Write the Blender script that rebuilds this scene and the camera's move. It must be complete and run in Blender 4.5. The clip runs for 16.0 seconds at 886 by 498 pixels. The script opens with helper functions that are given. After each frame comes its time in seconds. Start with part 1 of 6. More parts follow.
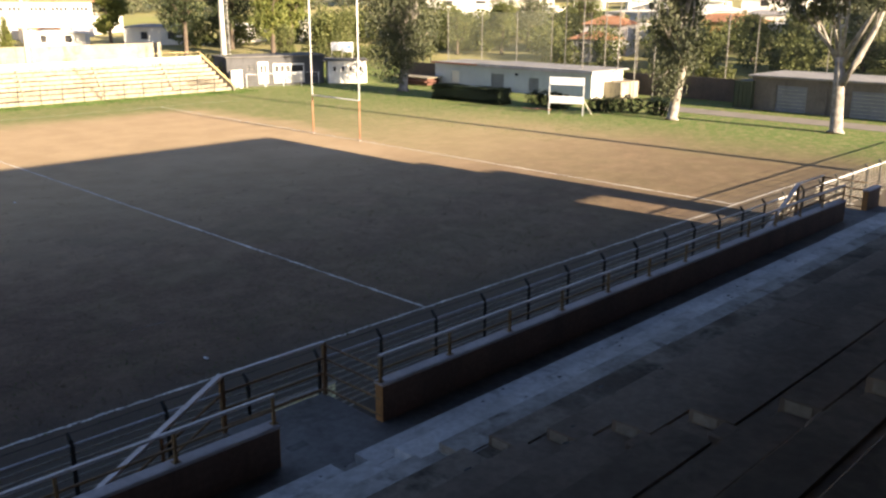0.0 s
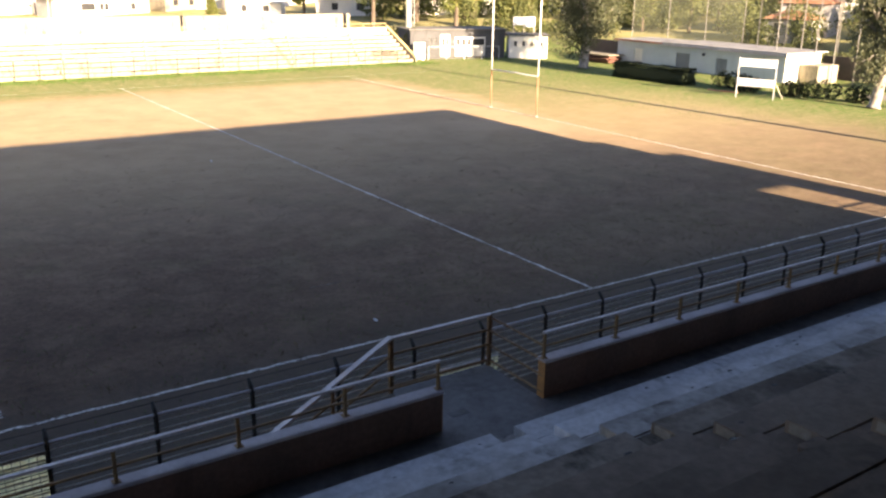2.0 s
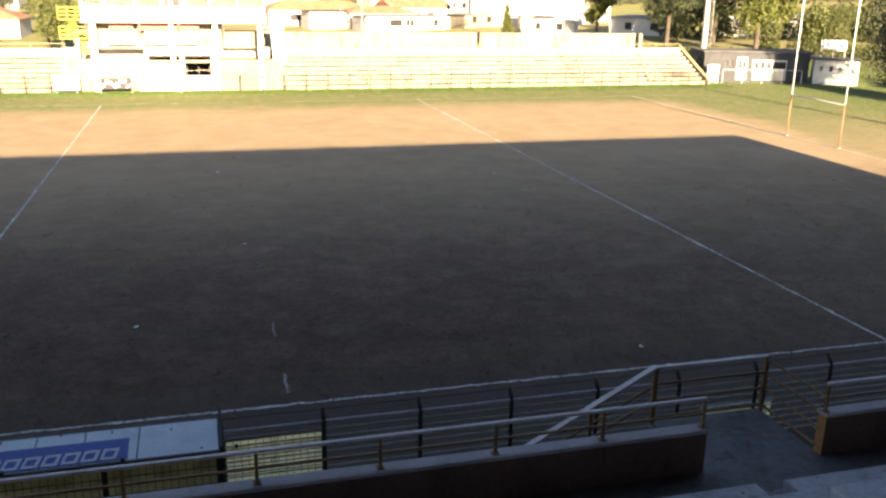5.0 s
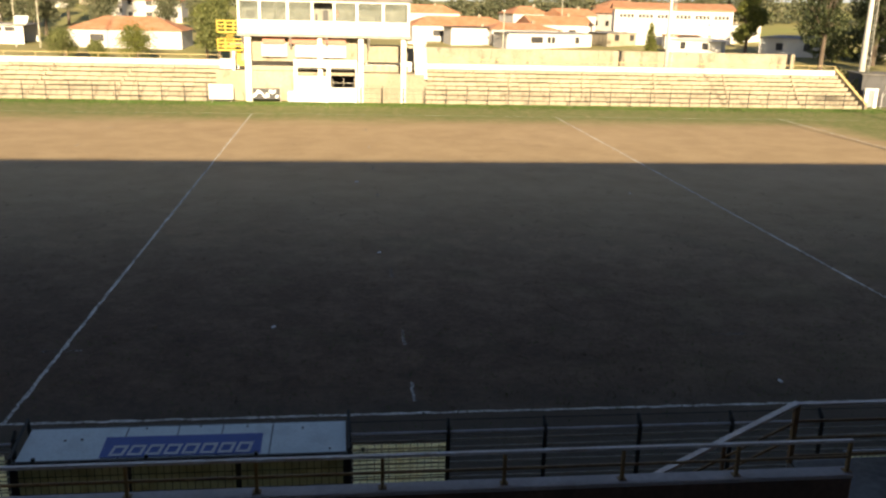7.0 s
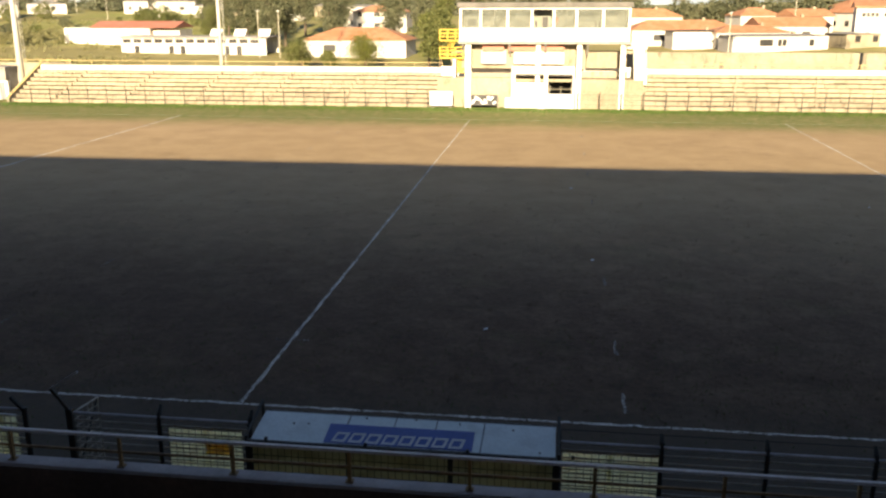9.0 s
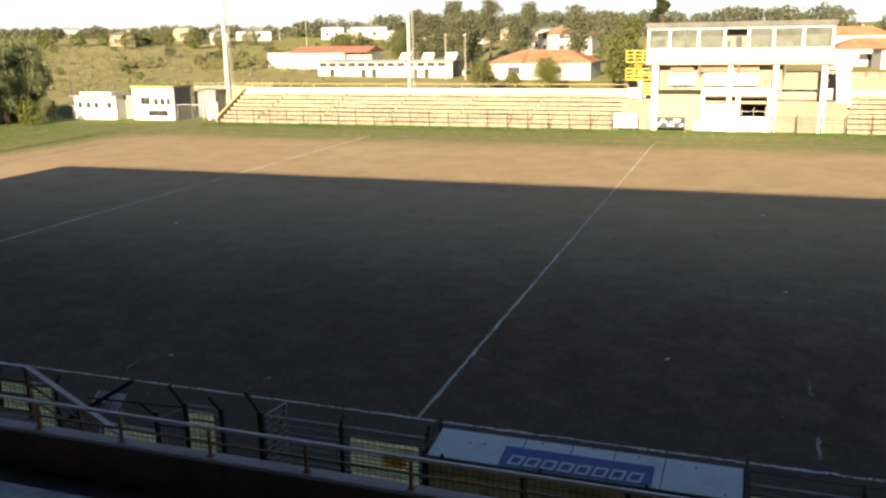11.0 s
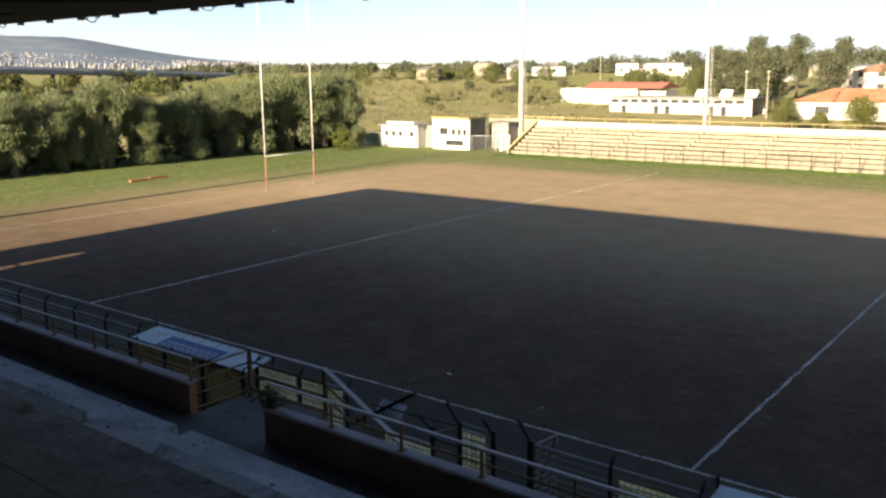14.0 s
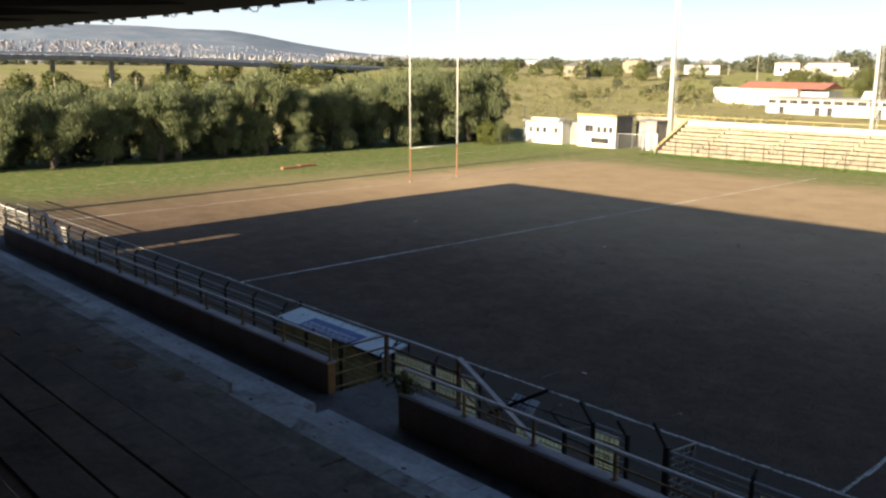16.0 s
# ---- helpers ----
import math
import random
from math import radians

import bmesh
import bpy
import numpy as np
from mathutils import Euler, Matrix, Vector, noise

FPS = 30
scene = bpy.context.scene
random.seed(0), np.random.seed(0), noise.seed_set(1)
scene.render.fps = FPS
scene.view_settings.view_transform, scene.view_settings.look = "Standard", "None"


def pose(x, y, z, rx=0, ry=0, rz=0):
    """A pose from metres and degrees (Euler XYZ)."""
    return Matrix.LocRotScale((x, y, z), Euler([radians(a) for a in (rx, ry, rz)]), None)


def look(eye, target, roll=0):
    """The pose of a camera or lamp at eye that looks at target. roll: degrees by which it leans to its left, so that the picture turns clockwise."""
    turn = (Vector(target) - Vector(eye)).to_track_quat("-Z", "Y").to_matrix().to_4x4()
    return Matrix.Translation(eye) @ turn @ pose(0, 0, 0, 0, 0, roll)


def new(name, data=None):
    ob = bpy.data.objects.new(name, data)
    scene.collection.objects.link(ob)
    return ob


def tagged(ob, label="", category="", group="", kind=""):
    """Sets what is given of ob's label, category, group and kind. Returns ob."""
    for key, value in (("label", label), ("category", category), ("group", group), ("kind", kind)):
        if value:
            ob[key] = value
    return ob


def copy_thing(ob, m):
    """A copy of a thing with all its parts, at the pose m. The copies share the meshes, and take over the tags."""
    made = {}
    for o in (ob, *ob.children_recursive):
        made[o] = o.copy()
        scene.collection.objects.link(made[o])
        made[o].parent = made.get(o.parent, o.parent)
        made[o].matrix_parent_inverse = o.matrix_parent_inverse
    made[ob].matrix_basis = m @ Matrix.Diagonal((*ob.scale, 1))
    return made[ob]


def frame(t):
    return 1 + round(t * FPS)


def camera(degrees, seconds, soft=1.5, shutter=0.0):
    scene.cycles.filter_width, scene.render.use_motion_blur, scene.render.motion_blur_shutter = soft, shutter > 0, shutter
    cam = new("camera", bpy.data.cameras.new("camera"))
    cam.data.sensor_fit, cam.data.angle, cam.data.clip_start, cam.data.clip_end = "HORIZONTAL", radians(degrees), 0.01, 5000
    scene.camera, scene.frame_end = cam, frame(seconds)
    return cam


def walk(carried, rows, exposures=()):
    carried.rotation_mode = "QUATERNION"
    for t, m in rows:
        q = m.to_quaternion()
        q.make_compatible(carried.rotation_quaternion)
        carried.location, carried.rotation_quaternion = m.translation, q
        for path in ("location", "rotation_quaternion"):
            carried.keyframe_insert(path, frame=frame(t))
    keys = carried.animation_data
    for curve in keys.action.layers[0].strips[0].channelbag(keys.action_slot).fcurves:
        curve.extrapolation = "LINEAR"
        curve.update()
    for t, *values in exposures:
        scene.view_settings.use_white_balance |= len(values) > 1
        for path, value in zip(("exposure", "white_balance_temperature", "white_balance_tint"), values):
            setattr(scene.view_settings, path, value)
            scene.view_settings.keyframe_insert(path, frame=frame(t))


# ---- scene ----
cam = camera(53.91, 16.0, soft=2.4)
# seconds, eye, heading from +y to the left, pitch, roll
ROWS = [
    (0, 8.459, -20.082, 10.008, -45.41, -15.83, 0.18),
    (0.5, 8.406, -20.094, 10.014, -43.46, -16.27, 0.16),
    (1, 8.385, -20.115, 10.026, -40.40, -16.51, 0.30),
    (1.5, 8.348, -20.111, 10.033, -37.36, -16.97, 0.24),
    (2, 8.322, -20.100, 10.031, -34.02, -17.49, 0.84),
    (2.5, 8.321, -20.084, 10.036, -30.24, -17.62, 0.92),
    (3, 8.328, -20.063, 10.042, -27.67, -17.32, 1.09),
    (3.5, 8.316, -20.053, 10.033, -25.13, -17.06, 1.40),
    (4, 8.301, -20.048, 10.030, -22.66, -16.72, 1.90),
    (4.5, 8.286, -20.058, 10.042, -18.95, -16.79, 1.42),
    (7, 8.180, -20.061, 10.026, -6.74, -15.76, 1.49),
    (7.5, 8.144, -20.079, 10.024, -4.28, -15.85, 1.31),
    (8, 8.092, -20.105, 10.025, -0.46, -15.63, 0.66),
    (8.5, 8.049, -20.098, 10.021, 3.88, -15.64, 0.30),
    (11, 7.870, -20.017, 10.018, 19.41, -14.01, -1.05),
    (11.5, 7.838, -20.003, 10.010, 23.70, -13.78, -0.84),
    (12, 7.801, -19.976, 10.001, 27.65, -13.38, -1.44),
    (12.5, 7.786, -19.970, 9.997, 30.80, -13.16, -1.58),
    (13, 7.779, -19.984, 9.997, 33.24, -12.92, -1.53),
    (13.5, 7.740, -19.999, 10.001, 35.59, -12.13, -1.30),
    (14, 7.709, -20.019, 9.988, 37.96, -11.51, -0.63),
    (14.5, 7.687, -20.014, 9.970, 40.72, -11.62, -0.18),
    (15, 7.689, -20.001, 9.939, 43.33, -11.74, -0.25),
    (15.5, 7.656, -19.984, 9.910, 45.38, -11.46, 0.35),
    (16, 7.596, -19.963, 9.876, 47.22, -11.73, 0.24),
]


def aim(x, y, z, yaw, pitch, roll):
    a, b = radians(yaw), radians(pitch)
    ahead = Vector((-math.sin(a) * math.cos(b), math.cos(a) * math.cos(b), math.sin(b)))
    return look((x, y, z), Vector((x, y, z)) + 10 * ahead, roll)


EXPOSURES = [(0.0, 2.22, 7150, 18), (1.5, 2.58, 7400, 20), (2.5, 2.76, 7650, 22), (3.5, 2.74, 7650, 21), (4.5, 2.52, 7700, 19), (5.8, 2.1, 7600, 14), (7.0, 1.6, 7900, 13), (11.0, 1.65, 7600, 13), (13.5, 1.65, 7200, 13), (16.0, 1.65, 7050, 13)]
walk(cam, [(t, aim(*row)) for t, *row in ROWS], EXPOSURES)

# ---- world and sun ----
SUN_TAN, SUN_SIDE = 0.266, -0.045
SUN_DIR = Vector((SUN_SIDE, 1.0, -SUN_TAN)).normalized()
world = bpy.data.worlds.new("sky")
scene.world = world
world.use_nodes = True
wt = world.node_tree
sky = wt.nodes.new("ShaderNodeTexSky")
sky.sky_type, sky.sun_disc = "NISHITA", False
sky.sun_elevation, sky.sun_rotation = math.atan(SUN_TAN), math.pi - 0.045
sky.air_density, sky.dust_density, sky.ozone_density = 0.55, 0.3, 1.35
wt.links.new(sky.outputs[0], wt.nodes["Background"].inputs[0])
wt.nodes["Background"].inputs[1].default_value = 0.06
# thin white cloud low over the whole horizon
wco = wt.nodes.new("ShaderNodeTexCoord")
wsep = wt.nodes.new("ShaderNodeSeparateXYZ")
wt.links.new(wco.outputs["Generated"], wsep.inputs[0])
wfall = wt.nodes.new("ShaderNodeMapRange")
wfall.interpolation_type = "SMOOTHSTEP"
for i, v in enumerate((0.0, -0.02, 0.19, 1.0, 0.0)):
    if i:
        wfall.inputs[i].default_value = v
wt.links.new(wsep.outputs[2], wfall.inputs[0])
wstretch = wt.nodes.new("ShaderNodeMapping")
wstretch.inputs["Scale"].default_value = (1.6, 1.6, 9.0)
wt.links.new(wco.outputs["Generated"], wstretch.inputs[0])
wnoise = wt.nodes.new("ShaderNodeTexNoise")
wnoise.inputs["Scale"].default_value, wnoise.inputs["Detail"].default_value = 2.2, 6.0
wt.links.new(wstretch.outputs[0], wnoise.inputs["Vector"])
wcloud = wt.nodes.new("ShaderNodeMapRange")
wcloud.interpolation_type = "SMOOTHSTEP"
for i, v in ((1, 0.34), (2, 0.62), (3, 0.36), (4, 1.0)):
    wcloud.inputs[i].default_value = v
wt.links.new(wnoise.outputs["Fac"], wcloud.inputs[0])
wamount = wt.nodes.new("ShaderNodeMath")
wamount.operation = "MULTIPLY"
wt.links.new(wfall.outputs[0], wamount.inputs[0])
wt.links.new(wcloud.outputs[0], wamount.inputs[1])
whaze = wt.nodes.new("ShaderNodeBackground")
whaze.inputs[0].default_value, whaze.inputs[1].default_value = (0.83, 0.93, 1.0, 1.0), 0.355
wmix = wt.nodes.new("ShaderNodeMixShader")
wt.links.new(wamount.outputs[0], wmix.inputs[0])
wt.links.new(wt.nodes["Background"].outputs[0], wmix.inputs[1])
wt.links.new(whaze.outputs[0], wmix.inputs[2])
wt.links.new(wmix.outputs[0], wt.nodes["World Output"].inputs[0])
sun = new("sun", bpy.data.lights.new("sun", "SUN"))
sun.data.energy, sun.data.angle, sun.data.color = 5.0, radians(0.53), (1.0, 0.885, 0.67)
sun.matrix_world = Matrix.Translation((0, -60, 40)) @ SUN_DIR.to_track_quat("-Z", "Y").to_matrix().to_4x4()


# ---- materials ----
class Nodes:
    """A short way to write shader nodes."""

    def __init__(self, name):
        self.m = bpy.data.materials.new(name)
        self.m.use_nodes = True
        self.t = self.m.node_tree
        self.bsdf = self.t.nodes["Principled BSDF"]
        self.out = self.t.nodes["Material Output"]
        self.co = self.t.nodes.new("ShaderNodeTexCoord").outputs["Object"]

    def put(self, socket, value):
        if isinstance(value, (int, float)):
            socket.default_value = value
        elif isinstance(value, (tuple, list)):
            socket.default_value = (*value, 1.0) if len(value) == 3 and socket.type == "RGBA" else value
        else:
            self.t.links.new(value, socket)

    def noise(self, scale, detail=4.0, rough=0.55, co=None, warp=0.0):
        n = self.t.nodes.new("ShaderNodeTexNoise")
        self.put(n.inputs["Vector"], co or self.co)
        self.put(n.inputs["Scale"], scale)
        self.put(n.inputs["Detail"], detail)
        self.put(n.inputs["Roughness"], rough)
        self.put(n.inputs["Distortion"], warp)
        return n.outputs["Fac"]

    def math(self, op, a, b=0.0, c=0.0):
        n = self.t.nodes.new("ShaderNodeMath")
        n.operation = op
        for s, v in zip(n.inputs, (a, b, c)):
            self.put(s, v)
        return n.outputs[0]

    def ramp(self, v, a, b, lo=0.0, hi=1.0):
        n = self.t.nodes.new("ShaderNodeMapRange")
        n.interpolation_type = "SMOOTHSTEP"
        for s, x in zip(n.inputs, (v, a, b, lo, hi)):
            self.put(s, x)
        return n.outputs[0]

    def mix(self, f, a, b, mode="MIX"):
        n = self.t.nodes.new("ShaderNodeMix")
        n.data_type, n.blend_type = "RGBA", mode
        self.put(n.inputs[0], f)
        self.put(n.inputs[6], a)
        self.put(n.inputs[7], b)
        return n.outputs[2]

    def xyz(self):
        n = self.t.nodes.new("ShaderNodeSeparateXYZ")
        self.put(n.inputs[0], self.co)
        return n.outputs

    def stretch(self, x, y, z):
        n = self.t.nodes.new("ShaderNodeMapping")
        self.put(n.inputs[0], self.co)
        n.inputs["Scale"].default_value = (x, y, z)
        return n.outputs[0]

    def island(self):
        return self.t.nodes.new("ShaderNodeNewGeometry").outputs["Random Per Island"]

    def each(self):
        return self.t.nodes.new("ShaderNodeObjectInfo").outputs["Random"]

    def bump(self, height, strength=0.3, distance=0.02):
        n = self.t.nodes.new("ShaderNodeBump")
        self.put(n.inputs["Strength"], strength)
        self.put(n.inputs["Distance"], distance)
        self.put(n.inputs["Height"], height)
        self.put(self.bsdf.inputs["Normal"], n.outputs[0])

    def done(self, colour, rough=0.8, metal=0.0, spec=0.4):
        self.put(self.bsdf.inputs["Base Color"], colour)
        self.put(self.bsdf.inputs["Roughness"], rough)
        self.put(self.bsdf.inputs["Metallic"], metal)
        self.put(self.bsdf.inputs["Specular IOR Level"], spec)
        return self.m


def surface(name, a, b, stain, scale=0.8, grain=14.0, rough=0.85, metal=0.0, bump=0.25, depth=0.01, vary="", amount=0.35, stained=0.5):
    """Paint, render or metal: two tones in patches, darker stains, fine grain, relief."""
    n = Nodes(name)
    patches = n.ramp(n.noise(scale, 5.0, 0.6), 0.35, 0.65)
    fine = n.noise(grain, 3.0, 0.6)
    colour = n.mix(patches, a, b)
    streaks = n.ramp(n.noise(1.3, 5.0, 0.65, n.stretch(1.0, 1.0, 0.25), 0.4), 0.52, 0.72, 0.0, stained)
    colour = n.mix(streaks, colour, stain)
    colour = n.mix(n.ramp(fine, 0.3, 0.7, 0.0, 0.3), colour, stain)
    if vary:
        shade = n.island() if vary == "island" else n.each()
        k = n.math("MULTIPLY_ADD", shade, amount, 1.0 - amount / 2)
        dark = n.t.nodes.new("ShaderNodeVectorMath")
        dark.operation = "SCALE"
        n.put(dark.inputs[0], colour)
        n.put(dark.inputs["Scale"], k)
        colour = dark.outputs[0]
    n.bump(fine, bump, depth)
    return n.done(colour, n.ramp(fine, 0.2, 0.8, rough - 0.1, min(1.0, rough + 0.1)), metal)


def leaf_material(name, a, b, c):
    n = Nodes(name)
    r = n.island()
    colour = n.mix(n.ramp(r, 0.0, 0.6), a, b)
    colour = n.mix(n.ramp(r, 0.6, 1.0), colour, c)
    colour = n.mix(n.ramp(n.noise(0.35, 3.0), 0.35, 0.65, 0.0, 0.5), colour, a)
    m = n.done(colour, 0.6, 0.0, 0.3)
    thin = n.t.nodes.new("ShaderNodeBsdfTranslucent")
    n.put(thin.inputs[0], colour)
    both = n.t.nodes.new("ShaderNodeMixShader")
    both.inputs[0].default_value = 0.3
    n.t.links.new(n.bsdf.outputs[0], both.inputs[1])
    n.t.links.new(thin.outputs[0], both.inputs[2])
    n.t.links.new(both.outputs[0], n.out.inputs[0])
    return m


def ground_material():
    n = Nodes("earth_and_grass")
    x, y, z = n.xyz()
    warp = n.math("MULTIPLY_ADD", n.noise(0.16, 5.0, 0.6), 9.0, -4.5)
    u = n.math("ABSOLUTE", n.math("ADD", n.math("ADD", x, 1.0), warp))
    v = n.math("ADD", y, n.math("MULTIPLY", warp, 0.7))
    big, mid, fine = n.noise(0.05, 5.0, 0.6), n.noise(0.35, 6.0, 0.65), n.noise(5.0, 5.0, 0.7)
    blades = n.noise(14.0, 3.0, 0.7)
    dirt = n.mix(n.ramp(mid, 0.35, 0.65), (0.372, 0.268, 0.158), (0.428, 0.314, 0.188))
    dirt = n.mix(n.ramp(fine, 0.4, 0.75, 0.0, 0.3), dirt, (0.28, 0.19, 0.12))
    dirt = n.mix(n.ramp(big, 0.52, 0.7, 0.0, 0.5), dirt, (0.49, 0.36, 0.23))
    turf = n.mix(n.ramp(fine, 0.3, 0.7), (0.070, 0.124, 0.027), (0.140, 0.205, 0.052))
    turf = n.mix(n.ramp(n.noise(2.2, 7.0, 0.75), 0.42, 0.7, 0.0, 0.45), turf, (0.22, 0.185, 0.09))
    turf = n.mix(n.ramp(blades, 0.45, 0.8, 0.0, 0.45), turf, (0.08, 0.105, 0.025))
    # bare playing area, thin grass scattered over it, lawn round it
    bare = n.math("MULTIPLY", n.ramp(u, 50.0, 57.0, 1.0, 0.0), n.ramp(v, 52.0, 61.5, 1.0, 0.0))
    ingoal = n.math("MULTIPLY", n.ramp(n.math("ABSOLUTE", n.math("ADD", x, n.math("ADD", warp, -4.5))), 57.0, 72.0, 1.0, 0.0), n.ramp(v, 14.0, 56.0, 0.92, 0.15))
    bare = n.math("MAXIMUM", bare, ingoal)
    thin = n.math("MULTIPLY", n.ramp(n.noise(0.45, 7.0, 0.72), 0.50, 0.66), n.ramp(n.noise(0.07, 3.0), 0.40, 0.62, 0.04, 0.24))
    # trampled mud over the middle with tufts and scuffed clods; stand shade painted in
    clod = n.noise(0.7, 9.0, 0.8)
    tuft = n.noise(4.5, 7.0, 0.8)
    shaded_mud = n.math("MULTIPLY", n.ramp(v, 5.0, 33.0, 1.0, 0.0), n.ramp(n.math("ABSOLUTE", n.math("ADD", n.math("ADD", x, 8.0), warp)), 18.0, 46.0, 1.0, 0.76))
    near = n.math("MULTIPLY", shaded_mud, n.ramp(clod, 0.25, 0.65, 1.0, 0.86))
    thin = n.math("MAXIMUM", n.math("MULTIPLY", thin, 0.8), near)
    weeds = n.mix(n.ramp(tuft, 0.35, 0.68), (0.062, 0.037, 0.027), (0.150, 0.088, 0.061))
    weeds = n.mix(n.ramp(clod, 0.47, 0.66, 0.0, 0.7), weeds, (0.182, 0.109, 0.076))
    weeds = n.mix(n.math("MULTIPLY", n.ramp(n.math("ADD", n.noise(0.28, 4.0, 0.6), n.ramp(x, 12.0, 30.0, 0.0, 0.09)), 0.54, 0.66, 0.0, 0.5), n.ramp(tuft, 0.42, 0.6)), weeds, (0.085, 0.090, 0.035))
    # more shade painted over the near half of the middle and the near edge
    near_shade = n.math("MULTIPLY", n.ramp(n.math("ADD", x, n.math("MULTIPLY", warp, 1.6)), -4.0, 18.0, 1.0, 0.0), n.ramp(v, 6.0, 24.0, 1.0, 0.25))
    near_shade = n.math("MAXIMUM", near_shade, n.ramp(v, 0.0, 15.0, 0.85, 0.0))
    weeds = n.mix(n.math("MULTIPLY", near_shade, 0.55), weeds, (0.050, 0.031, 0.024))
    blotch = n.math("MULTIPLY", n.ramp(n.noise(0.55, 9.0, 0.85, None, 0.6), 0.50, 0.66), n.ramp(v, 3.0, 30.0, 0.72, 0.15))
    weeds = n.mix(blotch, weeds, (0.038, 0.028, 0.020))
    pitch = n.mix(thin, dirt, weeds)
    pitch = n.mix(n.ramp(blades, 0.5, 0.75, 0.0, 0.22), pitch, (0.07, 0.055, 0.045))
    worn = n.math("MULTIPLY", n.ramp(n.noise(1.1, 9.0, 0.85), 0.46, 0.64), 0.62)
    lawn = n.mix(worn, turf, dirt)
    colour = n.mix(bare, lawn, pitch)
    # open country beyond
    dry = n.mix(n.ramp(n.noise(0.03, 6.0, 0.62), 0.38, 0.62), (0.29, 0.26, 0.115), (0.37, 0.33, 0.155))
    dry = n.mix(n.ramp(n.noise(0.012, 4.0, 0.6), 0.45, 0.62), dry, (0.265, 0.285, 0.095))
    dry = n.mix(n.ramp(n.noise(0.12, 7.0, 0.75), 0.48, 0.62, 0.0, 0.6), dry, (0.19, 0.165, 0.075))
    out = n.math("MAXIMUM", n.ramp(y, 90.0, 100.0), n.math("MAXIMUM", n.ramp(x, 92.0, 104.0), n.ramp(x, -92.0, -82.0, 1.0, 0.0)))
    colour = n.mix(out, colour, dry)
    rub = n.math("MULTIPLY", n.ramp(n.math("ABSOLUTE", n.math("ADD", y, 3.5)), 1.5, 6.0, 1.0, 0.0), n.ramp(n.math("ABSOLUTE", x), 60.0, 70.0, 1.0, 0.0))
    colour = n.mix(n.math("MULTIPLY", rub, 0.8), colour, (0.075, 0.066, 0.054))
    n.bump(n.math("ADD", n.math("MULTIPLY", fine, 0.6), n.math("MULTIPLY", n.noise(1.7, 6.0, 0.7), 1.2)), 0.35, 0.05)
    return n.done(colour, 0.95, 0.0, 0.15)


def chalk_material(name="worn_chalk", lo=0.12, hi=1.0):
    n = Nodes(name)
    wear = n.math("ADD", n.math("MULTIPLY_ADD", n.noise(0.6, 4.0, 0.6), 0.3, 0.2), n.noise(9.0, 6.0, 0.85))
    n.done(n.mix(n.noise(6.0, 3.0), (0.78, 0.73, 0.66), (0.90, 0.87, 0.81)), 0.95, 0.0, 0.1)
    clear = n.t.nodes.new("ShaderNodeBsdfTransparent")
    both = n.t.nodes.new("ShaderNodeMixShader")
    n.put(both.inputs[0], n.ramp(wear, 0.70, 1.0, lo, hi))
    n.t.links.new(clear.outputs[0], both.inputs[1])
    n.t.links.new(n.bsdf.outputs[0], both.inputs[2])
    n.t.links.new(both.outputs[0], n.out.inputs[0])
    return n.m


def net_material(name, colour, cover):
    """Fine netting: mostly holes."""
    n = Nodes(name)
    n.done(n.mix(n.noise(2.0), colour, [c * 0.6 for c in colour]), 0.9)
    clear = n.t.nodes.new("ShaderNodeBsdfTransparent")
    both = n.t.nodes.new("ShaderNodeMixShader")
    n.put(both.inputs[0], n.ramp(n.noise(0.5, 4.0), 0.3, 0.7, cover * 0.7, cover))
    n.t.links.new(clear.outputs[0], both.inputs[1])
    n.t.links.new(n.bsdf.outputs[0], both.inputs[2])
    n.t.links.new(both.outputs[0], n.out.inputs[0])
    return n.m


def screen_material(name, colour, stain):
    """Thin weathered cloth that lets light through."""
    n = Nodes(name)
    c = n.mix(n.ramp(n.noise(2.5, 5.0, 0.65), 0.42, 0.7, 0.0, 0.8), colour, stain)
    n.done(c, 0.85, 0.0, 0.2)
    thin = n.t.nodes.new("ShaderNodeBsdfTranslucent")
    n.put(thin.inputs[0], c)
    both = n.t.nodes.new("ShaderNodeMixShader")
    both.inputs[0].default_value = 0.8
    n.t.links.new(n.bsdf.outputs[0], both.inputs[1])
    n.t.links.new(thin.outputs[0], both.inputs[2])
    n.t.links.new(both.outputs[0], n.out.inputs[0])
    return n.m


def glass_material():
    """Half clear window glass: pale sheen painted on as a film, glossy face."""
    n = Nodes("sheen_window_glass")
    n.done(n.mix(n.ramp(n.noise(0.8, 4.0, 0.6), 0.35, 0.65), (0.24, 0.26, 0.225), (0.17, 0.19, 0.165)), 0.12, 0.0, 0.6)
    clear = n.t.nodes.new("ShaderNodeBsdfTransparent")
    both = n.t.nodes.new("ShaderNodeMixShader")
    n.put(both.inputs[0], n.ramp(n.noise(1.5, 5.0, 0.6), 0.3, 0.7, 0.25, 0.42))
    n.t.links.new(clear.outputs[0], both.inputs[1])
    n.t.links.new(n.bsdf.outputs[0], both.inputs[2])
    n.t.links.new(both.outputs[0], n.out.inputs[0])
    return n.m


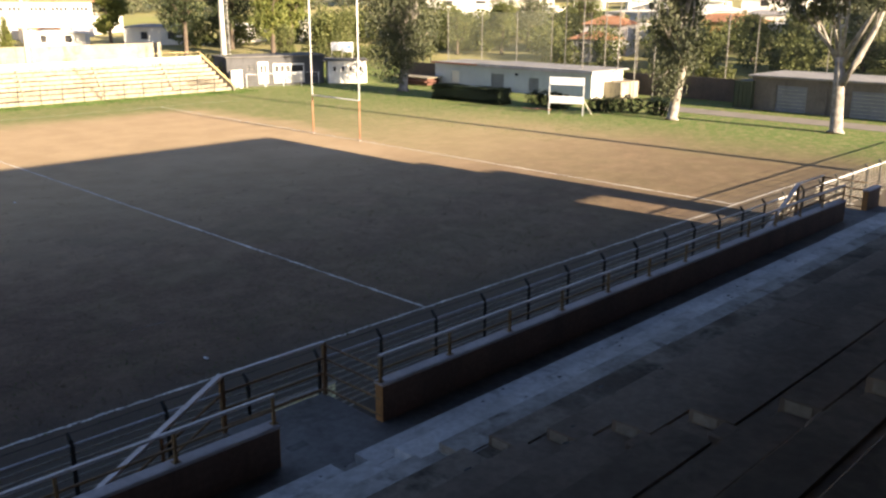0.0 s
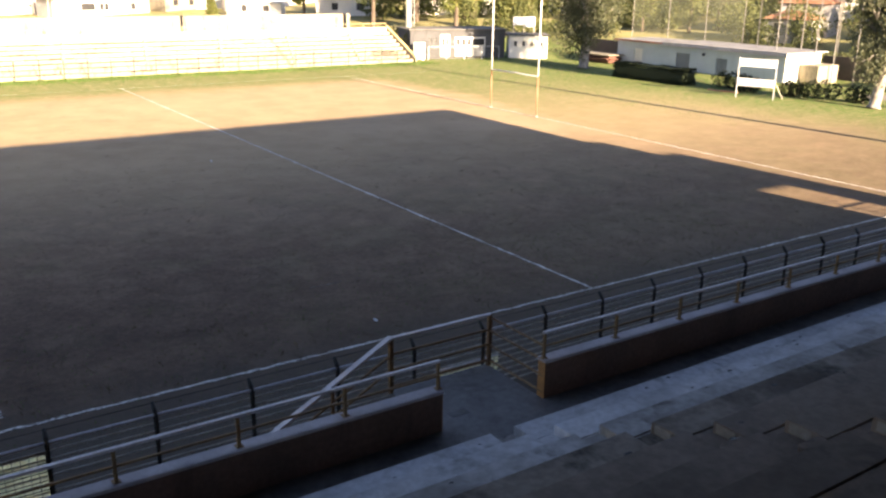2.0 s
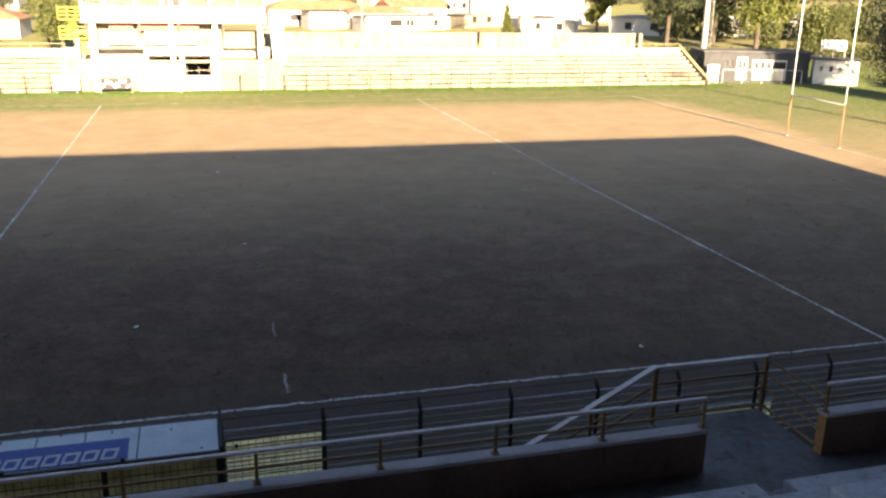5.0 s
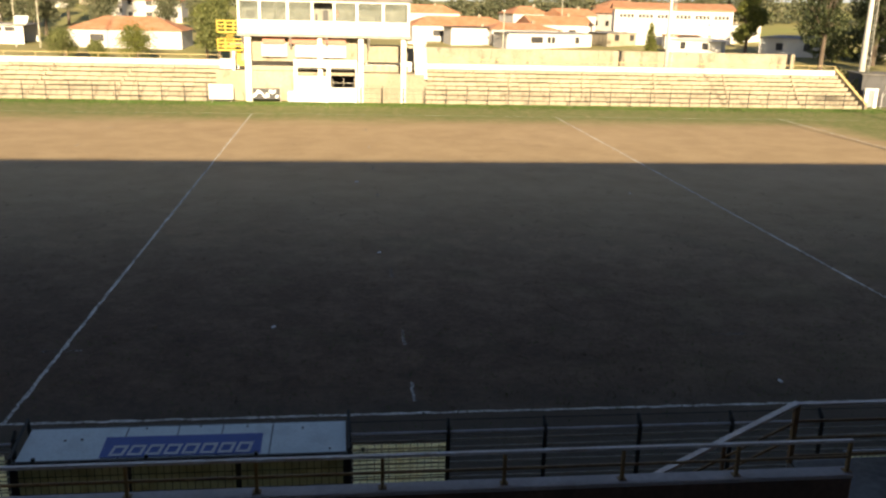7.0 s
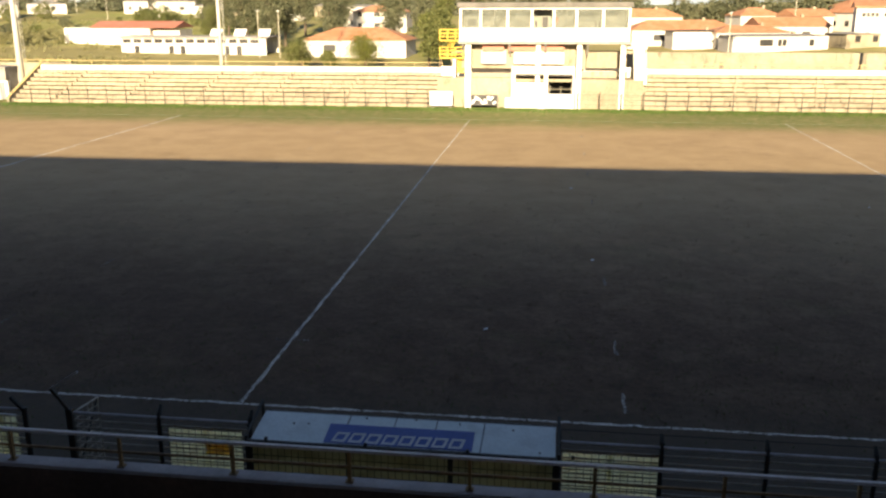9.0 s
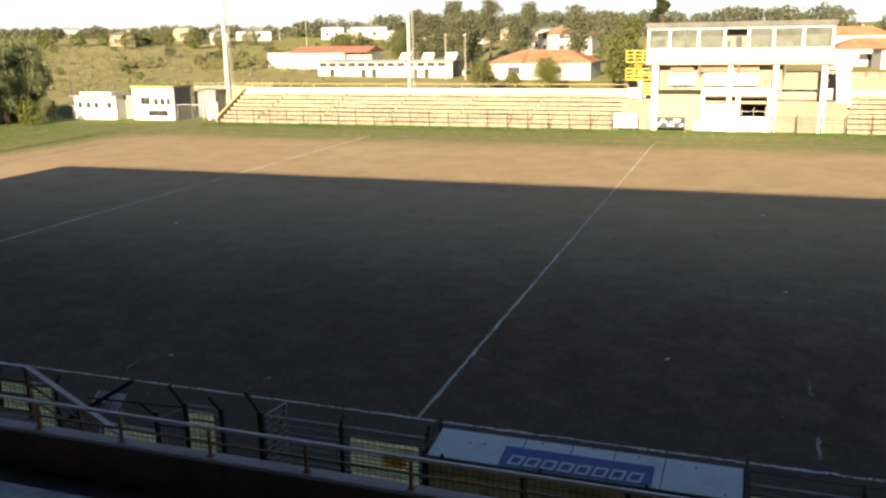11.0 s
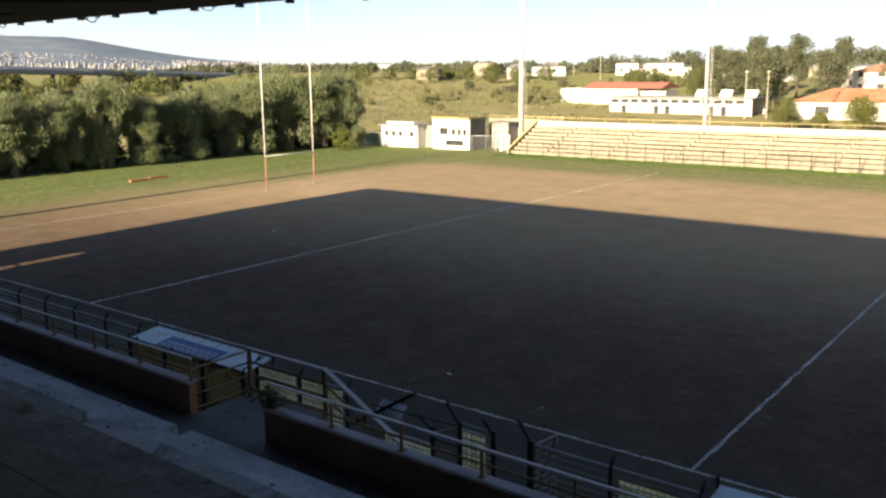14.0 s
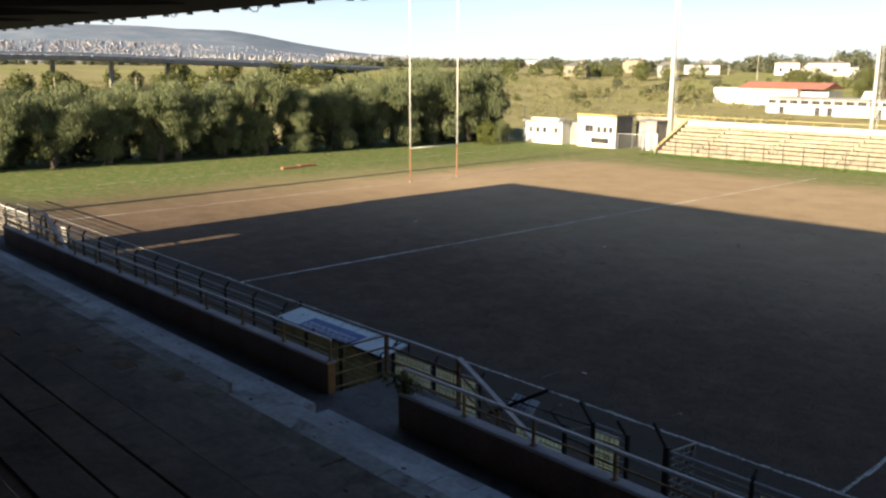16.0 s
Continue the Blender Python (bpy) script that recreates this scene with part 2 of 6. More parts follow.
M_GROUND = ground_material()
M_CHALK = chalk_material()
M_FAINT = chalk_material("faint_chalk", 0.0, 0.4)
M_THIN = chalk_material("thin_chalk", 0.08, 0.62)
M_CONC = surface("grey_concrete", (0.36, 0.35, 0.34), (0.27, 0.26, 0.25), (0.12, 0.115, 0.11), 0.7, 9.0, 0.9, bump=0.5, depth=0.015)
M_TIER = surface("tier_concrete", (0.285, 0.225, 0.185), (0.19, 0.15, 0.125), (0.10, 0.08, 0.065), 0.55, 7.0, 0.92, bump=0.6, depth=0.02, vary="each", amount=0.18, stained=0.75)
M_TIERLOW = surface("pale_tier_concrete", (0.66, 0.675, 0.70), (0.44, 0.445, 0.455), (0.17, 0.16, 0.145), 0.45, 7.0, 0.9, bump=0.6, depth=0.02, vary="each", amount=0.04, stained=0.65)
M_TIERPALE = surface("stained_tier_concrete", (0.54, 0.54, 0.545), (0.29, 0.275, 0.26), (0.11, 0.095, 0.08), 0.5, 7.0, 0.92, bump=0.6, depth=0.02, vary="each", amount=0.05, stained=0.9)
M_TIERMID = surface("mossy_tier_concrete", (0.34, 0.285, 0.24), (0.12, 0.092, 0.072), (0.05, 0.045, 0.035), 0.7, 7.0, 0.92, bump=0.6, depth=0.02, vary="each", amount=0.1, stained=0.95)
# one darker concrete for the walkway and the landings
M_DECK = surface("dark_deck_concrete", (0.17, 0.165, 0.165), (0.12, 0.115, 0.115), (0.05, 0.048, 0.046), 0.8, 8.0, 0.75, bump=0.5, depth=0.015, stained=0.7)
M_RISER = surface("pale_slab_end", (0.42, 0.38, 0.33), (0.30, 0.27, 0.23), (0.13, 0.11, 0.09), 2.0, 12.0)
M_WALLDARK = surface("dark_brown_wall_paint", (0.19, 0.105, 0.072), (0.145, 0.084, 0.06), (0.05, 0.033, 0.027), 0.9, 10.0, 0.8)
M_OCHRE = surface("ochre_wall_paint", (0.46, 0.21, 0.065), (0.36, 0.165, 0.055), (0.16, 0.09, 0.05), 2.0, 12.0)
M_CAP = surface("pale_coping", (0.52, 0.48, 0.49), (0.41, 0.375, 0.385), (0.28, 0.24, 0.24), 1.2, 12.0, 0.8)
M_RAIL = surface("worn_rail_paint", (0.62, 0.58, 0.58), (0.70, 0.66, 0.65), (0.30, 0.19, 0.13), 2.2, 18.0, 0.55, 0.2, stained=0.4)
M_RUST = surface("rusty_yellow_paint", (0.30, 0.185, 0.075), (0.20, 0.11, 0.05), (0.12, 0.065, 0.04), 3.0, 22.0, 0.75, stained=0.7)
M_FENCE = surface("dark_fence_paint", (0.022, 0.026, 0.026), (0.035, 0.04, 0.038), (0.06, 0.035, 0.02), 2.5, 20.0, 0.6, stained=0.35)
M_GALV = surface("galvanised_pipe", (0.72, 0.73, 0.74), (0.58, 0.59, 0.60), (0.14, 0.10, 0.08), 2.0, 22.0, 0.5, 0.1, stained=0.3)
M_WIRE = surface("dull_fence_wire", (0.62, 0.58, 0.49), (0.48, 0.44, 0.36), (0.11, 0.08, 0.05), 2.0, 20.0, 0.6, 0.2)
M_POLE = surface("grey_pole_paint", (0.24, 0.23, 0.21), (0.17, 0.16, 0.15), (0.10, 0.07, 0.05), 1.5, 15.0, 0.6, 0.1)
M_PANEL = screen_material("cream_screen_cloth", (0.92, 0.91, 0.72), (0.62, 0.60, 0.44))
M_PANELTAN = screen_material("tan_screen_cloth", (0.86, 0.83, 0.62), (0.56, 0.52, 0.37))
M_DULLTAN = screen_material("dull_tan_cloth", (0.46, 0.44, 0.30), (0.28, 0.26, 0.17))
M_ORANGEP = screen_material("orange_cloth_patch", (0.95, 0.66, 0.16), (0.75, 0.48, 0.12))
M_DUGROOF = surface("pale_fibreglass", (0.84, 0.94, 0.94), (0.76, 0.88, 0.89), (0.45, 0.50, 0.48), 1.0, 16.0, 0.32, stained=0.3, bump=0.08)
M_BLUE = surface("blue_sign_vinyl", (0.05, 0.12, 0.42), (0.06, 0.14, 0.46), (0.08, 0.10, 0.2), 1.5, 20.0, 0.45, stained=0.3, bump=0.05)
M_WHITE = surface("white_sign_vinyl", (0.72, 0.74, 0.76), (0.66, 0.68, 0.70), (0.40, 0.41, 0.42), 2.0, 20.0, 0.5, stained=0.25, bump=0.05)
M_WPAINT = surface("white_wall_paint", (0.80, 0.78, 0.73), (0.72, 0.69, 0.63), (0.42, 0.38, 0.31), 0.5, 8.0, 0.85, stained=0.35, bump=0.2)
M_CREAM = surface("cream_terrace_concrete", (0.355, 0.31, 0.23), (0.255, 0.22, 0.162), (0.13, 0.10, 0.07), 0.22, 5.0, 0.9, vary="each", amount=0.26, stained=0.9)
M_GREYW = surface("grey_render", (0.36, 0.34, 0.31), (0.27, 0.255, 0.235), (0.13, 0.12, 0.11), 0.6, 8.0, 0.9, stained=0.6)
# the grey render at about half its tone
M_DARKGREY = surface("dark_grey_render", (0.17, 0.16, 0.15), (0.125, 0.12, 0.112), (0.07, 0.065, 0.06), 0.6, 8.0, 0.9, stained=0.6)
# grey render made very dark: the changing rooms' shade is in the colour
M_WALLSHADE = surface("shade_dark_render", (0.088, 0.088, 0.092), (0.066, 0.066, 0.07), (0.035, 0.034, 0.034), 0.6, 8.0, 0.9, stained=0.7)
M_GARAGE = surface("stained_garage_render", (0.19, 0.168, 0.145), (0.135, 0.12, 0.105), (0.06, 0.053, 0.047), 0.5, 7.0, 0.9, stained=0.8)
M_GREENBOX = surface("dark_green_paint", (0.03, 0.05, 0.03), (0.045, 0.06, 0.035), (0.06, 0.045, 0.03), 0.8, 9.0, 0.6)
M_BLUEW = surface("pale_blue_render", (0.52, 0.57, 0.61), (0.47, 0.52, 0.56), (0.30, 0.32, 0.33), 0.5, 9.0, 0.85, stained=0.3)
M_YELLOW = surface("yellow_steel_paint", (0.75, 0.52, 0.06), (0.66, 0.44, 0.06), (0.30, 0.19, 0.06), 1.0, 15.0, 0.6, stained=0.3)
M_ROOF = surface("terracotta_tiles", (0.44, 0.19, 0.095), (0.50, 0.26, 0.15), (0.24, 0.12, 0.08), 0.6, 10.0, 0.85, stained=0.45, bump=0.6, depth=0.05)
M_REDROOF = surface("red_sheet_roof", (0.48, 0.16, 0.11), (0.42, 0.19, 0.14), (0.26, 0.15, 0.11), 0.4, 8.0, 0.7)
M_OCHREW = surface("orange_house_render", (0.62, 0.36, 0.14), (0.55, 0.32, 0.13), (0.35, 0.22, 0.12), 0.4, 6.0, 0.9, stained=0.3)
M_TUB = surface("rusty_brown_tub", (0.13, 0.055, 0.038), (0.10, 0.045, 0.034), (0.09, 0.04, 0.03), 0.9, 9.0, 0.8)
M_HOUSEW = surface("house_render", (0.58, 0.56, 0.55), (0.50, 0.48, 0.46), (0.30, 0.27, 0.24), 0.35, 5.0, 0.9, vary="each", amount=0.2, stained=0.4)
M_SHEET = surface("grey_roof_sheet", (0.33, 0.32, 0.31), (0.25, 0.24, 0.23), (0.11, 0.10, 0.10), 0.6, 8.0, 0.7, stained=0.5)
M_ROOFUNDER = surface("dark_roof_steel", (0.05, 0.048, 0.046), (0.035, 0.034, 0.033), (0.02, 0.018, 0.016), 0.8, 8.0, 0.75)
M_DARK = surface("dark_opening", (0.03, 0.03, 0.032), (0.02, 0.02, 0.022), (0.01, 0.01, 0.01), 1.0, 8.0, 0.5)
M_GREYDOOR = surface("grey_shutter_paint", (0.20, 0.22, 0.245), (0.165, 0.185, 0.205), (0.12, 0.12, 0.12), 0.8, 10.0, 0.6)
M_MAST = surface("pale_mast_paint", (0.62, 0.60, 0.55), (0.55, 0.53, 0.48), (0.30, 0.27, 0.22), 0.8, 9.0, 0.6, 0.1, stained=0.3)
M_POSTW = surface("white_post_paint", (0.80, 0.79, 0.77), (0.75, 0.74, 0.72), (0.5, 0.48, 0.45), 1.0, 14.0, 0.5, stained=0.2)
M_POSTR = surface("red_post_paint", (0.40, 0.17, 0.09), (0.34, 0.15, 0.085), (0.26, 0.11, 0.06), 1.0, 14.0, 0.55, stained=0.3)
M_RUBBLE = surface("old_field_wall", (0.26, 0.225, 0.165), (0.36, 0.31, 0.23), (0.10, 0.085, 0.065), 0.35, 6.0, 0.95, stained=0.9)
M_BROWNW = surface("brown_boundary_wall", (0.125, 0.095, 0.075), (0.095, 0.075, 0.06), (0.04, 0.03, 0.025), 0.6, 8.0, 0.9)
M_CORE = surface("shade_dark_core", (0.075, 0.055, 0.04), (0.055, 0.042, 0.032), (0.03, 0.022, 0.018), 0.8, 8.0, 0.95)
M_PALEYEL = surface("faded_yellow_paint", (0.60, 0.46, 0.20), (0.52, 0.41, 0.20), (0.30, 0.24, 0.15), 0.8, 10.0, 0.8, stained=0.5)
M_BARK = surface("pale_peeling_bark", (0.34, 0.315, 0.28), (0.18, 0.155, 0.13), (0.10, 0.08, 0.06), 2.4, 10.0, 0.9, bump=0.8, depth=0.03, stained=0.6)
M_BARKD = surface("dark_bark", (0.12, 0.09, 0.065), (0.08, 0.06, 0.045), (0.04, 0.03, 0.022), 2.0, 12.0, 0.95, bump=0.8, depth=0.03)
# M_EUC is lightened for haze over far trees, M_EUCDARK is not
M_EUC = leaf_material("eucalyptus_leaf", (0.068, 0.08, 0.048), (0.14, 0.148, 0.082), (0.22, 0.21, 0.125))
M_EUCDARK = leaf_material("dense_eucalyptus_leaf", (0.045, 0.055, 0.03), (0.095, 0.103, 0.053), (0.155, 0.15, 0.085))
M_OLIVE = leaf_material("olive_green_leaf", (0.07, 0.085, 0.028), (0.14, 0.155, 0.052), (0.22, 0.22, 0.085))
M_WEEP = leaf_material("weeping_pepper_leaf", (0.105, 0.13, 0.062), (0.175, 0.20, 0.095), (0.245, 0.26, 0.13))
M_PINE = leaf_material("dark_pine_needles", (0.022, 0.032, 0.014), (0.045, 0.058, 0.022), (0.075, 0.085, 0.035))
M_LIGHTLEAF = leaf_material("light_green_leaf", (0.08, 0.10, 0.022), (0.14, 0.155, 0.035), (0.22, 0.21, 0.06))
M_HEDGE = leaf_material("clipped_hedge_leaf", (0.012, 0.02, 0.009), (0.022, 0.034, 0.014), (0.038, 0.052, 0.02))
M_GRASS = leaf_material("grass_blade", (0.05, 0.105, 0.02), (0.09, 0.16, 0.035), (0.15, 0.19, 0.06))
M_WEEDS = leaf_material("pitch_weeds", (0.11, 0.085, 0.05), (0.17, 0.125, 0.08), (0.25, 0.19, 0.125))
M_DRY = leaf_material("dry_scrub", (0.19, 0.185, 0.09), (0.28, 0.26, 0.135), (0.20, 0.215, 0.09))
# leaf colours lightened for the haze over the far woods
M_FARWOOD = leaf_material("far_wood_leaf", (0.085, 0.10, 0.065), (0.145, 0.155, 0.10), (0.20, 0.20, 0.13))
# distance haze is painted into the hill and town colours
M_HILL = surface("hazy_hill", (0.15, 0.205, 0.275), (0.235, 0.275, 0.335), (0.12, 0.165, 0.235), 0.012, 0.05, 0.95, bump=0.0)
M_CITY = surface("hazy_town_render", (0.30, 0.285, 0.30), (0.245, 0.24, 0.265), (0.20, 0.21, 0.245), 0.01, 1.0, 0.9, vary="island", amount=0.5, bump=0.0)
M_NET = net_material("green_ball_net", (0.10, 0.11, 0.08), 0.35)
M_CHAIN = net_material("chain_link", (0.16, 0.16, 0.155), 0.3)
M_INNER = surface("grey_green_inner_paint", (0.27, 0.28, 0.245), (0.22, 0.23, 0.20), (0.15, 0.145, 0.12), 0.6, 9.0, 0.85, stained=0.4)
M_GLASS = glass_material()
M_ASPH = surface("pale_dirt_track", (0.235, 0.205, 0.18), (0.18, 0.16, 0.14), (0.14, 0.12, 0.1), 0.4, 6.0, 0.95, bump=0.5)
M_LITTER = surface("white_paper", (0.75, 0.75, 0.75), (0.7, 0.7, 0.7), (0.5, 0.5, 0.5), 5.0, 30.0, 0.7)


# ---- mesh helpers ----
def finish(name, bm, material, smooth=False):
    me = bpy.data.meshes.new(name)
    bmesh.ops.recalc_face_normals(bm, faces=bm.faces)
    bm.to_mesh(me)
    bm.free()
    me.materials.append(material)
    if smooth:
        for p in me.polygons:
            p.use_smooth = True
    return me


def part(name, bm, material, parent=None, label="", smooth=False):
    ob = new(name, finish(name, bm, material, smooth))
    ob.parent = parent
    return tagged(ob, label)


def share(name, me, parent, m):
    ob = new(name, me)
    ob.parent = parent
    ob.matrix_basis = m
    return ob


def thing(name, x, y, z, label, category, group="", kind="", turn=0.0, size=1.0):
    ob = new(name)
    ob.matrix_basis = pose(x, y, z, 0, 0, turn) @ Matrix.Scale(size, 4)
    ob.empty_display_size = 0.3
    return tagged(ob, label, category, group, kind)


def box(bm, x0, x1, y0, y1, z0, z1):
    v = [bm.verts.new((x, y, z)) for x in (x0, x1) for y in (y0, y1) for z in (z0, z1)]
    for f in ((0, 1, 3, 2), (4, 6, 7, 5), (0, 4, 5, 1), (2, 3, 7, 6), (0, 2, 6, 4), (1, 5, 7, 3)):
        bm.faces.new([v[i] for i in f])
    return bm


def bevel(bm, width=0.02, segments=1):
    bmesh.ops.bevel(bm, geom=list(bm.edges), offset=width, segments=segments, affect="EDGES")
    return bm


def slab(x0, x1, y0, y1, z0, z1, edge=0.0):
    bm = box(bmesh.new(), x0, x1, y0, y1, z0, z1)
    return bevel(bm, edge) if edge else bm


def ring(bm, centre, u, v, radius, sides):
    return [bm.verts.new(centre + radius * (math.cos(a) * u + math.sin(a) * v)) for a in (2 * math.pi * k / sides + math.pi / sides for k in range(sides))]


def tube(bm, points, radii, sides=6):
    """A tapered tube along points."""
    points = [Vector(p) for p in points]
    if isinstance(radii, (int, float)):
        radii = [radii] * len(points)
    last = None
    for k, p in enumerate(points):
        d = (points[min(k + 1, len(points) - 1)] - points[max(k - 1, 0)]).normalized()
        side = Vector((0, 0, 1)) if abs(d.z) < 0.9 else Vector((1, 0, 0))
        u = d.cross(side).normalized()
        r = ring(bm, p, u, d.cross(u), radii[k], sides)
        if last:
            for i in range(sides):
                bm.faces.new((last[i], last[(i + 1) % sides], r[(i + 1) % sides], r[i]))
        else:
            bm.faces.new(r[::-1])
        last = r
    bm.faces.new(last)
    return bm


def pipe(points, radii, sides=6):
    return tube(bmesh.new(), points, radii, sides)


def beam(bm, p, q, width, height):
    """A square bar from p to q."""
    p, q = Vector(p), Vector(q)
    d = (q - p).normalized()
    u = d.cross(Vector((0, 0, 1)))
    u = u.normalized() if u.length > 1e-3 else Vector((1, 0, 0))
    w = u.cross(d)
    rings = [[bm.verts.new(c + a * width / 2 * u + b * height / 2 * w) for a, b in ((-1, -1), (1, -1), (1, 1), (-1, 1))] for c in (p, q)]
    for i in range(4):
        bm.faces.new((rings[0][i], rings[0][(i + 1) % 4], rings[1][(i + 1) % 4], rings[1][i]))
    bm.faces.new(rings[0][::-1])
    bm.faces.new(rings[1])
    return bm


def bar(p, q, width, height):
    return beam(bmesh.new(), p, q, width, height)


def prism(bm, outline, x0, x1):
    """An outline in y, z drawn out along x."""
    a = [bm.verts.new((x0, y, z)) for y, z in outline]
    b = [bm.verts.new((x1, y, z)) for y, z in outline]
    for i in range(len(a)):
        j = (i + 1) % len(a)
        bm.faces.new((a[i], a[j], b[j], b[i]))
    bm.faces.new(a[::-1])
    bm.faces.new(b)
    return bm


def quads(name, corners, material):
    """Many loose four-sided faces: corners is an array (n, 4, 3)."""
    n = len(corners)
    me = bpy.data.meshes.new(name)
    me.vertices.add(4 * n)
    me.vertices.foreach_set("co", np.ascontiguousarray(corners, dtype=np.float32).ravel())
    me.loops.add(4 * n)
    me.loops.foreach_set("vertex_index", np.arange(4 * n, dtype=np.int32))
    me.polygons.add(n)
    me.polygons.foreach_set("loop_start", np.arange(0, 4 * n, 4, dtype=np.int32))
    me.polygons.foreach_set("loop_total", np.full(n, 4, dtype=np.int32))
    me.update(calc_edges=True)
    me.materials.append(material)
    return me


def leaf_quads(rng, centres, length, width, hang=0.5):
    """A small pointed leaf or clump at each centre; hang: how far it points down."""
    n = len(centres)
    d = rng.normal(size=(n, 3))
    d[:, 2] -= hang * 2
    d /= np.linalg.norm(d, axis=1)[:, None]
    s = np.cross(d, rng.normal(size=(n, 3)))
    s /= np.linalg.norm(s, axis=1)[:, None]
    k = rng.uniform(0.6, 1.4, (n, 1))
    d, s = d * length * k / 2, s * width * k / 2
    return np.stack([centres - d, centres - 0.1 * d + s, centres + d, centres - 0.1 * d - s], 1)


def clumps(rng, count, balls, shell=0.45):
    """Points spread over lumpy balls (x, y, z, rx, ry, rz)."""
    balls = np.array(balls, float)
    size = balls[:, 3] * balls[:, 4] + balls[:, 4] * balls[:, 5]
    pick = rng.choice(len(balls), count, p=size / size.sum())
    d = rng.normal(size=(count, 3))
    d /= np.linalg.norm(d, axis=1)[:, None]
    r = shell + (1 - shell) * rng.uniform(0, 1, (count, 1)) ** 0.6
    lump = 1 + 0.16 * np.sin(5 * d[:, :1] + pick[:, None]) + 0.14 * np.sin(7 * d[:, 2:] + 2.0 * pick[:, None])
    return balls[pick, :3] + d * r * lump * balls[pick, 3:]


# ---- ground ----
def rise(x, y):
    """The land lies flat round the pitch and climbs gently beyond."""
    d = math.hypot(x, y - 35)
    s = min(1.0, max(0.0, (d - 110) / 220))
    bank = min(1.0, max(0.0, (d - 94) / 24))
    side = 0.022 * max(0.0, x - 45) if x > 0 else 0.005 * max(0.0, -40 - x)
    return 8.0 * s * s * (3 - 2 * s) + (0.8 + side) * bank * bank * (3 - 2 * bank)


def build_ground():
    near = list(range(-120, 121, 6))
    far = [130, 145, 165, 190, 220, 255, 300, 360, 440, 560, 750, 1100, 1700, 2600, 4000]
    xs = [-f for f in far[::-1]] + near + far
    ys = [-f for f in far[::-1]] + near + far
    verts = [(x, y, rise(x, y)) for y in ys for x in xs]
    w = len(xs)
    faces = [(j * w + i, j * w + i + 1, (j + 1) * w + i + 1, (j + 1) * w + i) for j in range(len(ys) - 1) for i in range(w - 1)]
    me = bpy.data.meshes.new("ground")
    me.from_pydata(verts, [], faces)
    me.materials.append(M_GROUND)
    for p in me.polygons:
        p.use_smooth = True
    tagged(new("ground", me), "bare brown earth pitch with thin worn grass and green edges", "ground", "", "structure")


build_ground()
GOAL_R, GOAL_L, WIDE = 50.3, -50.6, 60.35


def line_strip(name, x0, y0, x1, y1, label, wide=0.12, chalk=None):
    """A chalk line with ragged edges, just above the earth."""
    n = max(2, int(math.hypot(x1 - x0, y1 - y0) / 0.22))
    dx, dy = (x1 - x0) / n, (y1 - y0) / n
    k = math.hypot(dx, dy)
    px, py = -dy / k, dx / k
    rng = random.Random(name + str(x0))
    bm = bmesh.new()
    last = None
    for i in range(n + 1):
        a, b = (wide / 2 * rng.uniform(0.45, 1.25) for _ in range(2))
        o = rng.uniform(-0.012, 0.012)
        x, y = x0 + dx * i + px * o, y0 + dy * i + py * o
        pair = [bm.verts.new((x - px * a, y - py * a, 0.004)), bm.verts.new((x + px * b, y + py * b, 0.004))]
        if last:
            bm.faces.new((last[0], pair[0], pair[1], last[1]))
        last = pair
    tagged(part(name, bm, chalk or M_CHALK), label, "pitch line", "pitch lines", "structure")


line_strip("touch_line", -60, 0, 60, 0, "worn white chalk touch line on bare earth", 0.13)
line_strip("touch_line", -60, WIDE, 60, WIDE, "faint white chalk touch line on bare earth", 0.1)
for x, w in ((0.0, 0.125), (-28.0, 0.22), (28.0, 0.145)):
    line_strip("cross_line", x, 0, x, WIDE, "worn white chalk line across the pitch", w)
for x in (GOAL_R, GOAL_L):
    line_strip("goal_line", x, 0, x, WIDE, "worn white chalk goal line across bare earth", 0.15)
line_strip("dead_ball_line", -66.8, 2, -66.8, 60, "faint white chalk line on thin grass", 0.1)
for x in (10.0, -10.0):
    for y in (1.3, 5.2, 12.0, 25.9, 33.9, 42.0, 50.6, 59.8):
        line_strip("dash_line", x, y - 0.6, x, y + 0.6, "short worn chalk dash on bare earth", 0.1, M_THIN if y > 40 or (x, y) == (10.0, 1.3) else M_FAINT)
for x, y, l in ((0.0, 4.6, 1.1), (20.5, 5.0, 1.2), (-20.0, 5.0, 1.4), (-10.2, 50.6, 1.6), (-45.7, 51.2, 1.6), (10.3, 50.4, 1.4), (-36.0, 60.0, 1.6)):
    line_strip("dash_line", x - l / 2, y, x + l / 2, y, "short worn chalk dash on bare earth", 0.09, M_FAINT)

# dirt track by the garages
tagged(part("path", slab(83.6, 87.2, -33, 25.5, -0.1, 0.02), M_ASPH), "pale dirt track beside the garages", "path", "", "structure")


# ---- near grandstand ----
WALL_Y, CAP_Z, DECK_Z = -8.5, 3.1, 2.3
GAPS = [(-34.9, -32.7), (-8.55, -5.95), (16.05, 18.4), (41.0, 43.3)]
STAND_L, STAND_R = -36.6, 46.6


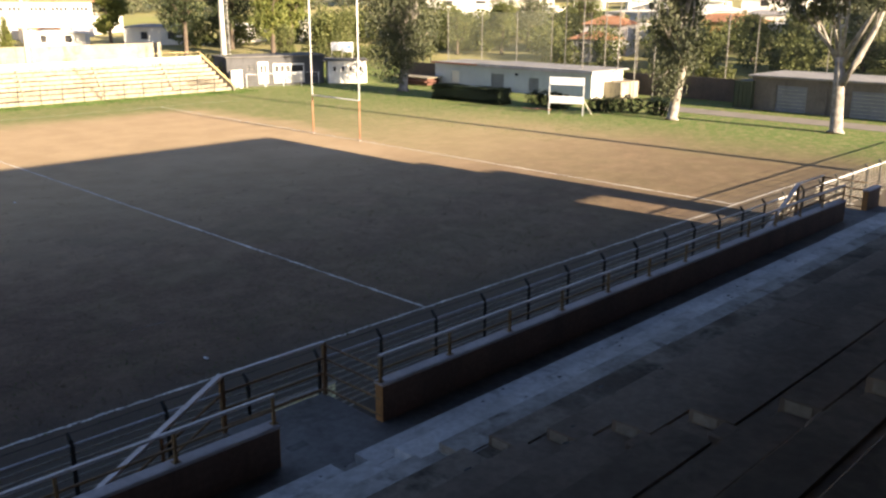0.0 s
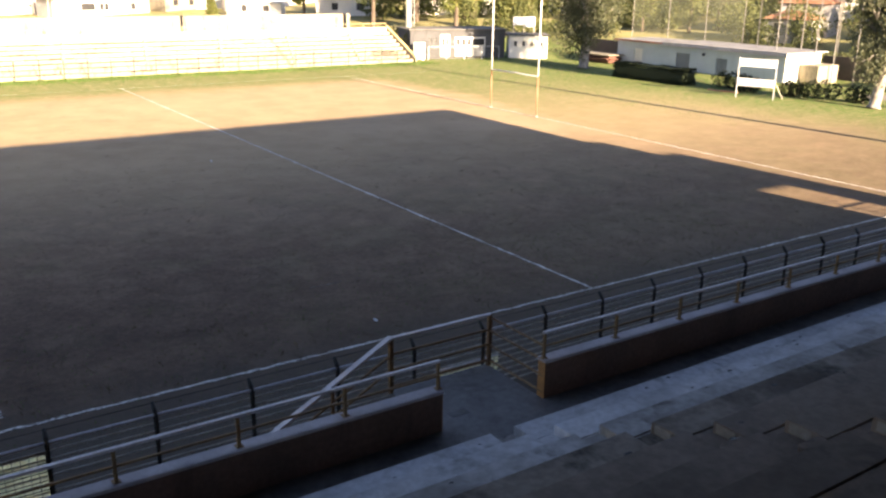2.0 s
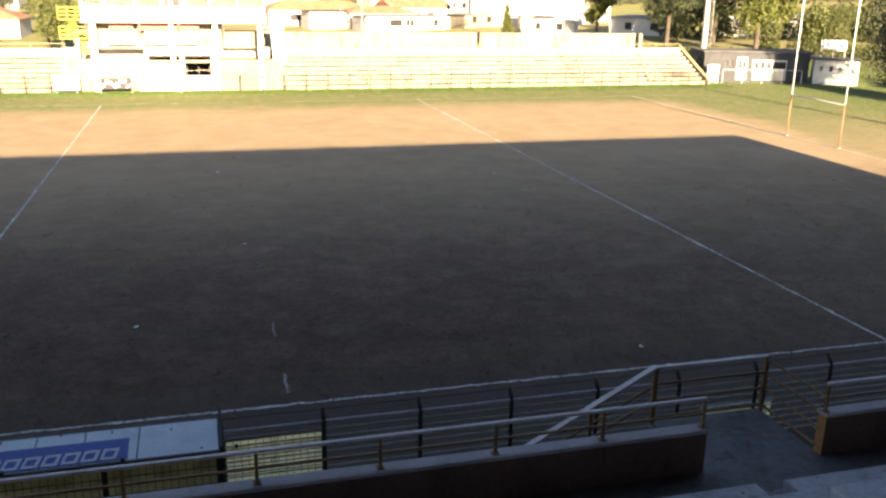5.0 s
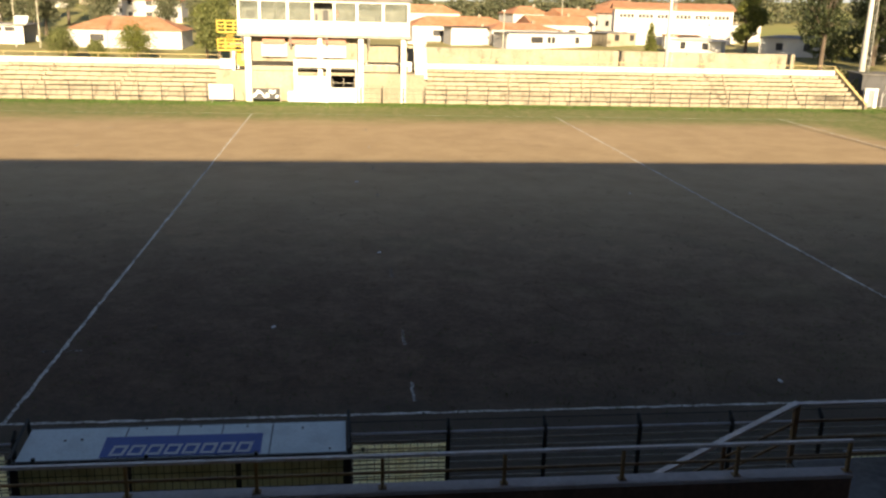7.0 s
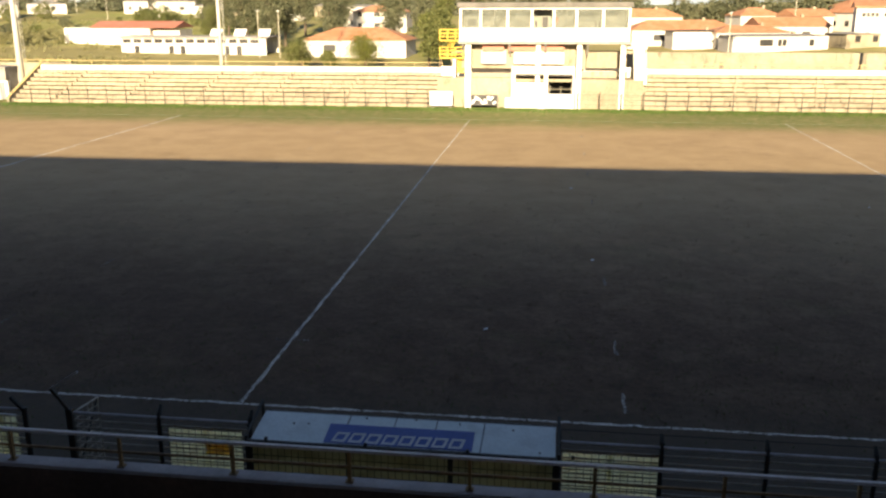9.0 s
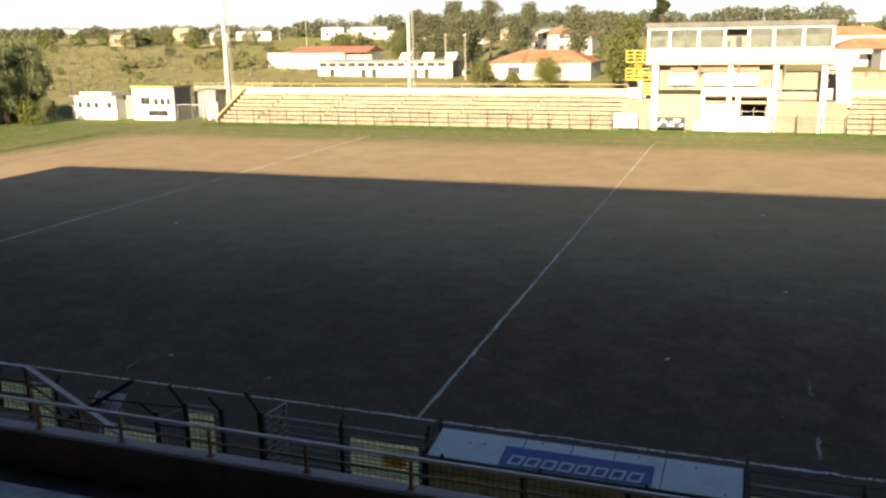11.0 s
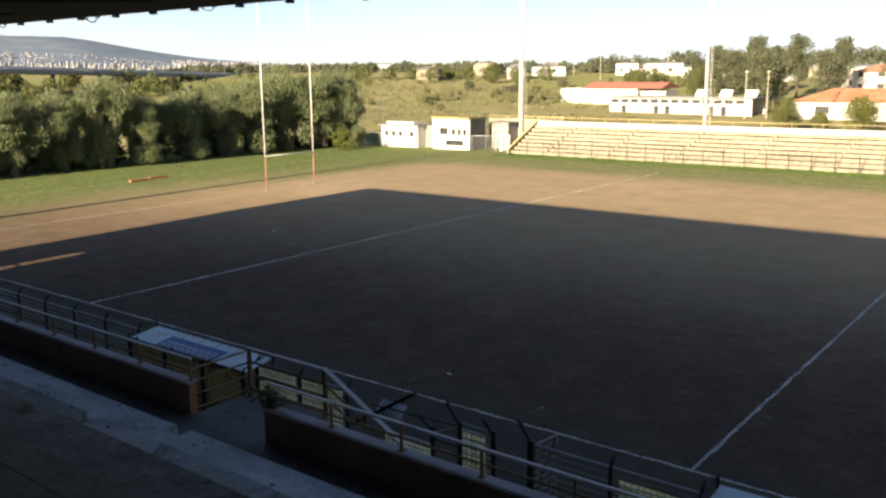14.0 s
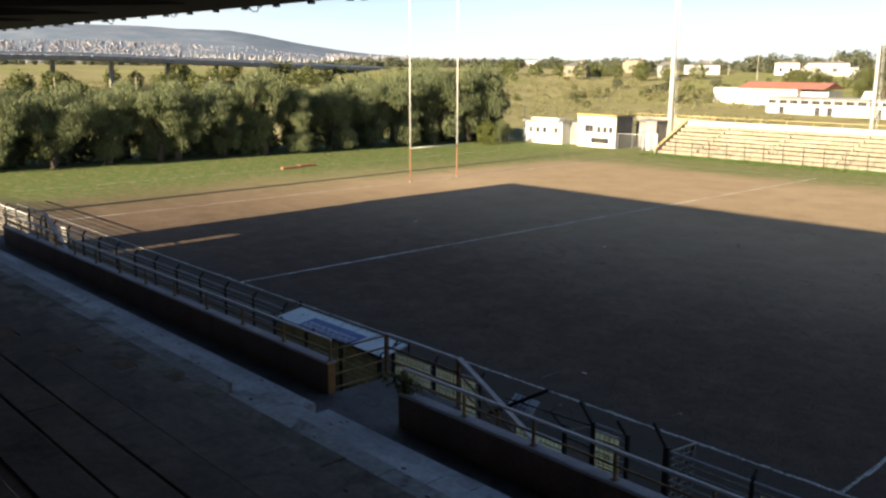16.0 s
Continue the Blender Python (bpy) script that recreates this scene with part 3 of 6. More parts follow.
def build_parapet():
    ends = [STAND_L] + [v for g in GAPS for v in g] + [44.6]
    for i in range(0, len(ends), 2):
        x0, x1 = ends[i], ends[i + 1]
        wall = thing("wall_parapet", (x0 + x1) / 2, WALL_Y, 0, "dark brown painted parapet wall with pale coping", "wall", "parapet walls", "structure")
        h = (x1 - x0) / 2
        part("wall_face", slab(-h, h, -0.2, 0.0, 0, CAP_Z - 0.06), M_WALLDARK, wall)
        part("coping", slab(-h - 0.02, h + 0.02, -0.24, 0.05, CAP_Z - 0.06, CAP_Z, 0.012), M_CAP, wall, "pale concrete coping")
        for s in (-1, 1):
            part("wall_end", slab(*sorted((s * h, s * (h + 0.012))), -0.2, 0.0, DECK_Z - 0.2, CAP_Z - 0.062), M_OCHRE, wall, "ochre painted wall end")


build_parapet()


def railing(x0, x1, count):
    """Top rail and middle rail on short posts along the coping."""
    c = (x0 + x1) / 2
    r = thing("railing", c, WALL_Y - 0.1, CAP_Z, "worn steel railing with rusty yellow posts on the parapet", "railing", "parapet railings")
    h = (x1 - x0) / 2
    part("top_rail", bar((-h, 0, 0.525), (h, 0, 0.525), 0.065, 0.045), M_RAIL, r, "worn grey painted rail")
    part("middle_rail", bar((-h, 0, 0.25), (h, 0, 0.25), 0.035, 0.035), M_RUST, r)
    post = finish("post", box(bmesh.new(), -0.025, 0.025, -0.025, 0.025, 0, 0.505), M_RUST)
    foot = finish("foot_plate", box(bmesh.new(), -0.06, 0.06, -0.06, 0.06, 0, 0.012), M_RUST)
    for i in range(count + 1):
        x = -h + 0.03 + (2 * h - 0.06) * i / count
        p = share("post", post, r, pose(x, 0, 0.003))
        share("foot_plate", foot, p, pose(0, 0, 0))


railing(STAND_L + 0.2, GAPS[0][0], 1)
railing(GAPS[0][1], GAPS[1][0], 12)
railing(GAPS[1][1] + 0.05, GAPS[2][0], 12)
railing(GAPS[2][1], GAPS[3][0], 12)


def landing(x0, x1, side):
    """A landing outside the parapet with its stair down along the wall; side: 1 goes down towards +x."""
    tagged(part("landing", slab(x0, x1, WALL_Y - 0.202, -6.84, DECK_Z - 0.25, DECK_Z - 0.001), M_DECK), "dark concrete landing at the gap in the parapet", "landing", "stair landings", "structure")
    xe = x1 if side > 0 else x0
    run, n = 0.31, 13
    stair = thing("stair", xe, -7.72, 0, "concrete stair down to the pitch along the parapet", "stair", "pitch stairs", "structure")
    for i in range(n):
        top = DECK_Z - (i + 1) * DECK_Z / (n + 1)
        a, b = sorted((side * i * run, side * (i + 1) * run))
        part("step", slab(a, b, -0.78, 0.85, max(0.0, top - 0.35), top), M_TIER, stair)
    rails = thing("landing_railing", (x0 + x1) / 2, -6.92, DECK_Z, "rusty yellow steel railing round the stair landing", "railing", "landing railings")
    h = (x1 - x0) / 2
    foot_x = side * h
    for z, w in ((1.13, 0.07), (0.80, 0.035), (0.47, 0.035), (0.12, 0.035)):
        part("bar", bar((-h, 0, z), (h, 0, z), w, 0.04), M_RAIL if z > 1 else M_RUST, rails)
    for z in (1.08, 0.78, 0.46, 0.12):
        part("bar", bar((-side * h, 0, z), (-side * h, -1.72, z), 0.035, 0.035), M_RUST, rails)
    for x in (-h, h):
        part("post", slab(x - 0.04, x + 0.04, -0.04, 0.04, 0, 1.12), M_RUST, rails)
    end = (foot_x + side * 4.2, 0, 1.13 - 4.2 * 0.53)
    part("sloping_rail", bar((foot_x, 0, 1.15), end, 0.13, 0.05), M_RAIL, rails, "worn grey sloping handrail")
    for dz in (0.32, 0.62):
        part("sloping_bar", bar((foot_x, 0, 1.1 - dz), (end[0], 0, end[2] - dz), 0.035, 0.035), M_RUST, rails)
    for f in (1.25, 2.5, 3.75):
        x = foot_x + side * f
        part("post", slab(x - 0.025, x + 0.025, -0.025, 0.025, -DECK_Z + max(0.0, DECK_Z - f * 0.53 - 0.35), 1.13 - f * 0.53), M_RUST, rails)


landing(*GAPS[0], 1)
landing(*GAPS[1], 1)
landing(*GAPS[2], -1)
landing(*GAPS[3], -1)

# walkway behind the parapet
tagged(part("walkway", slab(STAND_L, 44.6, -9.9, WALL_Y - 0.2, DECK_Z - 0.3, DECK_Z), M_DECK), "dark concrete walkway behind the parapet", "walkway", "", "structure")

TIER_H, TIER_N, TIER_Y, TIER_Z = 0.485, 15, -9.76, 2.68


def tier_at(row):
    """Front of a row behind the first, its tread depth: the upper rows are steeper."""
    return (-1.0 * row, 1.0) if row < 7 else (-7.0 - 0.81 * (row - 7), 0.81)


AISLES = [(c - 0.19, c + 0.19) for c in (-33.3, -7.2, 16.63, 42.0)]


def build_tiers():
    """Stepped rows of concrete slabs, cut by aisles with half steps."""
    rng = random.Random(4)
    stand = thing("tiers", 0, TIER_Y, TIER_Z, "stepped rows of dark worn concrete seating slabs", "seating tier", "", "structure")
    spans = []
    edges = [STAND_L] + [v for a in AISLES for v in a] + [STAND_R - 0.6]
    for i in range(0, len(edges), 2):
        a, b = edges[i], edges[i + 1]
        n = max(1, round((b - a) / 4.6))
        spans += [(a + (b - a) * k / n, a + (b - a) * (k + 1) / n) for k in range(n)]
    for row in range(TIER_N):
        front, deep = tier_at(row)
        for a, b in spans:
            if any(abs(b - p) < 0.01 for p, q in AISLES):
                b -= 0.12
            y1, z1 = front + rng.uniform(-0.01, 0.01), row * TIER_H + rng.uniform(-0.008, 0.008)
            cut = 0.008 if row < 2 else rng.uniform(0.012, 0.03)
            mid = y1 - 0.56 * deep
            bm = bmesh.new()
            prism(bm, [(y1, z1 - TIER_H - 0.1), (y1, z1 - 0.012), (y1 - 0.012, z1), (mid + cut, z1), (mid + cut, z1 - 0.25), (mid, z1 - 0.25), (mid, z1 - 0.015), (y1 - deep - 0.03, z1 - 0.015), (y1 - deep - 0.03, z1 - TIER_H - 0.1)], a + 0.012, b - 0.012)
            # pale bluish slabs in the front rows, darker brown ones towards the back
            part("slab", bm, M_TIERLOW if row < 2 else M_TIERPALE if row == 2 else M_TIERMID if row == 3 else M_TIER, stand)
    steps = thing("aisle_steps", 0, TIER_Y, TIER_Z, "worn concrete half steps in the seating aisles", "step", "", "structure")
    for a, b in AISLES:
        for row in range(TIER_N):
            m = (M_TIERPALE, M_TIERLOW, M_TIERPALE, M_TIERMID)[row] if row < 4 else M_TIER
            (y1, deep), z1 = tier_at(row), row * TIER_H
            part("step", slab(a, b, y1 - 0.42, y1, z1 - TIER_H - 0.1, z1 - 0.15, 0.02), m, steps)
            part("step", slab(a, b, y1 - deep - 0.02, y1 - 0.42, z1 - TIER_H - 0.1, z1, 0.02), m, steps)
            # a paler end face on each slab beside the aisle
            if row > 1:
                part("step_end", slab(b - 0.003, b + 0.008, y1 - 0.34, y1 - 0.06, z1 - 0.14, z1 - 0.02), M_RISER, steps, "pale end face of a slab")


build_tiers()
rng = random.Random(31)
bm = bmesh.new()
for _ in range(150):
    row = rng.choice((0, 0, 0, 1, 1, 2, 3, 4))
    x, y = rng.uniform(STAND_L + 1, STAND_R - 2), TIER_Y + tier_at(row)[0] - rng.uniform(0.06, 0.48)
    z, r = TIER_Z + row * TIER_H + 0.009, rng.uniform(0.02, 0.055)
    a = rng.uniform(0, 3.14)
    ring_ = [bm.verts.new((x + r * math.cos(a + k) * (1.6 if k % 2 else 1.0), y + r * math.sin(a + k) * 0.7, z + rng.uniform(0, 0.012))) for k in range(6)]
    bm.faces.new(ring_)
tagged(part("leaf_litter", bm, M_DARK), "small dark dead leaves scattered on the tiers", "leaf litter", "", "stuff")
tagged(part("floor_drain", slab(16.5, 16.88, -8.4, -8.2, DECK_Z - 0.01, DECK_Z + 0.004), M_DARK), "small dark drain hole in the landing", "drain", "", "structure")
tagged(part("floor_drain", slab(-7.6, -7.2, -8.4, -8.2, DECK_Z - 0.01, DECK_Z + 0.004), M_DARK), "small dark drain hole in the landing", "drain", "", "structure")
# sloped underside of the tiers, back and end walls, roof
bm = bmesh.new()
prism(bm, [(-9.8, 1.9), (-9.8, 2.2), (-16.8, 5.4), (-23.2, 9.2), (-23.2, 8.9), (-16.8, 5.1)], STAND_L, STAND_R - 0.6)
tagged(part("tier_base", bm, M_CONC), "sloping concrete base under the tiers", "seating tier", "", "structure")
BACK_Y, ROOF_Z, ROOF_Y = -24.0, 11.38, -8.0
for x0, x1, z0, z1 in ((-37.15, 45.9, 0, 11.75), (45.9, 48.6, 0, 6.0), (45.9, 48.6, 8.05, 11.75), (-37.85, -37.15, 0, 5.95), (-37.85, -37.15, 8.0, 11.75), (-42.2, -37.85, 0, 11.75), (48.6, 49.3, 0, 11.75), (49.3, 50.6, 0, 10.4)):
    tagged(part("wall_back", slab(x0, x1, BACK_Y - 0.25, BACK_Y, z0, z1), M_GREYW), "grey rendered back wall of the grandstand", "wall", "", "structure")


def build_roof():
    x0, x1 = -42.3, 48.5
    roof = thing("roof", (x0 + x1) / 2, ROOF_Y, ROOF_Z, "dark cantilevered grandstand roof with edge gutter", "roof", "", "structure")
    h = (x1 - x0) / 2
    bm = bmesh.new()
    prism(bm, [(0, 0.0), (0, 0.42), (BACK_Y - 0.6 - ROOF_Y, 0.62), (BACK_Y - 0.6 - ROOF_Y, 0.3)], -h, h)
    part("roof_slab", bm, M_ROOFUNDER, roof)
    part("gutter", slab(-h, h, 0.0, 0.14, 0.03, 0.3), M_ROOFUNDER, roof, "dark edge gutter")
    rib = finish("roof_beam", prism(bmesh.new(), [(-1.6, 0.05), (-1.6, 0.0), (-14.8, -0.8), (-14.8, 0.3)], -0.15, 0.15), M_ROOFUNDER)
    for k in range(17):
        share("roof_beam", rib, roof, pose(-h + 2.2 + k * (2 * h - 4.4) / 16, 0, 0))
    clip = finish("gutter_bracket", box(bmesh.new(), -0.05, 0.05, -0.05, 0.1, -0.05, 0.04), M_ROOFUNDER)
    loop = finish("cable_loop", pipe([(-0.3, 0.06, 0.02), (-0.24, 0.08, -0.12), (-0.1, 0.1, -0.2), (0.06, 0.1, -0.19), (0.17, 0.08, -0.1), (0.12, 0.06, 0.0), (0.26, 0.08, -0.06), (0.34, 0.06, 0.03)], 0.022, 6), M_ROOFUNDER)
    for k in range(60):
        x = -h + 0.6 + k * 1.51
        share("gutter_bracket", clip, roof, pose(x, 0.06, 0))
        if k % 3 == 1:
            share("cable_loop", loop, roof, pose(x + 0.5, 0.02, 0.02, 0, 0, 0) @ Matrix.Diagonal((0.6 + 0.4 * (k % 5) / 4, 1, 0.35 + 0.35 * (k % 7) / 6, 1)))


build_roof()


# ---- fence between stand and pitch ----
FENCE_Y = -4.25


def build_fence():
    fence = thing("fence", 0, FENCE_Y, 0, "dark steel pitch fence with bent post tops and cloth screens", "fence", "", "")
    post = finish("post", pipe([(0, 0, 0), (0, 0, 1.66), (0, 0.05, 1.76), (0, 0.17, 1.9)], [0.045, 0.048, 0.055, 0.035], 8), M_FENCE)
    plain = finish("post", pipe([(0, 0, 0), (0, 0, 1.74)], 0.06, 8), M_FENCE)
    foot = finish("footing", slab(-0.16, 0.16, -0.16, 0.16, 0, 0.1, 0.02), M_CONC)
    spans = [(-60, -17.49), (-11.56, -7.91), (-4.14, -3.16), (-2.12, 1.87), (8.26, 34.26), (34.26, 78.26)]
    for a, b in spans:
        n = max(1, round((b - a) / 2.0))
        for i in range(n + 1):
            x = a + (b - a) * i / n
            p = share("post", plain if -4.2 < x < -2.0 else post, fence, pose(x, 0, 0))
            share("footing", foot, p, pose(0, 0, 0))
        for z in (0.14, 0.31, 0.48, 0.65, 0.82, 0.99, 1.16, 1.33, 1.50):
            part("wire", pipe([(a, 0.03, z), (b, 0.03, z)], 0.019 if b < 40 else 0.009, 5), M_WIRE, fence)
        part("top_pipe", pipe([(a, 0.03, 1.67), (b, 0.03, 1.67)], 0.04, 6), M_GALV, fence, "pale galvanised top pipe")
        if b - a > 6:
            part("tip_wire", pipe([(a, 0.16, 1.88), (b, 0.16, 1.88)], 0.008, 5), M_FENCE, fence)
    return fence


FENCE = build_fence()


def mesh_panel(x0, x1, z0, z1, material, label, y=FENCE_Y + 0.06, patch=False):
    """A cloth screen behind square wire mesh, part of the fence."""
    c = (x0 + x1) / 2
    h, t = (x1 - x0) / 2, z1 - z0
    p = part("screen", slab(-h, h, 0, 0.006, 0, t), material, FENCE, label)
    p.matrix_basis = pose(c, y - FENCE_Y, z0)
    bm = bmesh.new()
    k = int(2 * h / 0.14)
    for i in range(k + 1):
        x = -h + 2 * h * i / k
        box(bm, x - 0.005, x + 0.005, -0.02, -0.01, 0, t)
    tagged(part("mesh_upright", bm, M_FENCE, p), kind="stuff")
    k = int(t / 0.17)
    for i in range(k + 1):
        z = t * i / k
        part("mesh_wire", slab(-h, h, -0.032, -0.02, z - 0.008, z + 0.008), M_FENCE, p)
    part("top_edge", bar((-h, -0.02, t + 0.02), (h, -0.02, t + 0.02), 0.04, 0.035), M_GALV, p)
    part("stile", slab(-0.03, 0.03, -0.012, -0.004, 0, t), M_PANELTAN, p)
    if patch:
        part("patch", slab(0.0, 0.5, 0.008, 0.012, t * 0.55, t * 0.82), M_ORANGEP, p, "orange painted patch")


mesh_panel(8.33, 10.22, 0.15, 1.45, M_PANEL, "cream board behind dark square wire mesh")
mesh_panel(0.05, 1.67, 0.15, 1.45, M_PANEL, "cream board with orange patch behind wire mesh", patch=True)
mesh_panel(-4.11, -3.41, 0.15, 1.5, M_PANEL, "narrow cream board behind dark wire mesh")
mesh_panel(-6.62, -5.05, 0.1, 0.85, M_PANEL, "low white board behind dark wire mesh")
mesh_panel(-11.51, -9.95, 0.15, 1.6, M_PANEL, "cream board behind dark square wire mesh")
mesh_panel(-9.85, -8.11, 0.15, 1.6, M_PANEL, "cream board behind dark square wire mesh")
for x in (-16.47, -14.64):
    mesh_panel(x, x + 1.7, 0.1, 1.1, M_PANEL, "cream board behind dark square wire mesh", y=-4.98)
mesh_panel(18.89, 20.78, 0.15, 0.9, M_PANEL, "low cream board behind dark wire mesh")


def field_gate(x, wide, open_turn, label):
    """A wire gate leaf hung on a tall post."""
    g = thing("field_gate", x, FENCE_Y, 0, label, "gate", "pitch gates")
    part("gate_post", slab(-0.07, 0.07, -0.06, 0.06, 0, 1.78, 0.008), M_FENCE, g)
    w = wide
    leaf = new("gate_leaf", finish("gate_leaf", pipe([(0, 0, 0.12), (0, 0, 1.66), (w, 0, 1.66), (w, 0, 0.12), (0, 0, 0.12)], 0.024, 6), M_WIRE))
    leaf.parent = g
    leaf.matrix_basis = pose(0.04, 0, 0, 0, 0, open_turn)
    for z in (0.3, 0.47, 0.64, 0.81, 0.98, 1.15, 1.32, 1.49):
        part("wire", pipe([(0, 0, z), (w, 0, z)], 0.009, 5), M_WIRE, leaf)
    for k in range(1, 5):
        part("upright_wire", pipe([(w * k / 5, 0.008, 0.12), (w * k / 5, 0.008, 1.66)], 0.007, 5), M_WIRE, leaf)
    part("brace", bar((0, 0.02, 0.2), (w, 0.02, 1.6), 0.03, 0.03), M_FENCE, leaf)


field_gate(-2.12, 0.85, 81, "dark steel pitch gate standing open")


def short_gate(x0, x1, tall):
    g = thing("short_gate", x0, FENCE_Y, 0, "low dark gate of close upright bars standing shut", "gate", "pitch gates")
    w = x1 - x0
    part("gate_post", slab(-0.12, -0.02, -0.05, 0.05, 0, 1.4, 0.008), M_FENCE, g)
    for z in (0.12, tall):
        part("cross_bar", bar((0, 0, z), (w, 0, z), 0.035, 0.035), M_FENCE, g)
    for k in range(10):
        x = w * (k + 0.5) / 10
        part("upright_bar", pipe([(x, 0, 0.12), (x, 0, tall)], 0.012, 6), M_WIRE, g)


short_gate(-4.91, -4.2, 1.08)
# bent arms and loose rods over the gaps
for p, q, w, m in (((-4.14, 0, 1.66), (-4.57, 0.05, 2.1), 0.07, M_FENCE), ((-3.16, 0, 1.66), (-3.48, 0.05, 1.94), 0.07, M_FENCE), ((-2.12, 0, 1.74), (-2.5, 0.03, 2.2), 0.07, M_FENCE), ((-2.5, 0.03, 2.2), (-1.86, 0.03, 2.62), 0.04, M_GALV), ((-7.6, 0, 0.86), (-5.56, 0.05, 2.1), 0.09, M_FENCE), ((-5.66, 0.02, 1.44), (-5.18, 0.04, 1.83), 0.03, M_WIRE), ((-5.4, 0.02, 1.54), (-4.96, 0.02, 1.24), 0.05, M_FENCE), ((-5.02, 0, 1.2), (-4.14, 0, 1.6), 0.03, M_WIRE), ((-6.95, 0, 1.5), (-4.14, 0, 1.62), 0.035, M_FENCE)):
    part("bent_arm", bar(p, q, w, w), m, FENCE)
b = thing("leaning_board", -6.5, FENCE_Y + 0.12, 0, "white board leaning behind the pitch fence", "board")
panel = part("panel", slab(-0.42, 0.42, -0.015, 0.015, -0.28, 0.28, 0.004), M_WHITE, b)
panel.matrix_basis = pose(0, 0.0, 1.38, -52)
for x in (-0.28, -0.14, 0.0, 0.14):
    part("mesh_wire", slab(x - 0.006, x + 0.006, -0.028, -0.016, -0.28, 0.28), M_FENCE, panel)
for x in (-0.36, 0.36):
    part("leg", slab(x - 0.025, x + 0.025, 0.03, 0.06, 0, 1.4), M_WIRE, b)


# ---- dugouts ----
def dugout(x0, x1, label, sign):
    c, h = (x0 + x1) / 2, (x1 - x0) / 2
    d = thing("dugout", c, -4.4, 0, label, "dugout", "dugouts")
    yb, yf, zb, zf = -0.52, 0.5, 1.68, 1.82
    bm = bmesh.new()
    prism(bm, [(yb, zb - 0.05), (yb, zb), (yf, zf), (yf + 0.05, zf - 0.05)], -h, h)
    part("roof", bm, M_DUGROOF, d, "pale blue fibreglass roof")
    slope = (zf - zb) / (yf - yb)

    def lie(bm, xa, xb, ya, yb_, lift):
        vs = [bm.verts.new((x, y, zb + (y - yb) * slope + lift)) for x, y in ((xa, ya), (xb, ya), (xb, yb_), (xa, yb_))]
        bm.faces.new(vs)

    for f in (0.3, 0.46, 0.6, 0.76):
        x = -h + 2 * h * f
        part("seam", bar((x, yb + 0.02, zb + 0.006), (x + 0.02, yf - 0.02, zf + 0.004), 0.022, 0.008), M_GREYDOOR, d)
    rivet = finish("rivet", slab(-0.02, 0.02, -0.02, 0.02, 0.0, 0.012), M_FENCE)
    for f, y in ((0.12, 0.1), (0.17, 0.12), (0.36, 0.42), (0.53, 0.45), (0.68, 0.4), (0.86, 0.3), (0.95, -0.4)):
        share("rivet", rivet, d, pose(-h + 2 * h * f, y, zb + (y - yb) * slope + 0.004))
    part("back_edge", bar((-h, yb - 0.02, zb - 0.02), (h, yb - 0.02, zb - 0.02), 0.06, 0.06), M_FENCE, d)
    part("front_edge", bar((-h, yf + 0.03, zf - 0.03), (h, yf + 0.03, zf - 0.03), 0.06, 0.07), M_FENCE, d)
    part("back_panel", slab(-h, h, yb + 0.02, yb + 0.05, 0.05, zb - 0.06), M_DULLTAN, d, "dull tan back panel")
    bm = bmesh.new()
    for i in range(int(2 * h / 0.14)):
        box(bm, -h + 0.14 * i, -h + 0.14 * i + 0.012, yb - 0.02, yb - 0.01, 0.05, zb - 0.06)
    part("mesh_upright", bm, M_FENCE, d)
    bm = bmesh.new()
    for i in range(9):
        box(bm, -h, h, yb - 0.03, yb - 0.02, 0.1 + 0.18 * i, 0.115 + 0.18 * i)
    part("mesh_across", bm, M_FENCE, d)
    for k in range(4):
        x = -h + 2 * h * k / 3
        part("upright", slab(x - 0.05, x + 0.05, yb - 0.1, yb - 0.02, 0, zb + 0.03), M_FENCE, d)
        part("bolt", slab(x + 0.3, x + 0.36, yb - 0.03, yb + 0.03, zb + 0.012, zb + 0.07), M_FENCE, d)
    part("bench", slab(-h + 0.1, h - 0.1, yb + 0.1, yb + 0.5, 0.42, 0.47), M_GREYDOOR, d)
    for x in (-h - 0.06, h + 0.06):
        part("side_frame", pipe([(x, yb - 0.05, 0.0), (x, yb - 0.05, zb + 0.1), (x, yf, zf + 0.22), (x, yf, 0.0)], 0.035, 6), M_FENCE, d)
        for z in (0.5, 0.9, 1.3):
            part("side_rail", bar((x, yb, z), (x, yf, z), 0.03, 0.03), M_FENCE, d)
    # sign panel with its pale lettering shapes
    bm = bmesh.new()
    a, b = sign
    lie(bm, a, b, yb + 0.04, yb + 0.68, 0.012)
    part("sign", bm, M_BLUE, d, "faded blue sign panel")
    marks = 8
    step = (b - a - 0.3) / marks
    for k in range(marks):
        x = a + 0.15 + k * step
        lo, hi, w = yb + 0.08, yb + 0.40, step - 0.06
        bm = bmesh.new()
        rim = [(x, lo), (x + w, lo), (x + w + 0.06, hi), (x + 0.06, hi)]
        hole = [(x + 0.06, lo + 0.07), (x + w - 0.05, lo + 0.07), (x + w - 0.01, hi - 0.07), (x + 0.1, hi - 0.07)]
        ups = [[bm.verts.new((px, py, zb + (py - yb) * slope + 0.018)) for px, py in r] for r in (rim, hole)]
        for i in range(4):
            bm.faces.new((ups[0][i], ups[0][(i + 1) % 4], ups[1][(i + 1) % 4], ups[1][i]))
        part("sign_mark", bm, M_WHITE, d)


dugout(2.12, 8.19, "team dugout with pale blue roof and faded blue sign", (-1.55, 1.42))
dugout(-16.9, -11.3, "team dugout with pale roof and torn blue sign", (-1.5, 1.3))


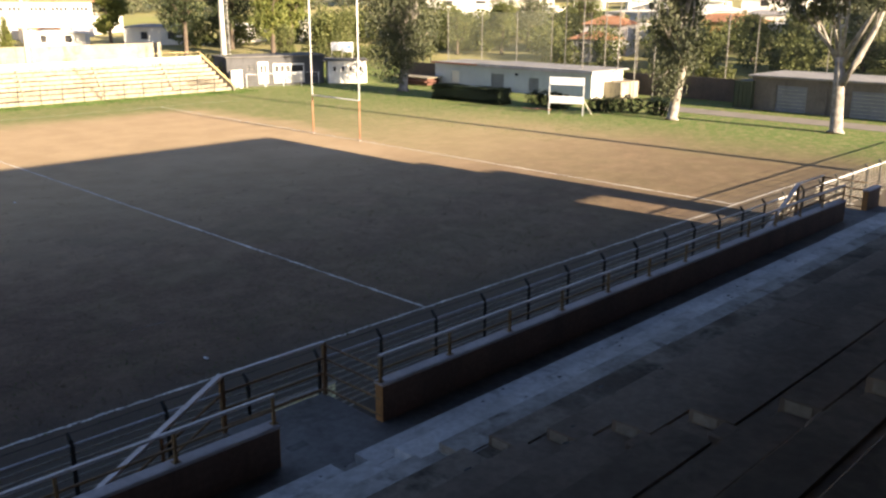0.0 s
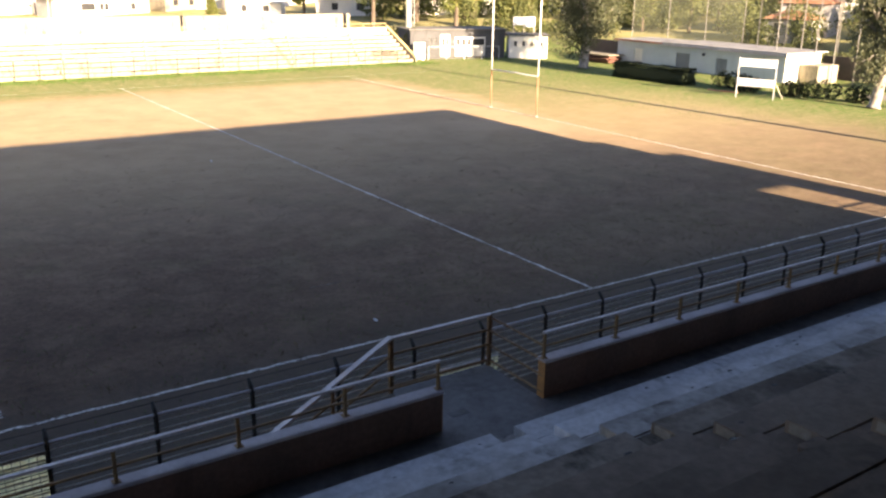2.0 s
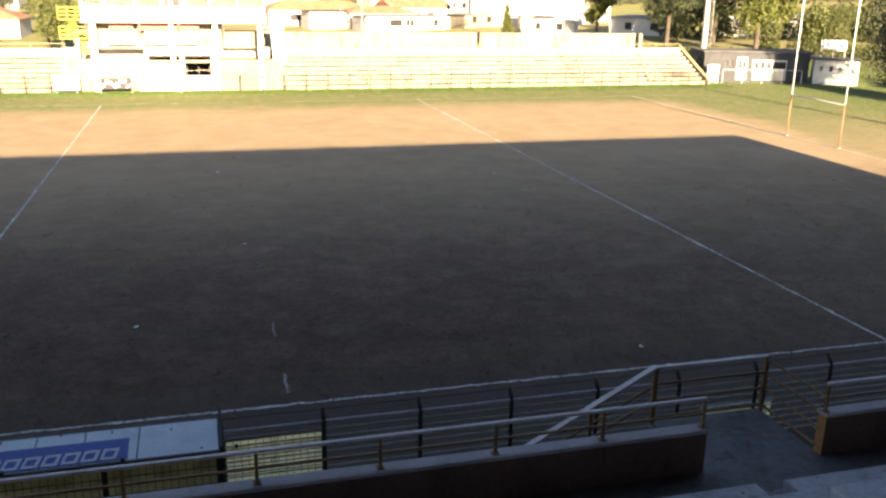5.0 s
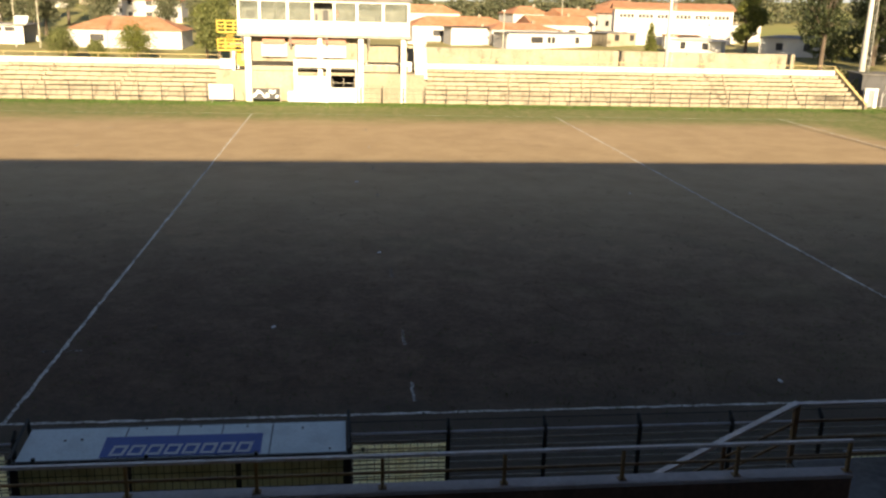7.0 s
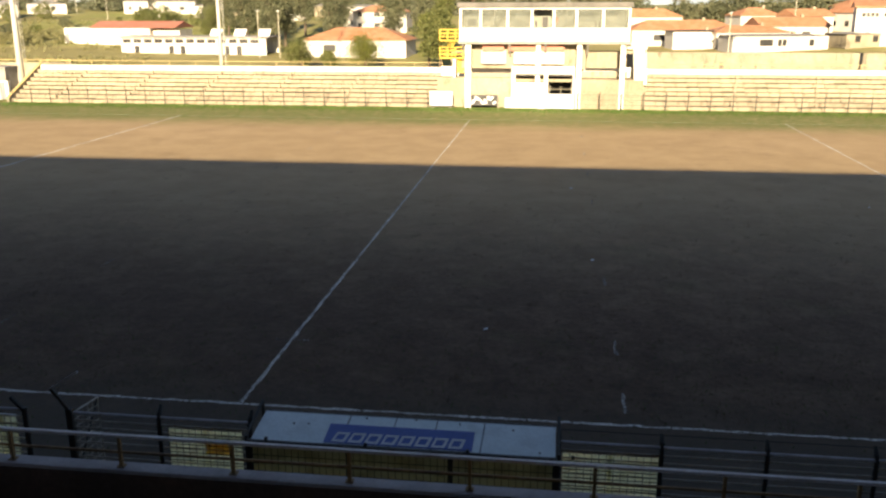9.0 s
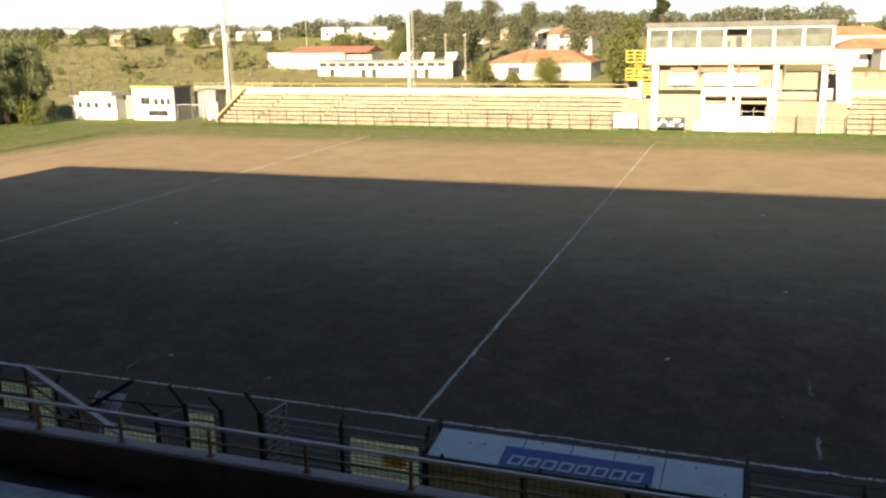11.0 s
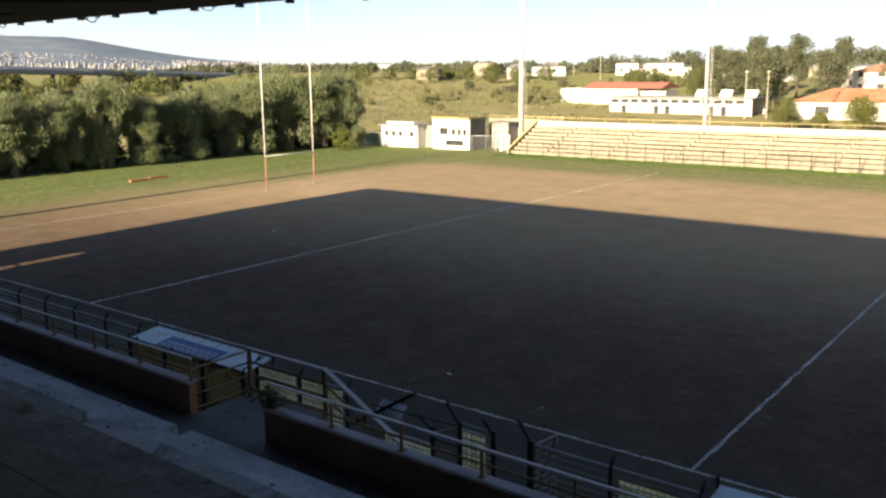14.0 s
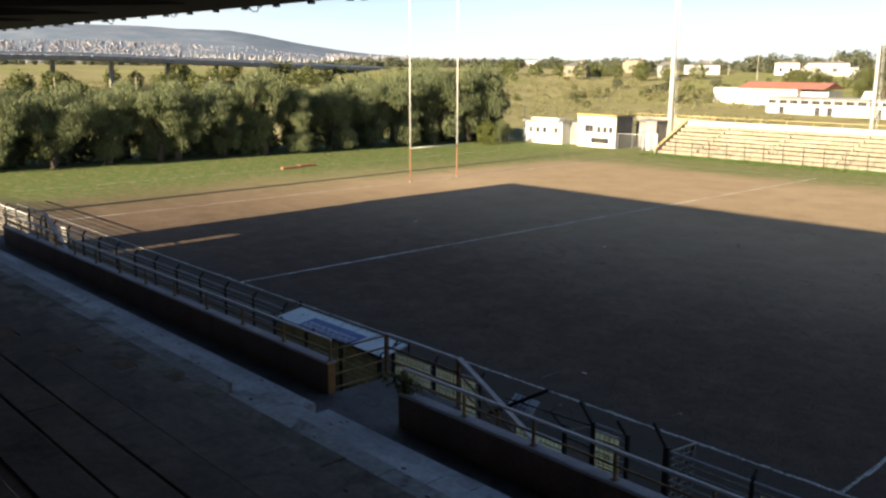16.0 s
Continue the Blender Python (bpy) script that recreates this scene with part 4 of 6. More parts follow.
# ---- goal posts ----
def goal(x, y, label):
    g = thing("goal_posts", x, y, 0, label, "goal posts", "rugby goals")
    for s in (-2.84, 2.84):
        part("post", pipe([(0, s, 3.0), (0, s, 16.0)], [0.05, 0.045], 10), M_POSTW, g, "white painted upright", True)
        part("lower_post", pipe([(0, s, 0), (0, s, 3.0)], 0.048, 10), M_POSTR, g, "faded red lower post", True)
        part("collar", pipe([(0, s, 0.0), (0, s, 0.08)], 0.14, 10), M_CONC, g)
    part("crossbar", pipe([(0, -2.84, 2.98), (0, 2.84, 2.98)], 0.05, 8), M_GALV, g, "thin grey crossbar", True)


goal(50.3, 32.76, "tall white and red rugby goal posts on bare earth")
goal(-50.6, 32.76, "tall white and red rugby goal posts near a tree row")


# ---- far terrace ----
FAR_Y, FAR_D, FAR_H, FAR_N = 69.8, 0.78, 0.4, 8


def terrace(x0, x1, aisle, label):
    """Rows of cream concrete slabs with open joints, a back wall and a yellow top rail."""
    t = thing("terrace", (x0 + x1) / 2, FAR_Y, 0, label, "terrace", "far terraces", "structure")
    h = (x1 - x0) / 2
    n = round(2 * h / 2.3)
    w = 2 * h / n
    bm = bmesh.new()
    prism(bm, [(0.15, 0.0), (FAR_N * FAR_D, FAR_N * FAR_H - 0.45), (FAR_N * FAR_D, 0)], -h, h)
    # the shade in the open joints is put into the core's dark colour
    part("terrace_core", bm, M_CORE, t, "dark core seen in the gaps under the slabs")
    made = []
    rng = random.Random(int(x0))
    for k in range(3):
        b2 = bmesh.new()
        prism(b2, [(0, -0.35 - 0.015 * k), (0, -0.02), (0.03, 0.01), (FAR_D + 0.02, -0.045), (FAR_D + 0.02, -0.12), (0.14, -0.16), (0.14, -0.35 - 0.015 * k)], 0.008 + 0.006 * k, w - 0.01)
        made.append(finish("slab", b2, M_CREAM))
    for row in range(FAR_N):
        places = [(-h + i * w, 1.0) for i in range(n)]
        if row % 2 == 0:
            places = [(-h, 0.5)] + [(-h + (i + 0.5) * w, 1.0) for i in range(n - 1)] + [(h - w / 2, 0.5)]
        for x, long in places:
            m = pose(x, row * FAR_D + rng.uniform(-0.015, 0.015), (row + 1) * FAR_H + rng.uniform(-0.02, 0.02))
            share("slab", made[rng.randrange(3)], t, m @ Matrix.Diagonal((long, 1, 1, 1)))
    y, z = FAR_N * FAR_D, FAR_N * FAR_H
    part("back_wall", slab(-h, h, y, y + 0.25, 0, z + 0.46), M_WPAINT, t, "white painted back wall")
    part("wall_top", slab(-h, h, y - 0.05, y + 0.3, z + 0.46, z + 0.52), M_CREAM, t)
    rail = thing("terrace_rail", (x0 + x1) / 2, FAR_Y + y + 0.12, z + 0.52, "yellow steel rail along the terrace top", "railing", "terrace rails")
    part("top_rail", pipe([(-h, 0, 0.45), (h, 0, 0.45)], 0.032, 6), M_PALEYEL, rail)
    k = int(2 * h / 3)
    post = finish("post", slab(-0.025, 0.025, -0.025, 0.025, 0, 0.45), M_PALEYEL)
    for i in range(k + 1):
        share("post", post, rail, pose(-h + 2 * h * i / k, 0, 0))
    # aisles: small dark half steps
    step = finish("aisle_step", slab(-0.14, 0.14, 0.0, FAR_D / 2, -0.24, 0.0), M_RUBBLE)
    a = -h + aisle
    while a < h - 4:
        for row in range(1, FAR_N):
            share("aisle_step", step, t, pose(a + 0.2 * row, row * FAR_D - FAR_D / 2 + 0.08, row * FAR_H + 0.26))
        a += 8.05


terrace(-51.6, -4.6, 4.6, "cream concrete spectator terrace with open slab joints")
terrace(16.6, 64.3, 8.4, "cream concrete spectator terrace with aisle steps")


def terrace_end(x, side, label):
    e = thing("terrace_end_wall", x, FAR_Y, 0, label, "wall", "terrace ends", "structure")
    a, b = sorted((0, side * 0.3))
    bm = bmesh.new()
    prism(bm, [(-0.5, 0), (-0.5, 0.5), (FAR_N * FAR_D + 0.3, FAR_N * FAR_H + 0.6), (FAR_N * FAR_D + 0.3, 0)], a, b)
    part("sloping_wall", bm, M_CREAM, e)
    part("yellow_edge", bar((side * 0.15, -0.5, 0.56), (side * 0.15, FAR_N * FAR_D + 0.3, FAR_N * FAR_H + 0.67), 0.34, 0.1), M_PALEYEL, e, "faded yellow sloping edge")


terrace_end(-51.6, -1, "sloping cream end wall of the terrace")
terrace_end(64.3, 1, "sloping cream end wall of the far terrace")


def terrace_fence(x0, x1):
    f = thing("terrace_fence", (x0 + x1) / 2, FAR_Y - 0.7, 0, "rusty thin pitch fence before the terrace", "fence", "terrace fences")
    h = (x1 - x0) / 2
    n = round(2 * h / 2.15)
    post = finish("post", pipe([(0, 0, 0), (0, 0, 1.6), (0, -0.12, 1.8)], 0.05, 5), M_FENCE)
    for i in range(n + 1):
        share("post", post, f, pose(-h + 2 * h * i / n, 0, 0))
    for z in (0.55, 1.05, 1.55):
        part("rail", pipe([(-h, 0, z), (h, 0, z)], 0.018, 5), M_FENCE, f)


terrace_fence(-51.0, -5.2)
terrace_fence(10.0, 63.9)


# ---- press box and centre of the far side ----
def window_hole_wall(bm, x0, x1, y0, y1, z0, z1, holes):
    """One wall along x, with rectangular holes (xa, xb, za, zb) right through it."""
    xs = sorted({x0, x1, *(v for h in holes for v in h[:2])})
    zs = sorted({z0, z1, *(v for h in holes for v in h[2:])})
    solid = {}
    for i in range(len(xs) - 1):
        for k in range(len(zs) - 1):
            cx, cz = (xs[i] + xs[i + 1]) / 2, (zs[k] + zs[k + 1]) / 2
            solid[i, k] = not any(a < cx < b and c < cz < d for a, b, c, d in holes)
    made = {}

    def vert(i, k, s):
        if (i, k, s) not in made:
            made[i, k, s] = bm.verts.new((xs[i], (y0, y1)[s], zs[k]))
        return made[i, k, s]

    for (i, k), full in solid.items():
        if not full:
            continue
        for s in (0, 1):
            bm.faces.new([vert(i, k, s), vert(i + 1, k, s), vert(i + 1, k + 1, s), vert(i, k + 1, s)])
        for (di, dk), (a, b) in {(-1, 0): ((i, k), (i, k + 1)), (1, 0): ((i + 1, k), (i + 1, k + 1)), (0, -1): ((i, k), (i + 1, k)), (0, 1): ((i, k + 1), (i + 1, k + 1))}.items():
            if not solid.get((i + di, k + dk)):
                bm.faces.new([vert(*a, 0), vert(*b, 0), vert(*b, 1), vert(*a, 1)])
    return bm


def press_box():
    b = thing("press_box", 6.4, FAR_Y, 0, "white raised press box on columns above the terrace", "press box")
    h, yb, z0, z1 = 8.45, 2.6, 6.75, 10.05
    holes = []
    edges = [-8.35, -6.3, -3.6, -1.2, 0.95, 3.2, 5.8, 8.35]
    for a, c in zip(edges, edges[1:]):
        holes.append((a + 0.12, c - 0.12, 8.0, 9.8))
    part("front_wall", window_hole_wall(bmesh.new(), -h, h, -0.1, 0.1, z0, z1 - 0.1, holes), M_WPAINT, b)
    for k, (xa, xb, za, zb) in enumerate(holes):
        if k != 3:
            part("pane", slab(xa, xb, -0.01, 0.01, za, zb), M_GLASS, b, "window pane with a pale sheen")
    part("floor_slab", slab(-h - 0.1, h + 0.1, -0.15, yb, z0 - 0.3, z0), M_GREYW, b, "shaded concrete floor slab")
    part("side_wall", slab(-h, -h + 0.2, 0.1, yb, z0, z1 - 0.1), M_WPAINT, b)
    part("side_wall", slab(h - 0.2, h, 0.1, yb, z0, z1 - 0.1), M_WPAINT, b)
    part("back_wall", slab(-h + 0.2, h - 0.2, yb - 0.2, yb, z0, z1 - 0.1), M_INNER, b, "grey-green inner wall")
    part("roof", slab(-h - 0.2, h + 0.2, -0.3, yb + 0.3, z1 - 0.1, z1 + 0.42, 0.03), M_DARKGREY, b, "grey flat roof")
    part("door", slab(-0.2, 0.35, yb - 0.26, yb - 0.21, z0 + 0.02, z0 + 2.3), M_DARK, b)
    part("under_wall", slab(-h, 4.3, 2.2, 2.3, 3.9, z0 - 0.3), M_CREAM, b, "tan wall under the floor")
    part("desk", slab(-7.9, 7.9, 0.3, 0.9, 7.4, 7.46), M_RUBBLE, b)
    for x0, x1, z, m in ((-7.9, -7.0, 8.5, M_DARK), (-1.55, -1.1, 8.35, M_RUBBLE), (-0.95, -0.75, 8.3, M_DARK), (1.05, 1.4, 8.7, M_REDROOF), (5.1, 5.25, 8.3, M_DARK), (5.45, 5.6, 8.3, M_DARK)):
        part("notice", slab(x0, x1, yb - 0.26, yb - 0.22, z - 0.35, z + 0.35), m, b)
    for x in (-5.0, 2.2):
        part("partition", slab(x, x + 0.1, 0.2, yb - 0.25, z0, z1 - 0.12), M_INNER, b)
    for x, w in ((-7.6, 0.6), (-0.5, 0.45), (3.6, 0.5), (7.9, 0.5)):
        part("column", slab(x - w / 2, x + w / 2, 0.3, 0.8, 0, z0 - 0.3, 0.02), M_WPAINT, b)
    for x in (-8.1, -3.4, 0.2, 4.4, 8.1):
        part("bracket", bar((x, 0.2, z0 - 0.33), (x, 2.0, 5.2), 0.2, 0.25), M_GREYW, b)
    part("back_screen", slab(4.4, 8.3, 3.3, 3.36, 3.9, 5.6), M_CREAM, b, "blotched tan back screen")
    # faded red and white boards hung below
    for x0, x1 in ((-6.2, -4.0), (-3.6, -0.8), (-0.2, 2.1)):
        part("advert_board", slab(x0, x1, 1.0, 1.05, 5.72, 6.38), M_REDROOF, b, "faded red board")
    for x0, x1 in ((-6.35, -3.8), (-3.0, 2.1)):
        part("advert_board", slab(x0, x1, 1.4, 1.45, 4.4, 5.76), M_HOUSEW, b, "blank white board")
    return b


press_box()


def centre_block():
    """White walls and the tunnel below the press box."""
    w = thing("wall_centre", 6.0, FAR_Y, 0, "white painted walls round the players tunnel", "wall", "", "structure")
    part("wall_face", slab(-10.5, -2.7, 1.2, 1.5, 0, 3.0), M_CREAM, w)
    part("wall_face", slab(3.6, 10.5, 0.6, 0.9, 0, 2.9), M_CREAM, w)
    for x0, x1, z0 in ((-10.5, -2.75, 0), (3.65, 10.5, 0), (-2.75, 3.65, 3.42)):
        part("upper_wall", slab(x0, x1, 4.6, 4.85, z0, 3.9), M_WPAINT, w)
    part("upper_floor", slab(-10.5, 10.5, 1.5, 4.6, 2.6, 2.9), M_CREAM, w)
    part("band", slab(-7.2, -2.75, 1.1, 1.2, 3.05, 3.5), M_CREAM, w)
    part("band", slab(3.7, 9.0, 3.0, 3.2, 2.95, 3.6), M_CREAM, w)
    part("yard_wall", slab(-10.0, 10.0, 9.0, 9.25, 0, 5.4), M_RUBBLE, w, "blotched yard wall")
    t = thing("tunnel", 6.4, FAR_Y, 0, "white framed players tunnel with dark openings", "tunnel")
    part("frame", window_hole_wall(bmesh.new(), -3.1, 3.2, 0.0, 0.3, 0, 4.25, [(-2.75, 0.15, 0.2, 3.5), (0.55, 3.05, 0.2, 3.5)]), M_WPAINT, t)
    part("dark_back", slab(-3.0, 3.1, 8.8, 8.9, 0, 3.4), M_DARK, t)
    for x in (-3.0, 0.25, 3.0):
        part("inner_wall", slab(x, x + 0.1, 0.3, 8.8, 0.06, 3.3), M_DARKGREY, t)
    part("ceiling", slab(-3.0, 3.1, 0.3, 8.8, 3.3, 3.4), M_DARKGREY, t)
    part("floor_plate", slab(-3.0, 3.1, 0.3, 8.8, 0.0, 0.06), M_DARKGREY, t)
    part("white_shutter", slab(-2.74, 0.14, -0.12, -0.04, 0.25, 2.65, 0.01), M_WPAINT, t, "white shutter half open")
    part("counter", slab(-3.7, -0.5, -0.75, -0.2, 0.15, 1.15, 0.03), M_WHITE, t)
    part("counter", slab(0.4, 3.0, -0.7, -0.15, 0.15, 1.55, 0.03), M_WHITE, t)
    for z in (1.5, 2.0):
        part("gate_bar", bar((0.6, 0.15, z), (2.98, 0.15, z), 0.03, 0.03), M_WIRE, t)
    for x in (0.75, 1.85, 2.9):
        part("gate_bar", slab(x - 0.015, x + 0.015, 0.13, 0.17, 0.2, 2.4), M_WIRE, t)
    b = thing("advert_board", -3.8, FAR_Y - 0.9, 0, "blank white pitch side board", "board")
    part("panel", slab(-1.15, 1.15, -0.03, 0.03, 0.35, 1.75), M_WHITE, b)
    part("base", slab(-1.1, 1.1, -0.05, 0.05, 0.2, 0.35), M_DARK, b)
    for x in (-0.9, 0.9):
        part("leg", slab(x - 0.04, x + 0.04, -0.02, 0.3, 0, 0.35), M_WIRE, b)
    b = thing("banner", 0.6, FAR_Y - 0.9, 0, "dark patterned fabric banner tied to the fence", "banner")
    part("cloth", slab(-1.4, 1.4, -0.015, 0.015, 0.4, 1.45), M_DARK, b)
    rng = random.Random(2)
    for k in range(8):
        x, z, d = -1.3 + 0.31 * k, 0.45 + 0.5 * abs(math.sin(0.9 * k)), rng.uniform(0.15, 0.3)
        bm = bmesh.new()
        bm.faces.new([bm.verts.new((px, -0.018 - 0.001 * k, pz)) for px, pz in ((x, z), (x + 0.34, z + 0.25 * math.cos(k)), (x + 0.36, z + d + 0.25 * math.cos(k)), (x + 0.05, z + d * 1.5))])
        part("pale_shape", bm, M_WHITE, b)
    for x in (-1.4, 1.4):
        part("pole", slab(x - 0.03, x + 0.03, -0.03, 0.03, 0, 1.8), M_WIRE, b)


centre_block()


def yellow_stair():
    s = thing("yellow_stair", -3.0, FAR_Y + 2.0, 0, "yellow steel stair tower beside the press box", "stair")
    for z in (5.0, 6.75):
        part("platform", slab(-1.2, 1.2, -0.8, 0.8, z - 0.1, z), M_YELLOW, s)
        for dz in (0.35, 0.7, 1.05):
            part("rail", bar((-1.2, -0.8, z + dz), (1.2, -0.8, z + dz), 0.06, 0.08), M_YELLOW, s)
            part("rail", bar((-1.2, -0.8, z + dz), (-1.2, 0.8, z + dz), 0.06, 0.08), M_YELLOW, s)
        for x in (-1.2, -0.4, 0.4, 1.2):
            part("rail_post", slab(x - 0.04, x + 0.04, -0.84, -0.76, z, z + 1.1), M_YELLOW, s)
    for k in range(9):
        z = 5.0 + k * 0.2
        part("tread", slab(-0.9 + 0.06 * k, 0.3, -0.75 + 0.1 * k, -0.5 + 0.1 * k, z, z + 0.05), M_YELLOW, s)
    part("column", slab(0.15, 0.4, -0.7, -0.45, 0, 4.9), M_WPAINT, s, "white column")
    part("panel", slab(0.5, 1.5, 0.3, 0.4, 3.4, 4.9), M_YELLOW, s)


yellow_stair()


def white_stair():
    s = thing("white_stair", 16.2, FAR_Y + 1.2, 0, "white painted stair with rails by the press box", "stair")
    part("flight", prism(bmesh.new(), [(0, 2.6), (3.4, 6.0), (3.4, 5.6), (0, 2.2)], -0.6, 0.6), M_WPAINT, s)
    for x in (-0.6, 0.6):
        part("rail", bar((x, 0, 3.6), (x, 3.4, 7.0), 0.05, 0.05), M_WPAINT, s)
        for k in range(5):
            part("rail_post", slab(x - 0.025, x + 0.025, 0.8 * k, 0.8 * k + 0.05, 2.5 + 0.8 * k, 3.7 + 0.8 * k), M_WPAINT, s)
    part("landing", slab(-1.2, 0.8, 3.4, 4.4, 5.8, 6.0), M_WPAINT, s)
    part("support", slab(-0.6, 0.6, 0, 0.3, 0, 2.4), M_CREAM, s)
    part("support", slab(-0.6, 0.6, 3.2, 3.4, 0, 5.8), M_CREAM, s)


white_stair()


# ---- floodlight masts ----
def mast(x, y, tall, label, broad=0.42):
    m = thing("floodlight_mast", x, y, 0, label, "mast", "floodlight masts")
    part("pole", pipe([(0, 0, 0), (0, 0, 0.5 * tall), (0, 0, tall)], [broad, broad * 0.6, broad * 0.3], 12), M_MAST, m, "", True)
    part("base", slab(-0.8, 0.8, -0.8, 0.8, 0, 0.3, 0.04), M_CONC, m)
    r = broad + 0.32
    for s in (-0.22, 0.22):
        part("ladder_rail", bar((r, s - 0.05, 2.5), (r * 0.72, s - 0.05, tall), 0.04, 0.04), M_MAST, m)
    rung = finish("rung", slab(-0.02, 0.02, -0.25, 0.15, -0.02, 0.02), M_MAST)
    for k in range(int((tall - 3) / 0.6)):
        z = 2.8 + 0.6 * k
        share("rung", rung, m, pose(r - (z - 2.5) / (tall - 2.5) * r * 0.28, 0, z))
    for z in (0.1, 0.95, 1.75):
        part("head_bar", bar((-1.6, 0, tall + z), (1.6, 0, tall + z), 0.1, 0.1), M_GALV, m)
    for x in (-1.55, 0.0, 1.55):
        part("head_post", slab(x - 0.05, x + 0.05, -0.05, 0.05, tall - 0.1, tall + 1.8), M_GALV, m)
    for k in range(6):
        part("lamp", slab(-1.45 + 0.5 * k, -1.05 + 0.5 * k, -0.3, -0.06, tall + 0.7, tall + 1.15, 0.03), M_WHITE, m)


mast(67.9, 76.7, 26.0, "tall pale tapered floodlight mast with side ladder")
mast(44.7, 77.6, 26.0, "tall pale floodlight mast behind the terrace", 0.27)
mast(-55.3, 77.8, 26.0, "tall pale tapered floodlight mast with side ladder")
mast(-30.7, 78.6, 26.0, "tall pale floodlight mast behind the terrace", 0.27)
mast(65.0, -12.0, 22.4, "tall pale floodlight mast by the grandstand end")
mast(-54.9, -12.0, 26.0, "tall pale floodlight mast by the grandstand end")


# ---- huts and small buildings ----
def hut(x, y, wide, deep, tall, label, holes, doors=(), turn=0.0, wall=None, roof=None, name="hut", eave=0.25, parapet=0.0, size=1.0, side=None):
    b = thing(name, x, y, 0, label, "building", "", "", turn, size)
    wall, roof = wall or M_WPAINT, roof or M_SHEET
    h = wide / 2
    all_holes = sorted(list(holes) + list(doors))
    part("front_wall", window_hole_wall(bmesh.new(), -h, h, 0, 0.2, 0, tall, all_holes), wall, b)
    part("back_wall", slab(-h, h, deep - 0.2, deep, 0, tall), wall, b)
    part("side_wall", slab(-h, -h + 0.2, 0.2, deep - 0.2, 0, tall), wall, b)
    part("side_wall", slab(h - 0.2, h, 0.2, deep - 0.2, 0, tall), side or wall, b)
    part("roof", slab(-h - eave, h + eave, -eave, deep + eave, tall, tall + 0.16, 0.02), roof, b)
    if parapet:
        part("parapet", slab(-h, h, 0, 0.2, tall + 0.16, tall + 0.16 + parapet), wall, b)
    for xa, xb, za, zb in holes:
        w = part("window", slab(xa, xb, 0.12, 0.16, za, zb), M_DARK, b)
        part("window_frame", slab((xa + xb) / 2 - 0.015, (xa + xb) / 2 + 0.015, 0.1, 0.12, za, zb), M_GREYW, w)
    for xa, xb, za, zb in doors:
        d = part("door", slab(xa, xb, 0.1, 0.15, za, zb), M_GREYDOOR, b)
        part("door_handle", slab(xb - 0.15, xb - 0.1, 0.05, 0.1, 1.0, 1.1), M_GALV, d)
    return b


ob = hut(-70.3, 70.6, 6.4, 3.2, 2.85, "small white hut with four dark round windows on grass", [(-2.7, -2.0, 1.4, 2.15), (-1.4, -0.7, 1.4, 2.15), (-0.2, 0.5, 1.4, 2.15), (1.8, 2.5, 1.4, 2.15)], roof=M_SHEET, eave=0.4)
part("roof_tank", slab(-2.6, 2.2, 0.4, 1.6, 3.02, 3.35, 0.03), M_WPAINT, ob, "long white box on the roof")
# the right side wall is a darker grey than the white front
ob = hut(-61.7, 70.9, 6.05, 3.7, 3.9, "white flat roofed hut with small windows and yellow edge", [(-1.9, -0.5, 1.9, 2.8), (0.05, 0.7, 1.85, 2.65), (1.0, 1.65, 1.85, 2.65), (1.9, 2.5, 1.85, 2.65), (-0.9, 2.0, 0.5, 1.2)], roof=M_CREAM, eave=0.1, side=M_DARKGREY)
for a, b in (((-3.1, -0.14, 4.12), (3.1, -0.14, 4.12)), ((3.17, -0.1, 4.12), (3.17, 3.8, 4.12))):
    part("roof_edge", bar(a, b, 0.08, 0.1), M_YELLOW, ob, "yellow painted roof edge")
tagged(part("wall_low", slab(-67.0, -64.9, 72.2, 72.45, 0, 2.9), M_GREYW), "grey boundary wall between two huts", "wall", "", "structure")
hut(-56.9, 75.2, 2.6, 3.0, 3.3, "small grey store with pale double door", [], [(-0.9, 0.3, 0.05, 2.2)], wall=M_GREYW, name="store")


def turnstile(x, y, label):
    g = thing("gate_pillars", x, y, 0, label, "gate")
    part("pillar", slab(-0.75, -0.35, -0.2, 0.2, 0, 1.95, 0.02), M_WPAINT, g)
    part("pillar", slab(0.35, 0.75, -0.2, 0.2, 0, 1.95, 0.02), M_WPAINT, g)
    part("lintel", slab(-0.8, 0.8, -0.22, 0.22, 1.95, 2.1, 0.02), M_WPAINT, g)
    part("leaf", slab(-0.34, 0.34, -0.04, 0.04, 0.05, 1.9), M_GREYDOOR, g)


turnstile(-54.2, 72.4, "white pillared gate by the terrace end")
turnstile(66.3, 71.7, "white pillared gate beside the far terrace")


def chain_fence(x0, y0, x1, y1, tall, label, step=2.5):
    f = thing("chain_fence", x0, y0, 0, label, "fence", "chain fences")
    v = Vector((x1 - x0, y1 - y0, 0))
    n = max(1, round(v.length / step))
    post = finish("post", pipe([(0, 0, 0), (0, 0, tall)], 0.04, 6), M_GALV)
    for i in range(n + 1):
        share("post", post, f, Matrix.Translation(v * i / n))
    part("top_rail", bar((0, 0, tall), (v.x, v.y, tall), 0.04, 0.04), M_GALV, f)
    bm = bmesh.new()
    bm.faces.new([bm.verts.new(p) for p in ((0, 0, 0.05), (v.x, v.y, 0.05), (v.x, v.y, tall), (0, 0, tall))])
    part("wire_netting", bm, M_CHAIN, f)


